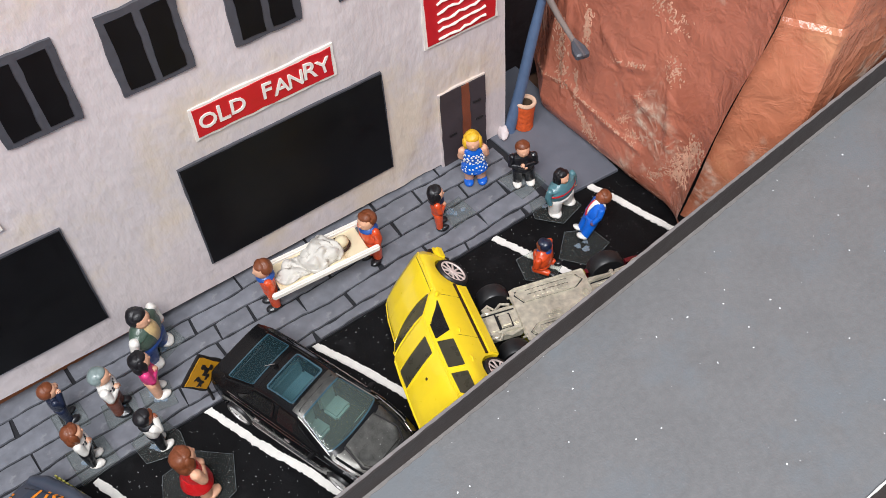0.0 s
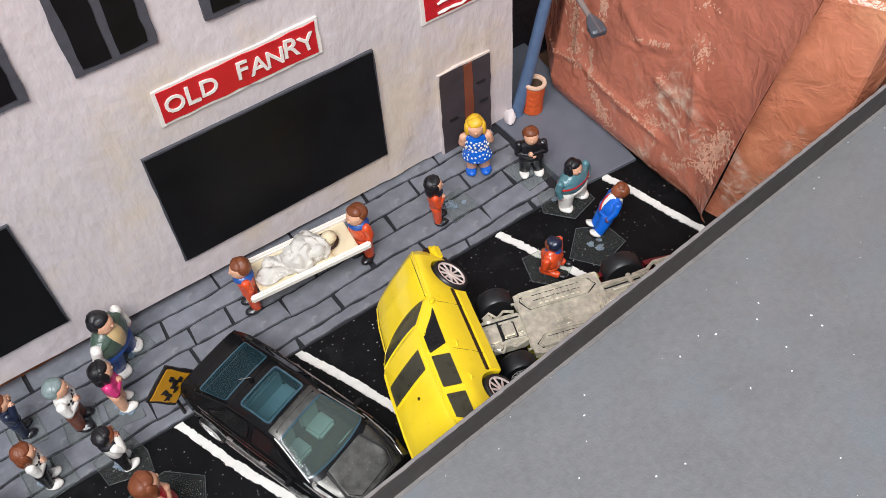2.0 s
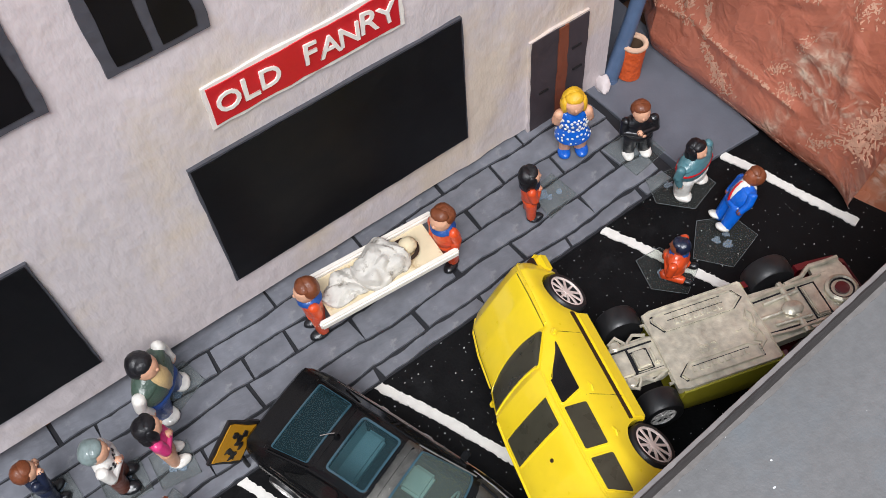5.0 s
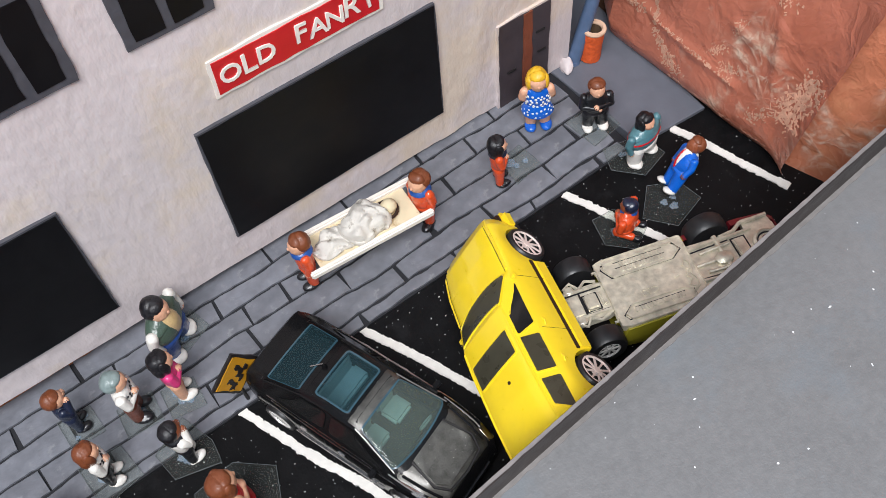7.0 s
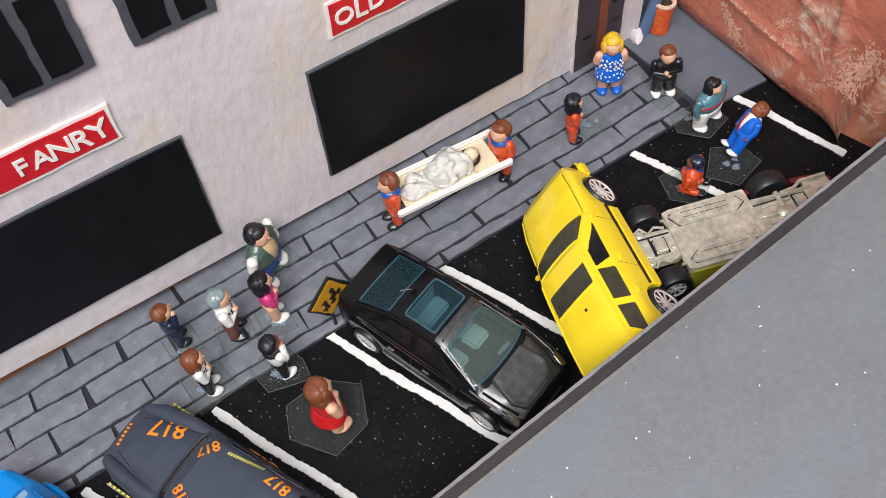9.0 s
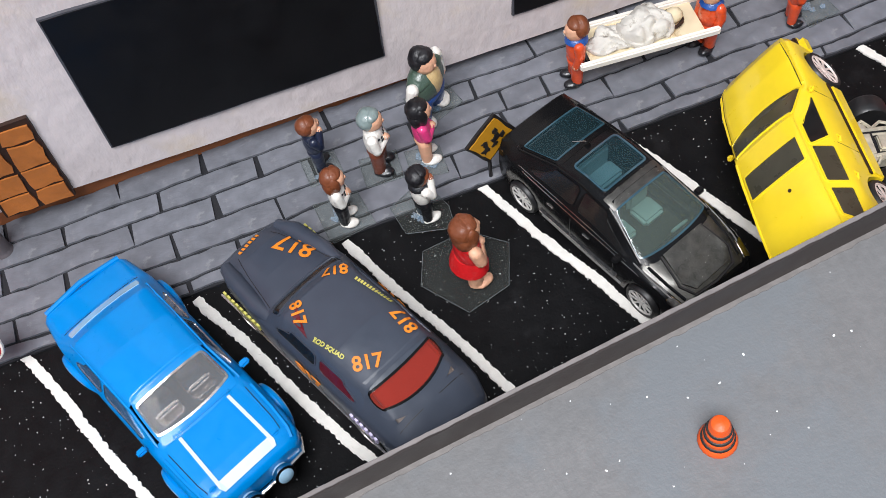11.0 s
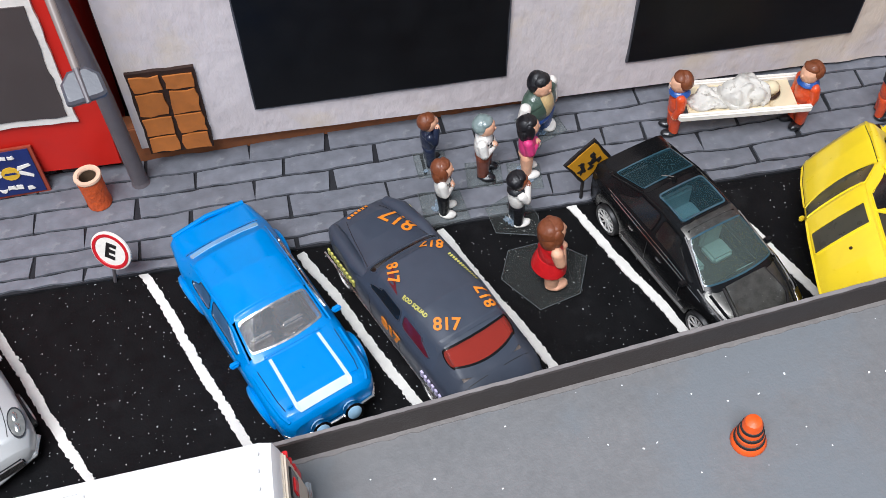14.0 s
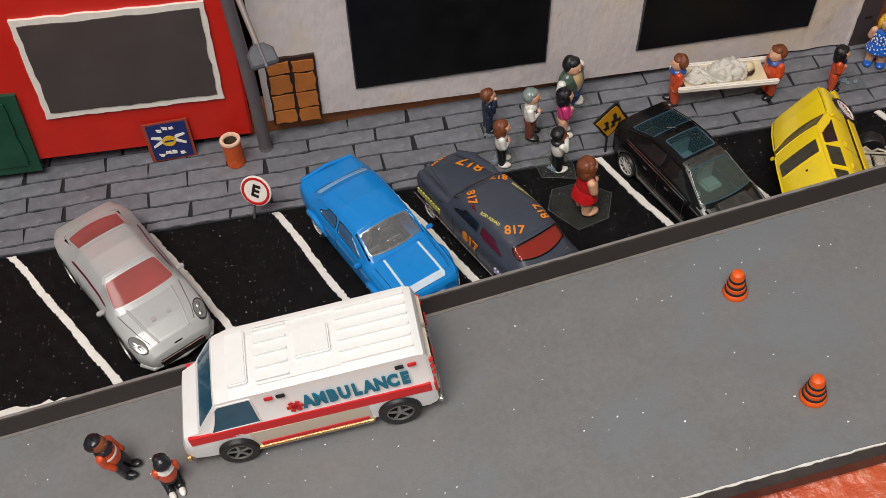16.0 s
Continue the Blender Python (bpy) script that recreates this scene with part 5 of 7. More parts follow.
four_wheels(car, K, 0.0156, 0.0056, 0.0046, RIM_SILVER, 10, 0.78)
underside(car, -0.034, 0.034, 0.0125, 0.0026, 0.0062)
window(car, K, "windscreen", "clear greenish windscreen", GREEN_SEE, GLASS_TEAL, 0.0088, 0.0205, 5.2, 10.8, 14, (0.55, 0.55), (0.05, 0.05), 0.0005, bow1=0.0018)
w = window(car, K, "rear_window", "clear bluish rear window", TEAL_SEE, GLASS_TEAL, -0.0254, -0.0140, 5.75, 10.25, 14, wide=0.0005, corner=0.0007)
part("wiper", tube([K.point(-0.0152 + 0.0030 * i / 5, 7.6 + 0.5 * i / 5) + Vector((0, 0, 0.0004)) for i in range(6)], 0.0002, 5), CHROME, w)
window(car, K, "roof_window", "clear bluish roof window", TEAL_SEE, GLASS_TEAL, -0.0082, 0.0028, 6.25, 9.75, 14, wide=0.0006, off=0.0006, corner=0.0008)
part("aerial", lathe([(0.0009, 0.0), (0.0008, 0.0006), (0.0002, 0.0016)], 10, "z", pose(0, -0.0112, 0.0266)), BLACK_CAR, car, "small roof aerial")
for v0, v1 in ((4.2, 4.86), (11.14, 11.8)):
    lo = v0 < 8
    window(car, K, "side_window", "", GLASS_DARK, BLACK_CAR, -0.0150, -0.0030, v0, v1, 4, wide=0.0003, slant0=(-0.0045, 0.002) if lo else (0.002, -0.0045))
    window(car, K, "side_window", "", GLASS_DARK, BLACK_CAR, -0.0012, 0.0120, v0, v1, 4, wide=0.0003, slant1=(0.0055, -0.0045) if lo else (-0.0045, 0.0055))
bm = bmesh.new()
prism([(-0.0070, 0.0240), (0.0070, 0.0240), (0.0084, 0.0325), (0.0062, 0.0356), (-0.0062, 0.0356), (-0.0084, 0.0325)], 0, 0.0010, bm=bm)
bmesh.ops.subdivide_edges(bm, edges=bm.edges[:], cuts=2, use_grid_fill=True)
# bonnet in the lit grey colour too
part("bonnet", K.drape(bm, Matrix(), 0.0004), FLAKE_LIT, car, "raised bonnet panel")
part("groove", tube([(x, y, K.top(x, y) + 0.0001) for x, y in ((-0.0074, 0.0238), (-0.0092, 0.0325), (-0.0070, 0.0364), (0, 0.0372), (0.0070, 0.0364), (0.0092, 0.0325), (0.0074, 0.0238))], 0.0005, 6), BLACK_PAINT, car, "dark bead drawing a shadow line of the relief round the bonnet panel")
for s in (-1, 1):
    # chrome tube draws the white reflection along the shoulder
    part("shoulder_glint", tube([K.point(y, 3.55 if s > 0 else 12.45) for y in (-0.032, -0.02, -0.005, 0.010, 0.022, 0.035)], 0.00020, 5), CHROME, car, "thin bright line drawing the reflection along the shoulder")
    part("window_trim", tube([K.point(y, 4.06 if s > 0 else 11.94) for y in (-0.024, -0.014, -0.004, 0.006, 0.018)], 0.00016, 5), CHROME, car, "thin bright line below the side windows")
    part("roof_gutter", tube([K.point(y, 4.95 if s > 0 else 11.05) for y in (-0.0265, -0.0200, -0.0128, -0.0040, 0.0070, 0.0150, 0.0220)], 0.00045, 6), BLACK_CAR, car)
    part("bonnet_trim", tube([K.point(y, 4.6 if s > 0 else 11.4) for y in (0.0235, 0.0285, 0.0335, 0.0370)], 0.00016, 5), CHROME, car, "thin bright edge of the bonnet")
for s in (-1, 1):
    part("trim_strip", box(min(s * 0.0151, s * 0.0158), max(s * 0.0151, s * 0.0158), -0.014, 0.016, 0.0078, 0.0083, 0.0001), CHROME, car, "thin bright line along the sill")
    for y in (-0.0110, 0.0030):
        part("door_handle", box(min(s * 0.0152, s * 0.0159), max(s * 0.0152, s * 0.0159), y, y + 0.0026, 0.0146, 0.0151, 0.0002), CHROME, car)
    part("trim_strip", box(min(s * 0.0151, s * 0.0157), max(s * 0.0151, s * 0.0157), -0.013, 0.018, 0.0064, 0.0067, 0.0001), RIM_GREY, car, "thin grey line along the sill")
    part("pillar_edge", tube([K.point(y, 5.02 if s > 0 else 10.98) + Vector((0, 0, 0.0002)) for y in (0.0070, 0.0110, 0.0150, 0.0190, 0.0216)], 0.00022, 6), RIM_GREY, car, "thin grey line along the windscreen pillar's edge")
    part("wing_edge", tube([K.point(y, 4.4 if s > 0 else 11.6) + Vector((0, 0, 0.0001)) for y in (0.0200, 0.0260, 0.0310, 0.0350)], 0.00022, 6), RIM_GREY, car, "thin grey line along the wing's edge")
    part("mirror", box(min(s * 0.0145, s * 0.0172), max(s * 0.0145, s * 0.0172), 0.0150, 0.0170, 0.0165, 0.0180, 0.0004), BLACK_CAR, car)
    part("headlight", K.patch(0.0322, 0.0372, 3.4 if s > 0 else 11.4, 4.6 if s > 0 else 12.6, 0.0003, 4), CHROME, car, "bright headlight")
    part("bonnet_edge", tube([(s * 0.0118, 0.0235, K.top(0.0118, 0.0235)), (s * 0.0112, 0.030, K.top(0.0112, 0.030)), (s * 0.0100, 0.0355, K.top(0.0100, 0.0355))], 0.0005, 6), BLACK_CAR, car)
part("grille", box(-0.0075, 0.0075, 0.0384, 0.0398, 0.0066, 0.0096, 0.0004), DARK_METAL, car)

# silver coupe
S = Body([(-0.0395, 0.0105, 0.0065, 0.0120, 0.0090, 0.0130, 0.0136), (-0.0375, 0.0130, 0.0050, 0.0145, 0.0112, 0.0158, 0.0165), (-0.0325, 0.0148, 0.0042, 0.0160, 0.0116, 0.0172, 0.0184),
          (-0.0270, 0.0156, 0.0040, 0.0166, 0.0112, 0.0186, 0.0200), (-0.0135, 0.0155, 0.0040, 0.0164, 0.0098, 0.0236, 0.0250), (-0.0050, 0.0150, 0.0040, 0.0162, 0.0098, 0.0246, 0.0260),
          (0.0060, 0.0150, 0.0040, 0.0160, 0.0100, 0.0240, 0.0252), (0.0165, 0.0152, 0.0040, 0.0158, 0.0124, 0.0178, 0.0192), (0.0185, 0.0153, 0.0040, 0.0156, 0.0126, 0.0168, 0.0182),
          (0.0290, 0.0152, 0.0042, 0.0144, 0.0118, 0.0150, 0.0160), (0.0350, 0.0142, 0.0044, 0.0124, 0.0106, 0.0130, 0.0138), (0.0385, 0.0120, 0.0050, 0.0098, 0.0090, 0.0104, 0.0108), (0.0396, 0.0100, 0.0056, 0.0080, 0.0076, 0.0084, 0.0086)],
         (-0.0225, 0.0245), 0.0056)
car = thing("toy_car", heading((-0.2190, -0.0398), (-0.1795, -0.1125), -0.0008) @ Matrix.Diagonal((1.06, 1.01, 1.0, 1)), "silver die-cast coupe with red tinted windows, parked in a bay", "toy car")
part("body", S.shell([(0.0064, 0.0172, 5, 11), (-0.0278, -0.0136, 5, 11)]), SILVER, car)
part("windscreen_pillar", S.surround(0.0074, 0.0160, 5.25, 10.75, 0.0001, 14, (0.12, 0.12), (0.0, 0.0), 0.0026, bow1=0.0012, corner=0.0020), SILVER, car)
part("rear_pillar", S.surround(-0.0262, -0.0146, 5.4, 10.6, 0.0001, 14, (0.5, 0.5), (0.05, 0.05), 0.0028, corner=0.0022, bow0=-0.0014), SILVER, car)
cabin(car, 0.0165, 0.0060, -0.0150, 0.0108, 0.0064, AMB_CREAM, AMB_CREAM)
seam(car, S, [(0.0180, 5.2), (0.0360, 6.2)])
seam(car, S, [(0.0110, 1.3), (0.0110, 3.9)])
seam(car, S, [(-0.0095, 1.3), (-0.0095, 3.9)])
seam(car, S, [(-0.0290, 5.4), (-0.0290, 8.0)])
four_wheels(car, S, 0.0158, 0.0056, 0.0046, RIM_SILVER, 10, 0.78)
underside(car, -0.036, 0.035, 0.0128, 0.0026, 0.0062)
window(car, S, "windscreen", "clear red tinted windscreen", RED_SEE, SILVER, 0.0074, 0.0160, 5.25, 10.75, 14, (0.12, 0.12), (0.0, 0.0), 0.0004, bow1=0.0012, corner=0.0020)
window(car, S, "rear_window", "clear red tinted rear window", RED_SEE, SILVER, -0.0262, -0.0146, 5.4, 10.6, 14, (0.5, 0.5), (0.05, 0.05), 0.0004, corner=0.0022, bow0=-0.0014)
for v0, v1 in ((4.25, 4.85), (11.15, 11.75)):
    part("side_window", S.patch(-0.0165, 0.0115, v0, v1, 0.0002, 3, (0.0, 0.5) if v0 < 8 else (0.5, 0.0), (0.0, 0.5) if v0 < 8 else (0.5, 0.0)), FIRE_RED, car, "dark red side window")
for s in (-1, 1):
    v = 4.62 if s > 0 else 11.38
    nn = S.normal(0.0322, v)
    nn = nn if nn.z > 0 else -nn
    fw = (Vector((s * -0.25, 1, -0.3)) - nn * nn.dot(Vector((s * -0.25, 1, -0.3)))).normalized()
    m = Matrix.Translation(S.point(0.0322, v) + nn * 0.0002) @ Matrix((fw.cross(nn), fw, nn)).transposed().to_4x4() @ Matrix.Diagonal((0.74, 1.50, 0.55, 1))
    hl = part("headlight", lathe([(0.0028, -0.002), (0.0028, 0.0002), (0.0020, 0.0005), (0, 0.0006)], 20, "z", m), LAMP_PLASTIC, car, "almond-shaped clear headlight")
    part("ring", lathe([(0.0027, -0.001), (0.0027, 0.0004), (0.0030, 0.0004), (0.0030, -0.001)], 20, "z", m, cap=False), DARK_METAL, hl, "thin dark rim")
    for q in (-0.0011, 0.0010):
        part("lens", lathe([(0.0009, 0.0), (0.0009, 0.0009), (0.0005, 0.0012), (0, 0.0013)], 12, "z", m @ Matrix.Translation((0.0002, q, 0))), CHROME, hl)
    part("bonnet_vent", box(s * 0.0030 - 0.0009, s * 0.0030 + 0.0009, 0.0262, 0.0282, S.top(0.003, 0.027) - 0.0006, S.top(0.003, 0.027) + 0.0003, 0.0002), SILVER, car)
    part("bonnet_edge", tube([(s * 0.0086, 0.0185, S.top(0.0086, 0.0185)), (s * 0.0075, 0.028, S.top(0.0075, 0.028)), (s * 0.0058, 0.0355, S.top(0.0058, 0.0355))], 0.0005, 6), SILVER, car)
    part("mirror", box(min(s * 0.0145, s * 0.0174), max(s * 0.0145, s * 0.0174), 0.0110, 0.0130, 0.0158, 0.0172, 0.0004), SILVER, car)
part("badge", box(-0.0016, 0.0016, 0.0376, 0.0382, S.top(0, 0.0379) - 0.0003, S.top(0, 0.0379) + 0.0003, 0.0002), DARK_METAL, car, "small dark badge")
g = part("grille", box(-0.0088, 0.0088, 0.0384, 0.0402, 0.0056, 0.0086, 0.0005), DARK_METAL, car)
for i in range(5):
    part("bar", box(-0.0085, 0.0085, 0.0400, 0.0405, 0.0058 + i * 0.0006, 0.0062 + i * 0.0006), CHROME, g)
part("bumper", tube([(-0.0142, 0.0340, 0.0056), (-0.0115, 0.0384, 0.0052), (0, 0.0400, 0.0050), (0.0115, 0.0384, 0.0052), (0.0142, 0.0340, 0.0056)], 0.0010, 8), SILVER, car)

# yellow estate car lying on its side against the overturned coupe
Y = Body([(-0.0400, 0.0132, 0.0060, 0.0192, 0.0104, 0.0240, 0.0248), (-0.0382, 0.0144, 0.0050, 0.0204, 0.0108, 0.0264, 0.0271), (-0.0250, 0.0148, 0.0048, 0.0208, 0.0107, 0.0271, 0.0280), (-0.0080, 0.0148, 0.0048, 0.0208, 0.0106, 0.0271, 0.0280),
          (0.0008, 0.0148, 0.0048, 0.0206, 0.0104, 0.0267, 0.0275), (0.0118, 0.0148, 0.0048, 0.0202, 0.0130, 0.0214, 0.0222), (0.0132, 0.0148, 0.0048, 0.0200, 0.0132, 0.0206, 0.0215),
          (0.0250, 0.0146, 0.0048, 0.0190, 0.0130, 0.0197, 0.0207), (0.0340, 0.0138, 0.0052, 0.0174, 0.0120, 0.0184, 0.0192), (0.0380, 0.0122, 0.0060, 0.0150, 0.0106, 0.0162, 0.0168), (0.0392, 0.0112, 0.0066, 0.0130, 0.0096, 0.0140, 0.0144)], (-0.0241, 0.0260), 0.0066)
f = Vector((0.265, 0.9557, -0.1279)).normalized()
u = Vector((-0.7284, 0.2853, 0.6229))
u = (u - f * u.dot(f)).normalized()
rt = f.cross(u)
SIDE = Matrix.Translation((0.08557, -0.08947, 0.01287)) @ Matrix((rt, f, u)).transposed().to_4x4() @ Matrix.Diagonal((0.98, 0.98, 0.98, 1))
car = thing("toy_car", SIDE, "bright yellow die-cast estate car tipped on its side", "toy car")
part("body", Y.shell(), YELLOW, car)
seam(car, Y, [(0.0132, 5.1), (0.0360, 5.3)])
seam(car, Y, [(0.0105, 1.3), (0.0105, 3.9)], 0.00008)
seam(car, Y, [(-0.0095, 1.3), (-0.0095, 3.95)], 0.00008)
four_wheels(car, Y, 0.0148, 0.0066, 0.0048, RIM_PINK, 10, 0.80)
underside(car, -0.037, 0.037, 0.0128, 0.0030, 0.0070, BLACK_PAINT)
window(car, Y, "windscreen", "dull smoked windscreen", GLASS_YEL, YELLOW, 0.0024, 0.0118, 5.2, 10.8, 14, (0.25, 0.25), (0.05, 0.05), 0.0005, 0.0003, bow1=0.0030, bow0=0.0014, corner=0.0008)
window(car, Y, "roof_window", "dark roof window", GLASS_YEL, YELLOW, -0.0146, -0.0064, 6.05, 9.95, 10, wide=0.0004, corner=0.0004)
for v0, v1, s in ((4.03, 4.85, 1), (11.15, 11.97, -1)):
    a, e = ((0.0052, -0.0052), (0.0012, -0.0012)) if s > 0 else ((-0.0052, 0.0052), (-0.0012, 0.0012))
    window(car, Y, "side_window", "", GLASS_DARK, YELLOW, -0.0088, 0.0024, v0, v1, 4, wide=0.0004, corner=0.0005, slant0=e, slant1=a)
    window(car, Y, "side_window", "dull smoked side window", GLASS_YEL, YELLOW, -0.0233, -0.0112, v0, v1, 4, wide=0.0004, corner=0.0005)
    window(car, Y, "side_window", "dull smoked side window", GLASS_YEL, YELLOW, -0.0362, -0.0257, v0, v1, 4, wide=0.0004, corner=0.0005, slant0=(0, 0.002) if s > 0 else (0.002, 0))
    part("mirror", box(min(s * 0.0140, s * 0.0160), max(s * 0.0140, s * 0.0160), 0.0088, 0.0106, 0.0200, 0.0214, 0.0005), YELLOW, car)
    part("roof_rail", tube([Y.point(y, 5.05 if s > 0 else 10.95) for y in (-0.0370, -0.0250, -0.0080, 0.0000)], 0.0004, 6), YELLOW, car)
    part("wing_edge", tube([Y.point(y, 4.7 if s > 0 else 11.3) for y in (0.0140, 0.0250, 0.0330, 0.0372)], 0.0005, 6), YELLOW, car)
    for y in (-0.0072, -0.0205):
        part("door_handle", tube([(s * 0.0146, y - 0.0014, 0.0176), (s * 0.0152, y, 0.0178), (s * 0.0146, y + 0.0014, 0.0176)], 0.0003, 6), YELLOW, car)
    part("sill", box(min(s * 0.0130, s * 0.0152), max(s * 0.0130, s * 0.0152), -0.0165, 0.0180, 0.0040, 0.0088, 0.0006), YELLOW, car, "bulging yellow sill")
    part("sill_strip", box(min(s * 0.0143, s * 0.0150), max(s * 0.0143, s * 0.0150), -0.0165, 0.0180, 0.0090, 0.0102, 0.0001), DARK_WOOD, car, "dark line above the sill")
    part("headlight", box(min(s * 0.0062, s * 0.0108), max(s * 0.0062, s * 0.0108), 0.0378, 0.0394, 0.0130, 0.0150, 0.0005), YELLOW, car)
part("bumper", box(-0.0136, 0.0136, 0.0338, 0.0424, 0.0040, 0.0098, 0.0018), YELLOW, car)
part("bumper_strip", box(-0.0126, 0.0126, 0.0345, 0.0402, 0.0096, 0.0112, 0.0004), DARK_WOOD, car, "dark line above the bumper")
part("grille", box(-0.0056, 0.0056, 0.0384, 0.0398, 0.0118, 0.0132, 0.0003), BLACK_PAINT, car)
bm = lathe([(0.0005, 0), (0.0005, 0.0003), (0, 0.0004)], 8, "z", pose(0.002, -0.0200, Y.top(0.002, -0.02)))
part("rivet", bm, DARK_WOOD, car, "small dark spot on the roof")

# coupe lying on its roof, bare metal underside up
P = Body([(-0.0440, 0.0105, 0.0050, 0.0110, 0.0092, 0.0130, 0.0135), (-0.0420, 0.0122, 0.0042, 0.0128, 0.0105, 0.0146, 0.0152), (-0.0340, 0.0128, 0.0038, 0.0140, 0.0112, 0.0160, 0.0168), (-0.0230, 0.0130, 0.0036, 0.0144, 0.0104, 0.0178, 0.0186), (-0.0100, 0.0130, 0.0034, 0.0144, 0.0096, 0.0208, 0.0216),
          (0.0020, 0.0130, 0.0034, 0.0142, 0.0096, 0.0206, 0.0214), (0.0110, 0.0130, 0.0036, 0.0136, 0.0114, 0.0152, 0.0160), (0.0240, 0.0126, 0.0040, 0.0122, 0.0108, 0.0130, 0.0134), (0.0310, 0.0105, 0.0050, 0.0095, 0.0088, 0.0104, 0.0106)], (-0.0236, 0.0203), 0.0058)
f = Vector((-0.949, 0.316, -0.02)).normalized()
u = Vector((0.03, -0.10, -1))
u = (u - f * u.dot(f)).normalized()
rt = f.cross(u)
car = thing("toy_car", Matrix.Translation((0.1194, -0.0953, 0.0218)) @ Matrix((rt, f, u)).transposed().to_4x4(), "die-cast coupe lying on its roof, bare zinc underside up", "toy car")
bm = P.shell()
for fc in bm.faces:
    yc = fc.calc_center_median().y
    fc.material_index = 1 if yc < -0.0145 else 2 if yc > 0.0140 else 0
part("body", bm, [OLIVE, FIRE_RED, BLACK_PAINT], car, "olive yellow and dark red body")
part("tail_panel", box(-0.0112, 0.0112, -0.0448, -0.0432, 0.0055, 0.0125, 0.0006), FIRE_RED, car, "dark red tail")


def raised(name, points, z, r, material, parent, closed=True, label=""):
    """A rounded bead along an outline on the underside."""
    pts = points + points[:1] if closed else points
    return part(name, tube([(a, c, z) for a, c in pts], r, 6), material, parent, label)


# the wide plate in the middle, with its edge beads, sunk panels and marks
PLATE = [(-0.0118, -0.0140), (0.0118, -0.0140), (0.0122, -0.0135), (0.0122, 0.0120), (0.0116, 0.0142), (-0.0116, 0.0142), (-0.0122, 0.0120), (-0.0122, -0.0135)]
ch = part("chassis", prism(PLATE, 0.0024, 0.0050), ZINC, car, "bare zinc chassis with raised panels")
raised("plate_edge", PLATE, 0.0024, 0.0003, ZINC, ch)
SIDE_PANEL = [(0.0058, -0.0070), (0.0072, -0.0096), (0.0104, -0.0096), (0.0104, 0.0108), (0.0086, 0.0118), (0.0058, 0.0088)]
LONG_PANEL = [(-0.0050, -0.0086), (-0.0076, -0.0118), (-0.0104, -0.0104), (-0.0104, 0.0118), (-0.0090, 0.0122), (-0.0050, 0.0102)]
for o, rows in ((SIDE_PANEL, ((0.0080, 9),)), (LONG_PANEL, ((-0.0068, 8), (-0.0088, 8)))):
    p = part("panel", prism(o, 0.0021, 0.0026), ZINC, ch, "raised panel with small lettering")
    raised("panel_edge", o, 0.0020, 0.00034, ZINC, p)
    # dark beads here and on both frames draw shadow lines beside the raised parts
    raised("groove", [(a * 0.97 + (0.0002 if a > 0 else -0.0002), c * 1.06) for a, c in o], 0.0024, 0.00022, DARK_METAL, p, label="dark bead drawing a shadow line of the relief")
    r4 = random.Random(int(abs(o[0][0]) * 1e5))
    for row, k in rows:
        bm = bmesh.new()
        for i in range(k):
            y0 = -0.0066 + i * 0.0018
            w = r4.uniform(0.0008, 0.0012)
            box(row - 0.0008, row + 0.0008, y0, y0 + w, 0.0017, 0.0022, 0.0001, bm=bm, seg=1)
        part("lettering", bm, ZINC, p, smooth=False)
        raised("groove", [(row - 0.0010, -0.0072), (row - 0.0010, 0.0086)], 0.0021, 0.00012, DARK_METAL, p, False, "dark bead drawing a shadow line of the relief")
bm = text_mesh("C63", 0.0034, 0.0002, 0.0)
bm.transform(Matrix.Translation((0.0030, 0.0020, 0.0023)) @ Matrix.Rotation(math.pi, 4, "X") @ Matrix.Rotation(radians(-90), 4, "Z"))
part("lettering", bm, ZINC, ch, smooth=False)
# a flame-like mark along the rear of the plate
raised("mark", [(0.0084, -0.0098), (0.0068, -0.0112), (0.0056, -0.0096), (0.0040, -0.0110), (0.0022, -0.0100), (0.0004, -0.0114), (-0.0016, -0.0104), (-0.0034, -0.0116), (-0.0020, -0.0126), (0.0000, -0.0124), (0.0022, -0.0118), (0.0044, -0.0126), (0.0066, -0.0122)], 0.0022, 0.00036, ZINC, ch, True, "raised flame-shaped mark")
raised("mark", [(0.0016, -0.0066), (0.0012, -0.0082)], 0.0023, 0.0003, ZINC, ch, False)

# front end: gearbox, suspension arms and tie rods
fr = part("front_frame", prism([(-0.0052, 0.0138), (0.0052, 0.0138), (0.0060, 0.0160), (0.0060, 0.0262), (0.0044, 0.0280), (-0.0044, 0.0280), (-0.0060, 0.0262), (-0.0060, 0.0160)], 0.0030, 0.0058), ZINC, car, "zinc front frame")
part("sump", box(-0.0022, 0.0030, 0.0176, 0.0214, 0.0016, 0.0034, 0.0004), ZINC, fr)
raised("groove", [(-0.0025, 0.0173), (0.0033, 0.0173), (0.0033, 0.0217), (-0.0025, 0.0217)], 0.0028, 0.00028, DARK_METAL, fr, label="dark bead drawing a shadow line of the relief")
part("sump", box(-0.0022, 0.0028, 0.0150, 0.0166, 0.0018, 0.0034, 0.0005), ZINC, fr)
part("crossmember", box(-0.0032, 0.0040, 0.0226, 0.0262, 0.0020, 0.0036, 0.0003), ZINC, fr)
raised("groove", [(-0.0036, 0.0222), (0.0044, 0.0222)], 0.0026, 0.0003, DARK_METAL, fr, False, "dark bead drawing a shadow line of the relief")
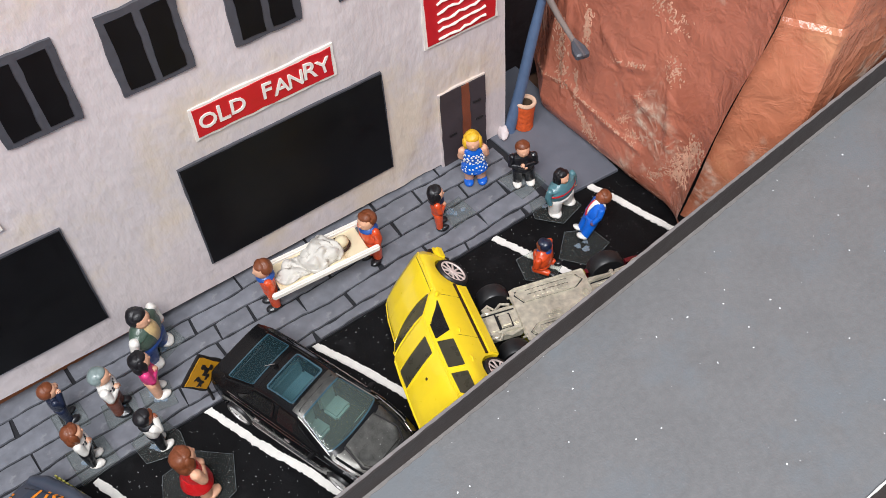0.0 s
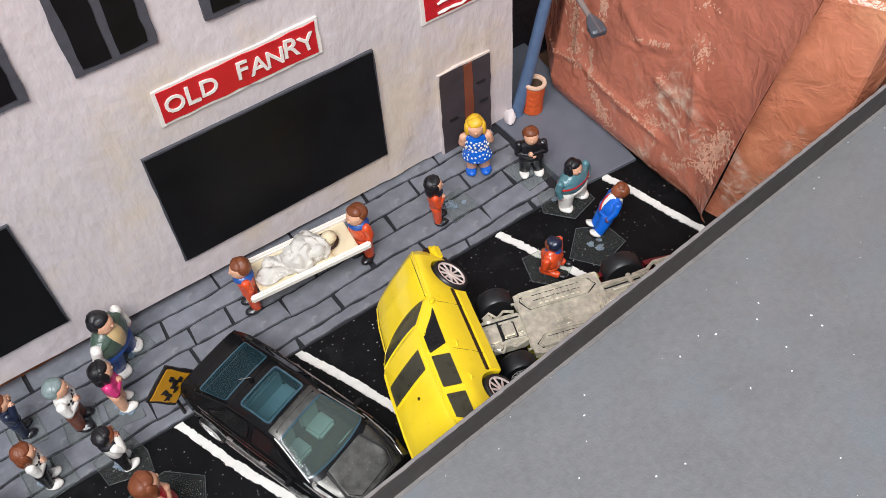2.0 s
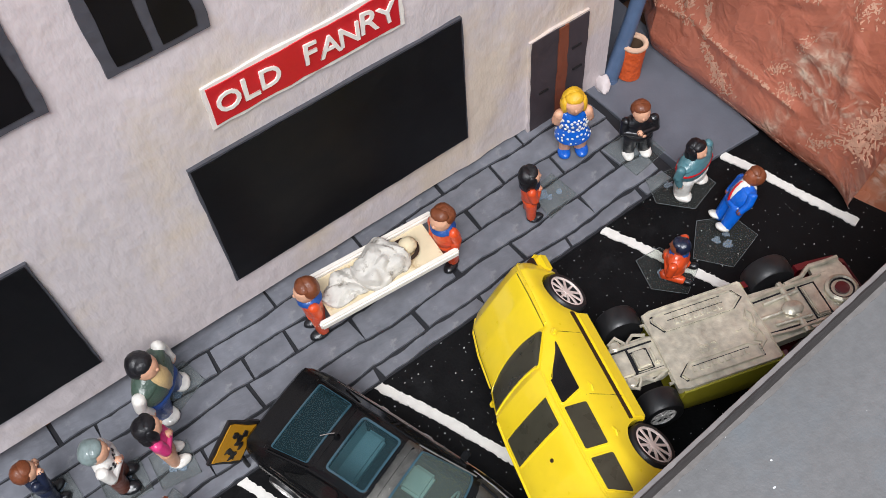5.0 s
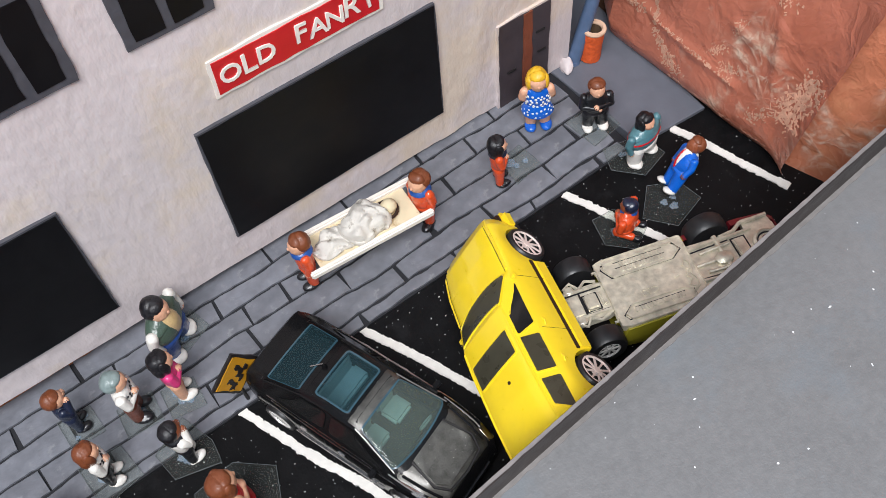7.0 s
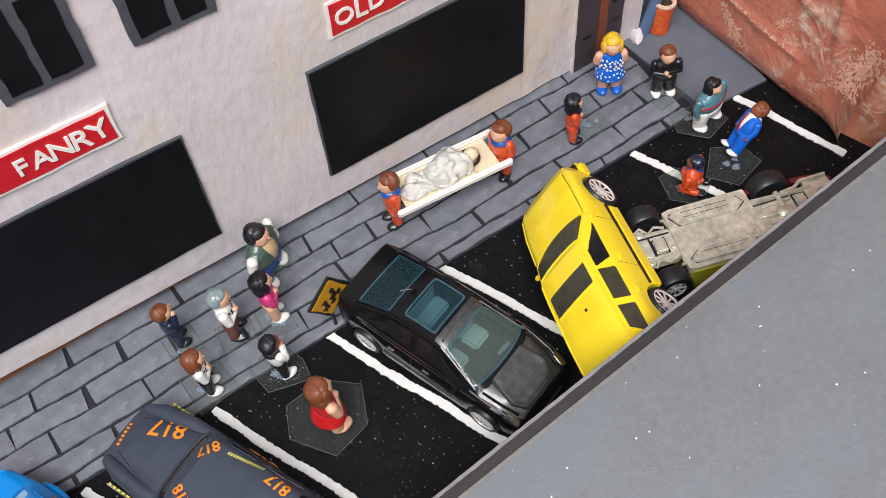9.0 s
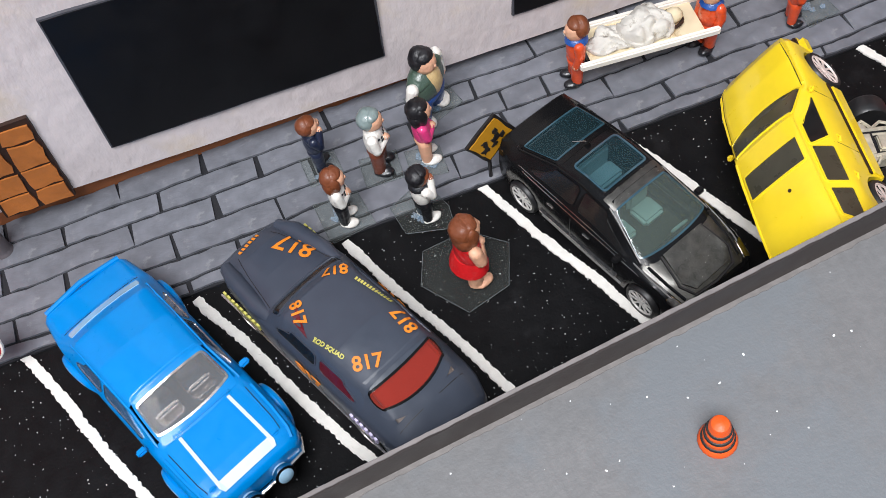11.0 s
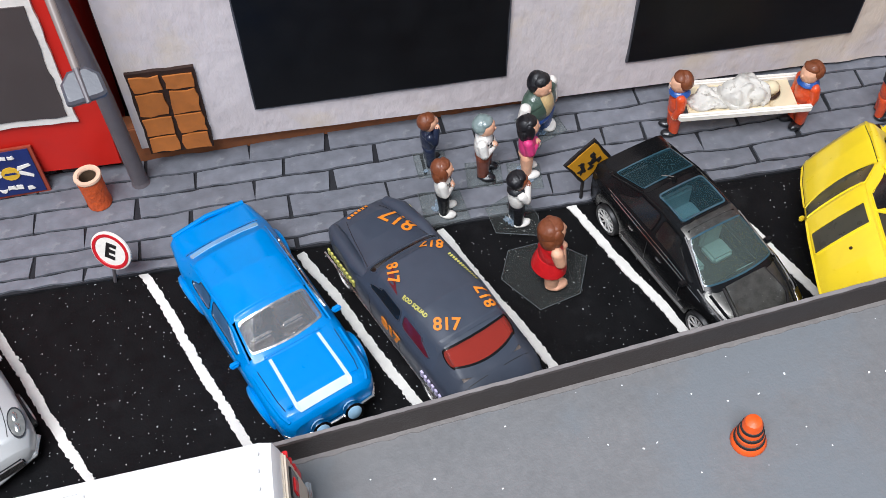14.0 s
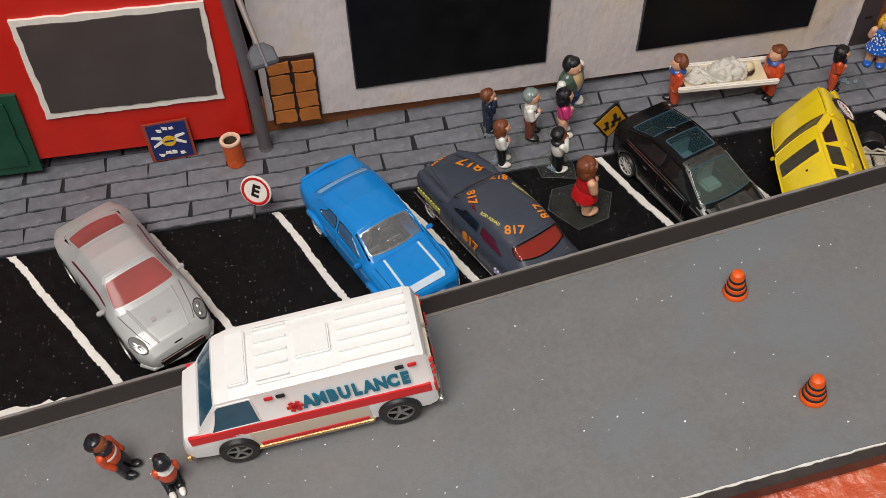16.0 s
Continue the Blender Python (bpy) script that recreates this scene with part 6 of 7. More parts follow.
for sd in (-1, 1):
    for o in ([(sd * 0.0046, 0.0150), (sd * 0.0046, 0.0272)], [(sd * 0.0060, 0.0158), (sd * 0.0072, 0.0190), (sd * 0.0050, 0.0218)], [(sd * 0.0064, 0.0262), (sd * 0.0080, 0.0236), (sd * 0.0052, 0.0216)]):
        raised("suspension_arm", o, 0.0024, 0.0005, ZINC, fr, False)
    part("hub", lathe([(0.0016, 0.0036), (0.0016, 0.0022), (0.0010, 0.0018), (0, 0.0019)], 12, "z", pose(sd * 0.0056, 0.0246, 0)), ZINC, fr)
    raised("groove", [(sd * 0.0040, 0.0150), (sd * 0.0040, 0.0270)], 0.0028, 0.00026, DARK_METAL, fr, False, "dark bead drawing a shadow line of the relief")
    raised("bracket", [(sd * 0.0060, 0.0142), (sd * 0.0092, 0.0146), (sd * 0.0092, 0.0158)], 0.0030, 0.0005, ZINC, fr, False)

# rear end: axle, springs, tank and spare wheel well
rf = part("rear_frame", prism([(-0.0070, -0.0425), (0.0070, -0.0425), (0.0074, -0.0300), (0.0080, -0.0136), (-0.0080, -0.0136), (-0.0074, -0.0300)], 0.0032, 0.0060), ZINC, car, "zinc rear frame")
part("axle", tube([(-0.0080, -0.0236, 0.0030), (0.0080, -0.0236, 0.0030)], 0.0009, 8), ZINC, rf)
part("differential", lathe([(0.0024, 0.0036), (0.0023, 0.0022), (0.0015, 0.0015), (0, 0.0013)], 16, "z", pose(0.0004, -0.0232, 0) @ Matrix.Diagonal((1.0, 1.25, 1, 1))), ZINC, rf)
part("prop_shaft", tube([(0.0004, -0.0140, 0.0028), (0.0004, -0.0210, 0.0028)], 0.0006, 8), ZINC, rf)
part("tank", box(-0.0048, 0.0048, -0.0318, -0.0282, 0.0022, 0.0036, 0.0004), ZINC, rf)
raised("groove", [(-0.0052, -0.0278), (0.0052, -0.0278), (0.0052, -0.0322), (-0.0052, -0.0322)], 0.0030, 0.00026, DARK_METAL, rf, label="dark bead drawing a shadow line of the relief")
for sd in (-1, 1):
    raised("spring", [(sd * 0.0058, -0.0142), (sd * 0.0064, -0.0200), (sd * 0.0062, -0.0300), (sd * 0.0066, -0.0350)], 0.0026, 0.0006, ZINC, rf, False)
    raised("groove", [(sd * 0.0050, -0.0146), (sd * 0.0054, -0.0270)], 0.0031, 0.00026, DARK_METAL, rf, False, "dark bead drawing a shadow line of the relief")
    raised("exhaust", [(sd * 0.0072, -0.0250), (sd * 0.0078, -0.0300), (sd * 0.0098, -0.0330), (sd * 0.0100, -0.0420)], 0.0030, 0.0007, ZINC, rf, False)
    part("damper", tube([(sd * 0.0034, -0.0168, 0.0028), (sd * 0.0040, -0.0268, 0.0026)], 0.0006, 8), ZINC, rf)
    part("corner_plate", prism([(sd * 0.0072, -0.0425), (sd * 0.0108, -0.0420), (sd * 0.0112, -0.0340), (sd * 0.0076, -0.0335)][::sd], 0.0036, 0.0056), ZINC, rf)
part("spare_wheel", lathe([(0.0044, 0.0036), (0.0044, 0.0021), (0.0036, 0.0016), (0.0028, 0.0025), (0.0, 0.0025)], 24, "z", pose(-0.0004, -0.0378, 0)), ZINC, rf)
raised("groove", [(-0.0004 + 0.0031 * math.cos(a), -0.0378 + 0.0031 * math.sin(a)) for a in [i * math.pi / 9 for i in range(18)]], 0.0023, 0.0003, DARK_METAL, rf, label="dark bead drawing a shadow line of the relief")
part("rivet", lathe([(0.0019, 0.0027), (0.0019, 0.0018), (0.0008, 0.0016), (0, 0.0017)], 14, "z", pose(-0.0004, -0.0378, 0)), FIRE_RED, rf, "small red rivet")
four_wheels(car, P, 0.0160, 0.0060, 0.0060, RIM_SILVER, 8, 0.6, 0.0070)

# ---- ambulance on the ramp ----
A = Body([(-0.0415, 0.0138, 0.0070, 0.0190, 0.0122, 0.0310, 0.0318), (-0.0405, 0.0143, 0.0058, 0.0192, 0.0130, 0.0330, 0.0340), (-0.0380, 0.0146, 0.0052, 0.0192, 0.0132, 0.0338, 0.0348), (0.0200, 0.0146, 0.0052, 0.0190, 0.0132, 0.0334, 0.0344), (0.0255, 0.0145, 0.0052, 0.0188, 0.0126, 0.0322, 0.0330),
          (0.0350, 0.0143, 0.0052, 0.0182, 0.0134, 0.0200, 0.0206), (0.0405, 0.0138, 0.0056, 0.0168, 0.0126, 0.0176, 0.0180), (0.0425, 0.0128, 0.0064, 0.0120, 0.0112, 0.0130, 0.0132)], (-0.0282, 0.0258), 0.0058)
AX, AY = -0.1324, -0.1555
slope = math.atan(SLOPE)
amb = thing("toy_ambulance", Matrix.Translation((AX, AY, ramp_z(AX) + 0.0002)) @ Matrix.Rotation(-slope, 4, "Y") @ Matrix.Rotation(radians(90), 4, "Z") @ Matrix.Diagonal((1, 0.975, 1, 1)), "white die-cast ambulance van with red stripe and teal lettering", "toy van")
part("body", A.shell(), AMB_WHITE, amb)
four_wheels(amb, A, 0.0158, 0.0066, 0.0054, RIM_GREY, 5, 0.64, 0.0072)
underside(amb, -0.041, 0.040, 0.0125, 0.0030, 0.0062, GOLD)
window(amb, A, "windscreen", "blue tinted windscreen", GLASS_BLUE, AMB_WHITE, 0.0262, 0.0338, 5.2, 10.8, 14, wide=0.0006, corner=0.0010)
for s in (-1, 1):
    v0, v1 = (4.2, 4.75) if s > 0 else (11.25, 11.8)
    window(amb, A, "side_window", "blue tinted cab window", GLASS_BLUE, AMB_WHITE, 0.0150, 0.0292, 4.02 if s > 0 else 11.12, 4.88 if s > 0 else 11.98, 4, wide=0.0005, corner=0.0005, slant1=(0.0014, -0.0024) if s > 0 else (-0.0024, 0.0014))
    va, vb = (2.5, 3.6) if s > 0 else (12.4, 13.5)
    bm = box(min(s * 0.0130, s * 0.01495), max(s * 0.0130, s * 0.01495), -0.0402, 0.0388, 0.0148, 0.0187, 0.0001)
    for v in bm.verts:
        if abs(v.co.x) > 0.0142:
            v.co.x -= s * (0.0002 * (v.co.z > 0.0168) + 0.0005 * (v.co.y > 0.03))
    part("stripe", bm, AMB_RED, amb, "red stripe along the side")
    va, vb = (1.0, 2.42) if s > 0 else (13.58, 15.0)
    part("lower_side", A.patch(-0.0190, 0.0200, va, vb, 0.0002, 3), AMB_CREAM, amb, "cream lower side")
    part("sill", box(min(s * 0.0135, s * 0.0152), max(s * 0.0135, s * 0.0152), -0.0195, 0.0205, 0.0044, 0.0062, 0.0004), GOLD, amb, "pale gold sill")
    part("stripe", box(min(s * 0.0146, s * 0.0149), max(s * 0.0146, s * 0.0149), -0.0180, 0.0180, 0.0064, 0.0082), AMB_RED, amb, "thin red stripe", smooth=False)
    # side lettering follows the lean of the upper side
    p0, p1 = A.point(0, 4.0 if s > 0 else 12.0), A.point(0, 5.0 if s > 0 else 11.0)
    lean = math.atan2(abs(p0.x - p1.x), p1.z - p0.z)
    base = Matrix.Translation((s * 0.0141, 0, 0.0190)) @ Matrix.Rotation(radians(90 * s), 4, "Z") @ Matrix.Rotation(-lean, 4, "X") @ STAND
    k = 9
    for i, chh in enumerate("AMBULANCE"):
        bm = text_mesh(chh, 0.0068, 0.00012, 0.00040)
        bm.transform(Matrix.Diagonal((0.74, 1.24, 1, 1)))
        bm.transform(base @ Matrix.Translation((s * 0.0 + (0.0018 + 0.0039 * i if s < 0 else 0.0039 * (i - 4)), 0.0054, 0.0004)))
        part("letter", bm, AMB_TEAL, amb, smooth=False)
    star = bmesh.new()
    for a in range(3):
        own = box(-0.0027, 0.0027, -0.0007, 0.0007, 0, 0.0003)
        merge(star, own, Matrix.Rotation(radians(60 * a), 4, "Z"))
    star.transform(base @ Matrix.Translation((-0.0026 if s < 0 else -0.0205, 0.0044, 0.0002)))
    part("emblem", star, AMB_RED, amb, "red six-armed star", smooth=False)
    for xx, material in ((-0.0092, AMB_RED), (-0.0054, DARK_METAL), (0.0322, DARK_METAL), (0.0362, AMB_RED)):
        cx = xx if s < 0 else -xx
        own = box(cx - 0.0014, cx + 0.0014, 0.0108, 0.0124, 0.0, 0.0006, 0.0002)
        own.transform(base)
        part("marker_lamp", own, material, amb)
for y0, y1, xs in ((0.0010, 0.0116, (-0.0092, -0.0046, 0.0, 0.0046, 0.0092)), (-0.0380, -0.0150, (-0.0100, -0.0060, -0.0020, 0.0020, 0.0060, 0.0100))):
    for x in xs:
        own = bmesh.new()
        box(x - 0.0004, x + 0.0004, y0, y1, -0.0001, 0.0018, 0.0001, bm=own)
        part("roof_rib", A.drape(own, Matrix(), 0.0001), AMB_WHITE, amb)
for x in (-0.0105, 0.0105):
    own = box(x - 0.0003, x + 0.0003, -0.0155, 0.0115, -0.0001, 0.0010)
    part("roof_rib", A.drape(own, Matrix(), 0.0001), AMB_WHITE, amb)
part("roof_hatch", box(-0.0052, 0.0052, -0.0128, -0.0012, 0.0338, 0.0361, 0.0005), AMB_WHITE, amb)
part("roof_panel", box(-0.0096, 0.0096, 0.0142, 0.0206, 0.0330, 0.0357, 0.0004), AMB_WHITE, amb)
for s in (-1, 1):
    d = part("rear_door", box(min(s * 0.0006, s * 0.0120), max(s * 0.0006, s * 0.0120), -0.0425, -0.0408, 0.0090, 0.0295, 0.0005), AMB_CREAM, amb)
    part("pane", box(min(s * 0.0025, s * 0.0100), max(s * 0.0025, s * 0.0100), -0.0430, -0.0420, 0.0200, 0.0270, 0.0004), GLASS_DARK, d)
    part("emblem", box(min(s * 0.0045, s * 0.0080), max(s * 0.0045, s * 0.0080), -0.0433, -0.0428, 0.0215, 0.0250, 0.0002), AMB_RED, d, "red emblem")
    for z in (0.0205, 0.0240, 0.0275):
        part("hinge", box(min(s * 0.0112, s * 0.0128), max(s * 0.0112, s * 0.0128), -0.0428, -0.0415, z, z + 0.0010, 0.0002), AMB_RED, d)
part("stripe", box(-0.0142, 0.0142, -0.0421, -0.0412, 0.0128, 0.0178, 0.0002), AMB_RED, amb, "red band across the back")
part("bumper", box(-0.0142, 0.0142, -0.0430, -0.0412, 0.0052, 0.0076, 0.0005), CHROME, amb, "thin bright rear bumper")
part("bumper", box(-0.0140, 0.0140, 0.0412, 0.0436, 0.0050, 0.0078, 0.0006), GOLD, amb, "pale gold front bumper")

# ---- painted clay figurines: each one plain shape ----
CLAY_NAMES = list(CLAY)


def figurine(label, x, y, z, face, tall, hair, skin, top, legs, shoes, arms=None, long_hair=False, skirt=False, wide=1.0, lean=0.0, collar=None, pose_kind="stand", dots=None, front=None, band=None, lean_x=0.0):
    """A stubby clay figure; face: the way it looks, in degrees from +y turning left; arms: "front", "down", "behind" or "up"."""
    bm = bmesh.new()
    k = CLAY_NAMES.index
    hgt = tall
    hr = hgt * 0.116
    hip = hgt * (0.34 if pose_kind != "kneel" else 0.16)
    sh = hip + hgt * 0.335
    w = hgt * 0.118 * wide
    deep = hgt * 0.100 * (0.5 + 0.5 * wide)
    mid = (hip + sh) / 2
    for s in (-1, 1):
        if pose_kind == "kneel":
            limb(bm, (s * w * 0.6, -hgt * 0.12, hgt * 0.06), (s * w * 0.6, hgt * 0.10, hgt * 0.07), hgt * 0.06, hgt * 0.07, k(legs))
            ball(bm, (s * w * 0.6, -hgt * 0.20, hgt * 0.05), (hgt * 0.05, hgt * 0.08, hgt * 0.05), k(shoes))
        else:
            limb(bm, (s * w * 0.60, 0, hgt * 0.07), (s * w * 0.52, 0, hip), hgt * 0.060 * (0.4 + 0.6 * wide), hgt * 0.078 * (0.4 + 0.6 * wide), k(legs))
            ball(bm, (s * w * 0.68, hgt * 0.045, hgt * 0.046), (hgt * 0.064 * (0.5 + 0.5 * wide), hgt * 0.110, hgt * 0.047), k(shoes))
    body = (w * 1.10, deep * 1.05, (sh - hip) * 0.68)
    ball(bm, (0, 0, mid), body, k(top), u=18, v=14)
    ball(bm, (0, -hgt * 0.005, sh - hgt * 0.055), (w * 1.16, deep * 0.88, hgt * 0.080), k(top))
    ball(bm, (0, 0, hip + hgt * 0.02), (w * 1.02, deep, hgt * 0.075), k(legs if not skirt else top))
    hem = [(w * 1.00, hip + hgt * 0.10), (w * 1.22, hip + hgt * 0.04), (w * 1.38, hip - hgt * 0.03), (w * 1.40, hip - hgt * 0.055), (w * 1.1, hip - hgt * 0.045)]
    if skirt:
        own = lathe(hem, 20)
        for v in own.verts:
            v.co.y *= 0.86
        for fc in own.faces:
            fc.material_index = k(top)
        merge(bm, own)
    sleeve = arms[1] if arms else top
    kind = arms[0] if arms else "down"
    for s in (-1, 1):
        a = (s * w * 1.04, 0, sh - hgt * 0.045)
        if kind == "front":
            b, c = (s * w * 1.18, hgt * 0.030, sh - hgt * 0.185), (s * -w * 0.10, deep * 1.08, sh - hgt * (0.155 + 0.02 * s))
        elif kind == "up":
            b, c = (s * w * 1.20, hgt * 0.06, sh - hgt * 0.13), (s * w * 0.50, deep * 1.15, sh + hgt * 0.06)
        elif kind == "behind":
            b, c = (s * w * 1.22, -hgt * 0.02, sh - hgt * 0.17), (s * w * 0.70, -deep * 0.95, hip + hgt * 0.06)
        else:
            b, c = (s * w * 1.20, -hgt * 0.01, sh - hgt * 0.16), (s * w * 1.12, hgt * 0.03, hip + hgt * 0.03)
        limb(bm, a, b, hgt * 0.062, hgt * 0.054, k(sleeve))
        limb(bm, b, c, hgt * 0.054, hgt * 0.044, k(sleeve))
        ball(bm, c, hgt * 0.046, k(skin), u=8, v=6)
    if collar:
        own = lathe([(hr * 0.5, sh + hgt * 0.05), (hr * 0.90, sh + hgt * 0.025), (hr * 1.10, sh - hgt * 0.03), (hr * 0.8, sh - hgt * 0.06)], 14)
        for fc in own.faces:
            fc.material_index = k(collar)
        merge(bm, own)
    if front:
        ball(bm, (0, deep * 0.42, mid + hgt * 0.04), (w * 0.50, deep * 0.76, (sh - hip) * 0.60), k(front[0]))
        if len(front) > 1:
            ball(bm, (0, deep * 0.90, mid + hgt * 0.03), (w * 0.13, deep * 0.34, (sh - hip) * 0.52), k(front[1]))
    if band:
        own = lathe([(w * 1.08, mid + hgt * 0.050), (w * 1.14, mid + hgt * 0.035), (w * 1.12, mid + hgt * 0.015)], 16, cap=False)
        for v in own.verts:
            v.co.y *= deep * 1.05 / (w * 1.10)
        for fc in own.faces:
            fc.material_index = k(band)
        merge(bm, own)
    hz = sh + hr * 0.98
    ball(bm, (0, hr * 0.14, hz), (hr * 0.92, hr * 0.98, hr * 1.12), k(skin))
    ball(bm, (0, hr * 1.06, hz - hr * 0.05), (hr * 0.17, hr * 0.16, hr * 0.20), k(skin), u=8, v=6)
    ball(bm, (0, -hr * 0.26, hz + hr * 0.24), (hr * 1.06, hr * 0.94, hr * 1.0), k(hair))
    ball(bm, (0, hr * 0.16, hz + hr * 0.76), (hr * 0.86, hr * 0.72, hr * 0.46), k(hair))
    if long_hair:
        ball(bm, (0, -hr * 0.38, hz - hr * 0.45), (hr * 1.20, hr * 0.72, hr * 1.30), k(hair))
        for s in (-1, 1):
            ball(bm, (s * hr * 0.82, hr * 0.10, hz - hr * 0.10), (hr * 0.36, hr * 0.55, hr * 1.0), k(hair), u=10, v=8)
    if dots:
        r3 = random.Random(3)
        rows, across = (8, 15) if skirt else (4, 5)
        for i in range(rows * across):
            q, c = i // across, i % across
            low, high = (hip - hgt * 0.045, sh - hgt * 0.06) if skirt else (hip + hgt * 0.10, sh - hgt * 0.06)
            zz = low + (high - low) * (q + r3.uniform(0.2, 0.8)) / rows
            a = 6.283 * (c + 0.5 * (q % 2) + r3.uniform(-0.2, 0.2)) / across if skirt else 0.6 + 1.94 * (c + r3.uniform(-0.3, 0.3)) / across
            if skirt and zz < hip + hgt * 0.06:
                f = (hip + hgt * 0.10 - zz) / (hgt * 0.20)
                rx = w * (1.03 + 0.44 * f)
                ry = rx * 0.86
            else:
                f = math.sqrt(max(0.05, 1 - ((zz - mid) / body[2]) ** 2))
                rx, ry = body[0] * f, body[1] * f
            ball(bm, (rx * math.cos(a), ry * math.sin(a), zz), (hgt * 0.017, hgt * 0.009, hgt * 0.017), k(dots), Matrix.Rotation(a - math.pi / 2, 4, "Z"), u=8, v=5)
    for v in bm.verts:
        v.co += v.co.normalized() * hgt * (0.022 * noise.noise(v.co * (9 / hgt) + Vector((x * 90, 0, 0))) + 0.010 * noise.noise(v.co * (26 / hgt))) if v.co.length > 0 else Vector()
    ob = part("figurine", bm, [CLAY[c] for c in CLAY_NAMES], None, sharp=60)
    ob.matrix_world = Matrix.Translation((x, y, z)) @ Matrix.Rotation(radians(lean_x), 4, "X") @ Matrix.Rotation(radians(lean), 4, "Y") @ Matrix.Rotation(radians(face), 4, "Z")
    return tagged(ob, label, "figurine", "clay figurines")


FZ = 0.0004
figurine("clay figurine in green and white jacket and blue trousers", -0.0050, -0.0110, FZ, 222, 0.0325, "hair_black", "skin", "green", "denim", "white", ("down", "white"), wide=1.9, front=("tan",), lean_x=4)
figurine("clay figurine with black hair and a pink top on the pavement", -0.0122, -0.0275, FZ, 262, 0.0285, "hair_black", "skin", "pink", "skin", "white", ("front", "pink"), long_hair=True)
figurine("clay figurine in white shirt, grey-green cap and brown trousers", -0.0262, -0.025, FZ, 250, 0.0290, "greyteal", "skin", "white", "brown", "black", ("front", "white"), wide=1.15, dots="black")
figurine("small clay figurine in dark blue with brown hair", -0.0436, -0.0170, FZ, 272, 0.0255, "hair_brown", "skin", "navy", "navy", "black", ("up", "navy"))
figurine("clay figurine in white patterned shirt at the kerb", -0.0424, -0.0388, FZ, 258, 0.0270, "hair_brown", "skin", "white", "black", "white", ("front", "white"), long_hair=True, dots="black")
figurine("clay figurine in a black and white jacket at the kerb", -0.0202, -0.0480, 0.0006, 285, 0.0260, "hair_black", "skin_brown", "white", "black", "white", ("up", "white"), collar="black")
figurine("clay figurine in red dress with long brown hair", -0.0155, -0.0730, 0.0006, 280, 0.0325, "hair_brown", "skin", "red", "skin", "skin", ("front", "skin"), long_hair=True, skirt=True, wide=1.15)
figurine("stretcher bearer figurine in orange suit with blue scarf", 0.0418, -0.0190, FZ, 80, 0.0290, "hair_brown", "skin", "orange", "orange", "black", ("down", "orange"), collar="collar")
figurine("stretcher bearer figurine in orange suit with blue scarf", 0.0846, -0.0240, FZ, 105, 0.0300, "hair_brown", "skin", "orange", "orange", "black", ("down", "orange"), collar="collar")
figurine("small clay figurine in an orange suit with black hair", 0.1142, -0.0265, FZ, 243, 0.0255, "hair_black", "skin", "orange", "orange", "black", ("front", "orange"), collar="navy", long_hair=True)
figurine("clay figurine in a blue dotted dress with blond hair", 0.1402, -0.0155, FZ, 150, 0.0300, "hair_blond", "skin", "blue", "skin", "blue", ("behind", "skin"), long_hair=True, skirt=True, wide=1.15, dots="white")
figurine("clay figurine in a black jacket with white trousers and shoes", 0.1552, -0.0290, FZ, 152, 0.0255, "hair_brown", "skin", "black", "black", "white", ("front", "black"), wide=1.4)
figurine("clay figurine in teal coat with black hair", 0.1585, -0.0495, 0.0006, 190, 0.0240, "hair_black", "skin", "teal", "white", "white", ("down", "teal"), long_hair=True, wide=2.25, band="red")
figurine("clay figurine in glossy blue suit leaning back", 0.1562, -0.0655, 0.0006, 58, 0.0232, "hair_brown", "skin_brown", "blue", "blue", "white", ("down", "blue"), collar="white", lean=34, wide=1.6, front=("white", "red"))
figurine("kneeling clay figurine in orange suit with blue scarf", 0.1345, -0.0690, 0.0006, 30, 0.0225, "navy", "skin_brown", "orange", "orange", "black", ("front", "orange"), collar="collar", pose_kind="kneel", wide=1.85)
RZ = ramp_z(-0.196)
figurine("rescuer figurine in orange and black suit on the ramp", -0.1955, -0.1640, RZ, 250, 0.0260, "black", "skin_brown", "orange", "black", "black", ("down", "orange"), collar="black", lean=-14, band="white")
figurine("crouching rescuer figurine in an orange suit on the ramp", -0.1815, -0.1725, ramp_z(-0.1815), 20, 0.0235, "black", "skin", "orange", "black", "white", ("front", "orange"), collar="white", pose_kind="kneel")


# ---- stretcher with a covered dummy ----
ST = Matrix.Translation((0.0632, -0.0205, 0.0128)) @ Matrix.Rotation(radians(-5.5), 4, "Z")
st = thing("stretcher", ST, "cream card stretcher with raised edges, carried by two figurines", "stretcher")
part("bed", box(-0.0185, 0.0185, -0.0070, 0.0070, 0.0, 0.0008, 0.0003), CANVAS, st)
for s in (-1, 1):
    part("side_rail", box(-0.0225, 0.0225, s * 0.0076 - 0.0010, s * 0.0076 + 0.0010, -0.0002, 0.0024, 0.0005), SIGN_WHITE, st)
bm = bmesh.new()
ball(bm, (0.0010, 0, 0.0016), (0.0088, 0.0062, 0.0058), u=60, v=36)
ball(bm, (-0.0100, -0.0004, 0.0006), (0.0080, 0.0048, 0.0018), u=40, v=20)
for v in bm.verts:
    p = v.co * 1000
    fold = 1.3 * abs(noise.noise((p.x * 0.20 + p.y * 0.16 + 4, p.y * 0.30, p.z * 0.2))) + 0.35 * abs(noise.noise(p * 0.5))
    v.co += Vector((0.3 * v.co.x / 0.0125, v.co.y / 0.0056, 1.2)) * (0.0016 * fold) + Vector((0, 0.0010 * math.sin(p.x * 0.5), 0))
    v.co.z = max(v.co.z, 0.0006)
head = bmesh.new()
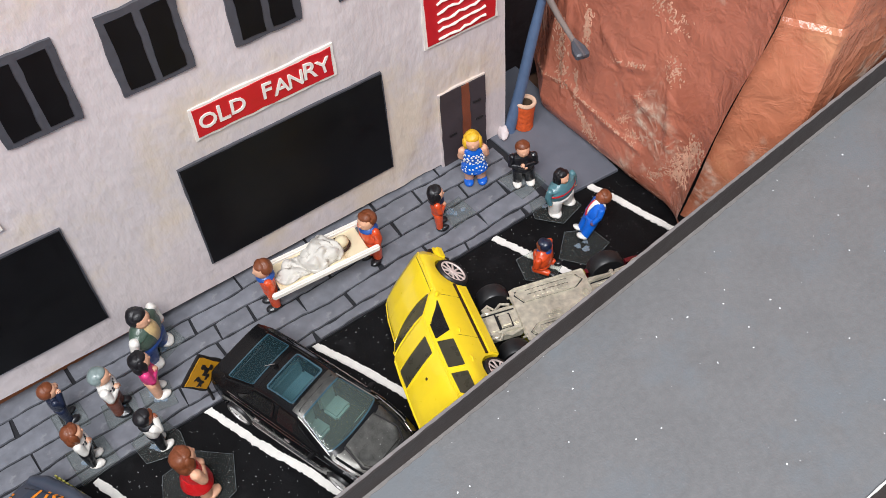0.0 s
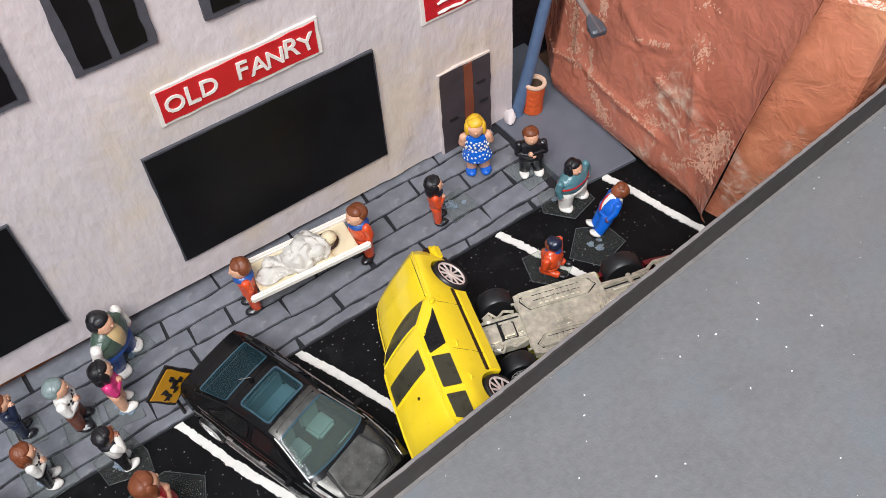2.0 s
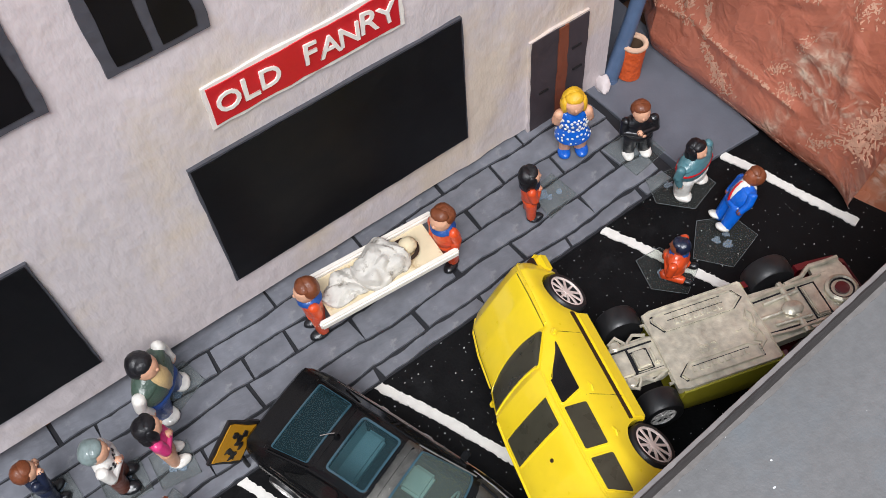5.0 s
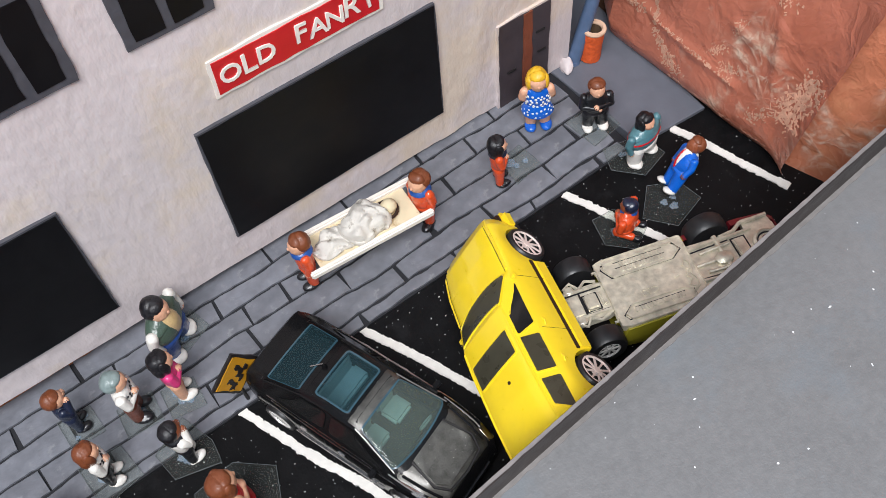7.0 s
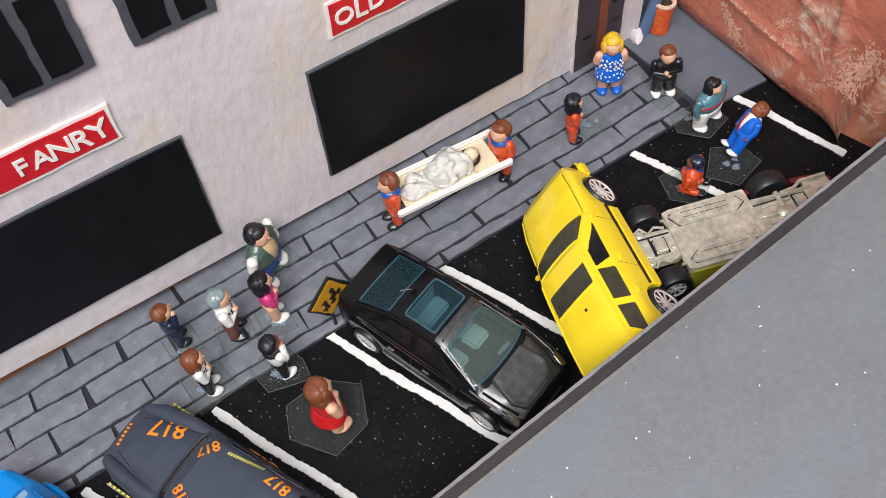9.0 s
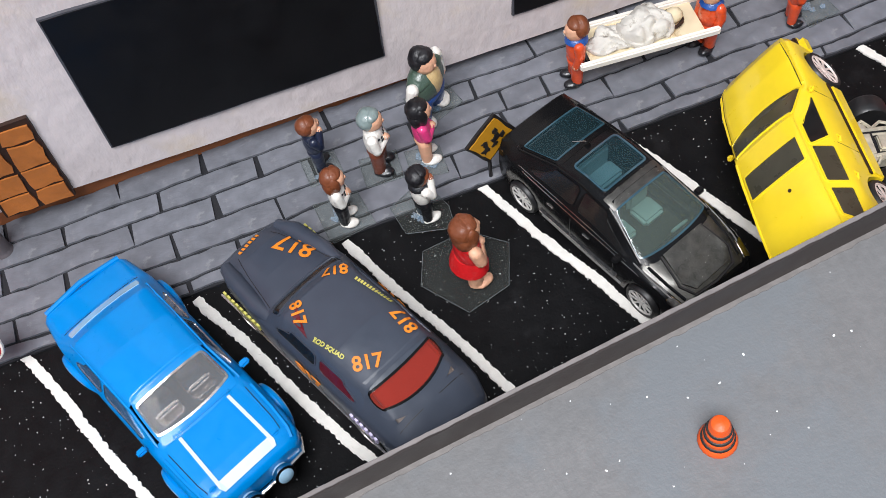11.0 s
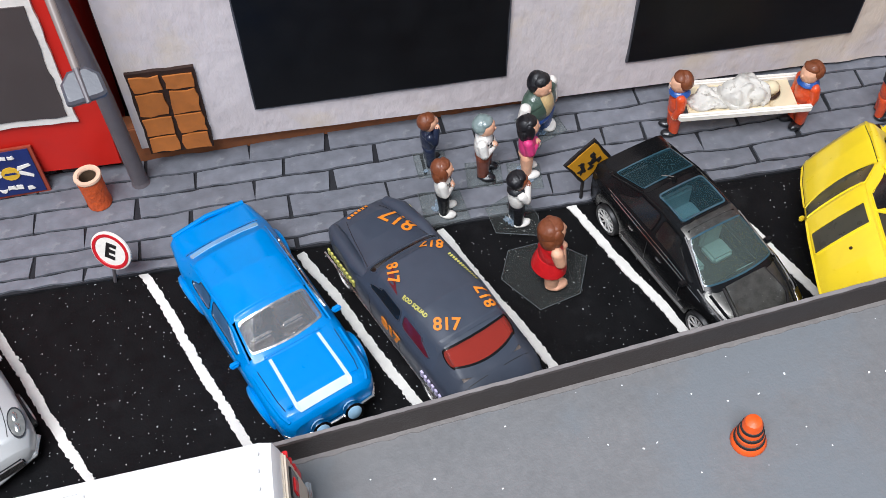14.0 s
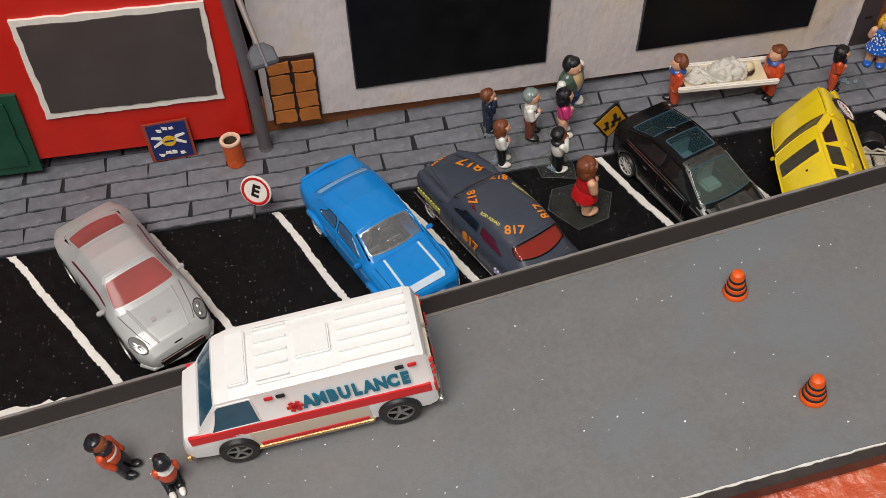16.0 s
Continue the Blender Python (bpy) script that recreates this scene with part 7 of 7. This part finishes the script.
ball(head, (0.0105, 0.0008, 0.0034), (0.0030, 0.0026, 0.0026))
ball(head, (0.0085, 0.0006, 0.0026), (0.0026, 0.0022, 0.0018))
for fc in head.faces:
    fc.material_index = 1
merge(bm, head)
line = tube([(0.0095 + 0.0038 * math.cos(a), 0.0008 + 0.0036 * math.sin(a), 0.0020) for a in [radians(d) for d in range(-120, 121, 20)]], 0.0006, 6)
for fc in line.faces:
    fc.material_index = 2
merge(bm, line)
sh = part("dummy", bm, [SHEET, CANVAS, DARK_WOOD], None, sharp=30)
sh.matrix_world = ST
tagged(sh, "dummy wrapped in a crumpled white sheet on the stretcher", "dummy")


# ---- clear acetate bases under figurines ----
def clear_base(points, z, label="clear cut acetate sheet under a painted figurine"):
    cx = sum(p[0] for p in points) / len(points)
    cy = sum(p[1] for p in points) / len(points)
    ob = part("acetate_sheet", prism([(px - cx, py - cy) for px, py in points], 0, 0.0004), ACRYLIC, None, smooth=False)
    ob.matrix_world = pose(cx, cy, z)
    ob.visible_shadow = False
    part("edge", tube([(px - cx, py - cy, 0.0004) for px, py in points + points[:1]], 0.00009, 4), ACETATE_EDGE, ob, "bright cut edge")
    r6 = random.Random(int(abs(cx * 1e5)))
    for i in range(3):
        gx, gy, gr = r6.uniform(-0.003, 0.003), r6.uniform(-0.003, 0.003), r6.uniform(0.0008, 0.0019)
        blob = [(gx + gr * r6.uniform(0.5, 1.3) * math.cos(a), gy + gr * r6.uniform(0.5, 1.2) * math.sin(a)) for a in [k * math.pi / 7 for k in range(14)]]
        part("glue", prism(blob, 0.0004, 0.0006), GLUE, ob, "dried cloudy glue", smooth=False)
    tagged(ob, label, "plastic sheet", "acetate sheets")


clear_base([(-0.011, -0.057), (-0.001, -0.066), (-0.0065, -0.079), (-0.020, -0.0825), (-0.0295, -0.069), (-0.025, -0.0585)], -0.0004)
clear_base([(-0.0165, -0.035), (-0.0125, -0.0475), (-0.0135, -0.0555), (-0.0275, -0.0515), (-0.029, -0.041)], 0.0007)
clear_base([(0.152, -0.060), (0.1615, -0.0655), (0.1625, -0.075), (0.149, -0.0785), (0.142, -0.0690)], -0.0004)
clear_base([(0.1285, -0.0590), (0.1255, -0.0690), (0.1325, -0.0768), (0.1405, -0.0725), (0.1370, -0.0600)], -0.0004)
clear_base([(0.1500, -0.0395), (0.1650, -0.0430), (0.1655, -0.0540), (0.1540, -0.0570), (0.1465, -0.0480)], 0.0008)
clear_base([(0.1190, -0.0200), (0.1290, -0.0190), (0.1300, -0.0300), (0.1180, -0.0320)], 0.0007)
clear_base([(0.1480, -0.0220), (0.1620, -0.0215), (0.1625, -0.0350), (0.1490, -0.0365)], 0.0007)
clear_base([(-0.0500, -0.0300), (-0.0360, -0.0310), (-0.0345, -0.0440), (-0.0490, -0.0460)], 0.0007)
clear_base([(-0.0090, -0.0180), (0.0060, -0.0120), (0.0040, -0.0030), (-0.0110, -0.0030)], 0.0007)
clear_base([(-0.0180, -0.0230), (-0.0070, -0.0250), (-0.0080, -0.0360), (-0.0190, -0.0340)], 0.0007)
clear_base([(-0.0320, -0.0200), (-0.0200, -0.0210), (-0.0210, -0.0320), (-0.0330, -0.0310)], 0.0007)
clear_base([(-0.0490, -0.0120), (-0.0380, -0.0130), (-0.0375, -0.0240), (-0.0485, -0.0235)], 0.0007)


# ---- street furniture ----
def litter_bin(x, y, lean, label):
    b = thing("litter_bin", Matrix.Translation((x, y, 0.0004)) @ Matrix.Rotation(radians(lean), 4, "Y"), label, "litter bin", "litter bins")
    b.scale = (0.80, 0.80, 0.86)
    part("drum", lathe([(0.0046, 0.0), (0.0052, 0.0004), (0.0050, 0.006), (0.0053, 0.0150), (0.0052, 0.0158), (0.0040, 0.0158), (0.0038, 0.0060), (0.0, 0.0060)], 18), BIN_ORANGE, b)
    part("rim", lathe([(0.0038, 0.0152), (0.0054, 0.0152), (0.0058, 0.0160), (0.0056, 0.0168), (0.0040, 0.0168), (0.0036, 0.0160), (0.0038, 0.0152)], 18), BIN_RIM, b, "pale clay rim")
    part("liner", lathe([(0.00375, 0.0156), (0.0037, 0.0110), (0.0036, 0.0062)], 18, cap=False), BIN_DARK, b, "dark inside")
    bm = bmesh.new()
    for i in range(6):
        ball(bm, (0.0018 * math.cos(i * 1.1), 0.0018 * math.sin(i * 1.1), 0.0085), (0.0018, 0.0018, 0.0014), u=8, v=6)
    part("filling", bm, BIN_DARK, b, "dark brown filling")


litter_bin(-0.1562, -0.0118, 0, "orange clay litter bin beside the grey lamp post")
litter_bin(0.1752, -0.0030, 6, "orange clay litter bin at the rock face")


def street_lamp(base, tip, shade, material, label, thick=1.0, broad=1.0):
    b = thing("street_lamp", Matrix.Translation(base), label, "street lamp", "street lamps")
    t, sd = Vector(tip) - Vector(base), Vector(shade) - Vector(base)
    part("base", lathe([(r * thick, z) for r, z in ((0.0030, 0), (0.0030, 0.0004), (0.0028, 0.0010), (0.0026, 0.0020))], 14), material, b)
    part("pole", tube([(0, 0, 0), t * 0.35 + Vector((0.0006, 0, 0)), t * 0.7, t], [thick * r for r in (0.0026, 0.0025, 0.0023, 0.0018)], 12), material, b)
    d = (sd - t).normalized()
    part("arm", tube([t - Vector((0, 0, 0.002)), t + Vector((0, 0, 0.0015)) + d * 0.004, t + (sd - t) * 0.5, sd], [0.0016, 0.0015, 0.0012, 0.0010], 10), LAMP_ARM, b)
    q = d.to_track_quat("Y", "Z").to_matrix().to_4x4()
    m = Matrix.Translation(sd) @ q
    lampshade = part("shade", prism([(x * broad, y) for x, y in ((-0.0013, -0.0010), (0.0013, -0.0010), (0.0027, 0.0030 / broad), (0.0028, 0.0066), (0.0022, 0.0072), (-0.0022, 0.0072), (-0.0028, 0.0066), (-0.0027, 0.0030 / broad))], -0.0011, 0.0014, m, bevel=0.0007), LAMP_SHADE, b, "dark flat lantern head")
    part("spine", tube([m @ Vector((0, -0.001, 0.0012)), m @ Vector((0, 0.0080, 0.0012))], [0.0008, 0.0006], 8), LAMP_GREY, lampshade, "grey end of the arm along the lantern")
    lens = part("lens", box(-0.0018, 0.0018, 0.0032, 0.0060, -0.0016, -0.0009, 0.0003).copy(), CHROME, lampshade)
    lens.matrix_basis = m


street_lamp((-0.1426, -0.0055, 0.0), (-0.1432, -0.0080, 0.118), (-0.1322, -0.0500, 0.0905), LAMP_GREY, "grey street lamp with an arm over the pavement", 1.1, 1.8)
street_lamp((0.1688, -0.0010, 0.0), (0.1878, -0.0010, 0.0645), (0.1800, -0.0300, 0.0620), LAMP_BLUE, "blue-grey leaning street lamp by the rock face")

# leaning poster board
pb = thing("poster_board", Matrix.Translation((-0.1830, -0.0030, 0.0004)) @ Matrix.Rotation(radians(-6), 4, "X") @ Matrix.Diagonal((1, 1, 0.86, 1)) @ Matrix.Rotation(radians(1), 4, "Z"), "dark blue poster board with yellow emblem leaning on red wall", "poster")
part("board", upright([(-0.0098, 0.0), (0.0098, 0.0), (0.0098, 0.0235), (-0.0098, 0.0235)], 0.0, 0.0010), POSTER_EDGE, pb, "red-brown edge", smooth=False)
part("panel", upright([(-0.0082, 0.0012), (0.0086, 0.0012), (0.0086, 0.0228), (-0.0082, 0.0228)], -0.0004, 0.0008), POSTER_BLUE, pb, smooth=False)
bm = bmesh.new()
prism([(0.0030 * math.cos(a), 0.0122 + 0.0032 * math.sin(a)) for a in [i * math.pi / 7 for i in range(14)]], 0.0004, 0.0008, STAND, bm)
part("emblem", bm, POSTER_YELLOW, pb, "yellow round emblem", smooth=False)
part("emblem", upright([(-0.0022, 0.0118), (0.0022, 0.0118), (0.0016, 0.0128), (-0.0016, 0.0128)], -0.0009, 0.0003), POSTER_BLUE, pb, smooth=False)
for s in (-1, 1):
    for o in ([(0.0024, 0.0132), (0.0074, 0.0150), (0.0070, 0.0160), (0.0030, 0.0152)], [(0.0024, 0.0118), (0.0068, 0.0092), (0.0072, 0.0102), (0.0032, 0.0132)]):
        part("wing", upright([(s * a, b) for a, b in o], -0.0008, 0.0004), SIGN_WHITE, pb, "white painted stroke", smooth=False)
for x, z in ((-0.0028, 0.0192), (-0.0004, 0.0202), (0.0022, 0.0198), (-0.0046, 0.0040), (-0.0016, 0.0052), (0.0012, 0.0050), (0.0042, 0.0040)):
    part("stroke", upright(ragged(x - 0.0011, x + 0.0011, z - 0.0008, z + 0.0008, 0.0004, 0.001, rnd), -0.0008, 0.0004), SIGN_WHITE, pb, smooth=False)

# round parking sign
ps = thing("parking_sign", Matrix.Translation((-0.1508, -0.0450, -0.001)), "round white parking sign with red ring on a short post", "sign")
part("post", tube([(0, 0, 0), (0.0016, 0.0002, 0.0070), (0.0040, 0.0006, 0.0170)], 0.0006, 8), LAMP_GREY, ps)
m = Matrix.Translation((0.0040, -0.0008, 0.0170)) @ Matrix.Rotation(radians(-26), 4, "Z") @ Matrix.Rotation(radians(-20), 4, "X") @ Matrix.Rotation(radians(12), 4, "Y") @ STAND
disc = part("disc", lathe([(0.0068, 0.0), (0.0068, 0.0006), (0.0066, 0.0008), (0.0, 0.0008)], 28, "z", m), SIGN_WHITE, ps)
part("ring", lathe([(0.0050, 0.0007), (0.0053, 0.0011), (0.0062, 0.0011), (0.0062, 0.0007)], 28, "z", m), SIGN_RED, disc, "red painted ring")
bm = text_mesh("E", 0.0074, 0.0002, 0.0002)
bm.transform(m @ Matrix.Translation((0, 0, 0.0010)))
part("letter", bm, BLACK_PAINT, disc, smooth=False)

# yellow warning sign
ws = thing("warning_sign", Matrix.Translation((0.0032, -0.0422, -0.001)), "yellow warning sign with black marks on a thin post", "sign")
part("post", tube([(0, 0, 0), (0, 0.0002, 0.0200)], 0.0006, 8), BLACK_PAINT, ws)
nn = Vector((0.248, -0.962, 0.108)).normalized()
ex = Vector((0.0100, 0.0033, 0.0065))
ex = (ex - nn * ex.dot(nn)).normalized()
m = Matrix.Translation((0.0005, -0.0004, 0.0205)) @ Matrix((ex, nn.cross(ex), nn)).transposed().to_4x4()
pl = part("plate", prism(ragged(-0.0064, 0.0064, -0.0062, 0.0062, 0.0002, 0.003, rnd), 0, 0.0008, m), BLACK_PAINT, ws, "black edged plate", smooth=False)
part("panel", prism(ragged(-0.0055, 0.0055, -0.0053, 0.0053, 0.0003, 0.002, rnd), 0.0007, 0.0011, m), WARN_YELLOW, pl, smooth=False)
for a, b, c, d in ((-0.0036, -0.0010, 0.0016, 0.0012), (-0.0022, 0.0012, 0.0010, 0.0016), (0.0010, -0.0006, 0.0020, 0.0010), (0.0026, 0.0016, 0.0012, 0.0014), (0.0030, -0.0020, 0.0010, 0.0010), (-0.0008, -0.0022, 0.0014, 0.0008)):
    part("mark", prism(ragged(a - c * 0.75, a + c * 0.75, b - d * 0.75, b + d * 0.75, 0.0004, 0.0008, rnd), 0.0010, 0.0014, m), BLACK_PAINT, pl, "black painted mark", smooth=False)


# traffic cones on the ramp
def cone(x, y):
    c = thing("traffic_cone", Matrix.Translation((x, y, ramp_z(x, y))) @ Matrix.Rotation(-slope, 4, "Y"), "small orange traffic cone with black rings on the ramp", "traffic cone", "traffic cones")
    c.scale = (0.71, 0.71, 0.76)
    part("body", lathe([(0.0058, 0), (0.0060, 0.0008), (0.0054, 0.0022), (0.0048, 0.0026), (0.0046, 0.0060), (0.0040, 0.0066), (0.0038, 0.0098), (0.0034, 0.0104), (0.0032, 0.0128), (0.0026, 0.0142), (0.0012, 0.0149), (0, 0.0150)], 20), CONE_ORANGE, c)
    for r0, z0 in ((0.0050, 0.0032), (0.0043, 0.0068), (0.0036, 0.0102)):
        part("ring", lathe([(r0 - 0.0008, z0 - 0.0002), (r0 + 0.0002, z0), (r0, z0 + 0.0011), (r0 - 0.0008, z0 + 0.0013)], 20), BLACK_PAINT, c, "black ring")


cone(0.0120, -0.1520)
cone(0.0200, -0.1955)
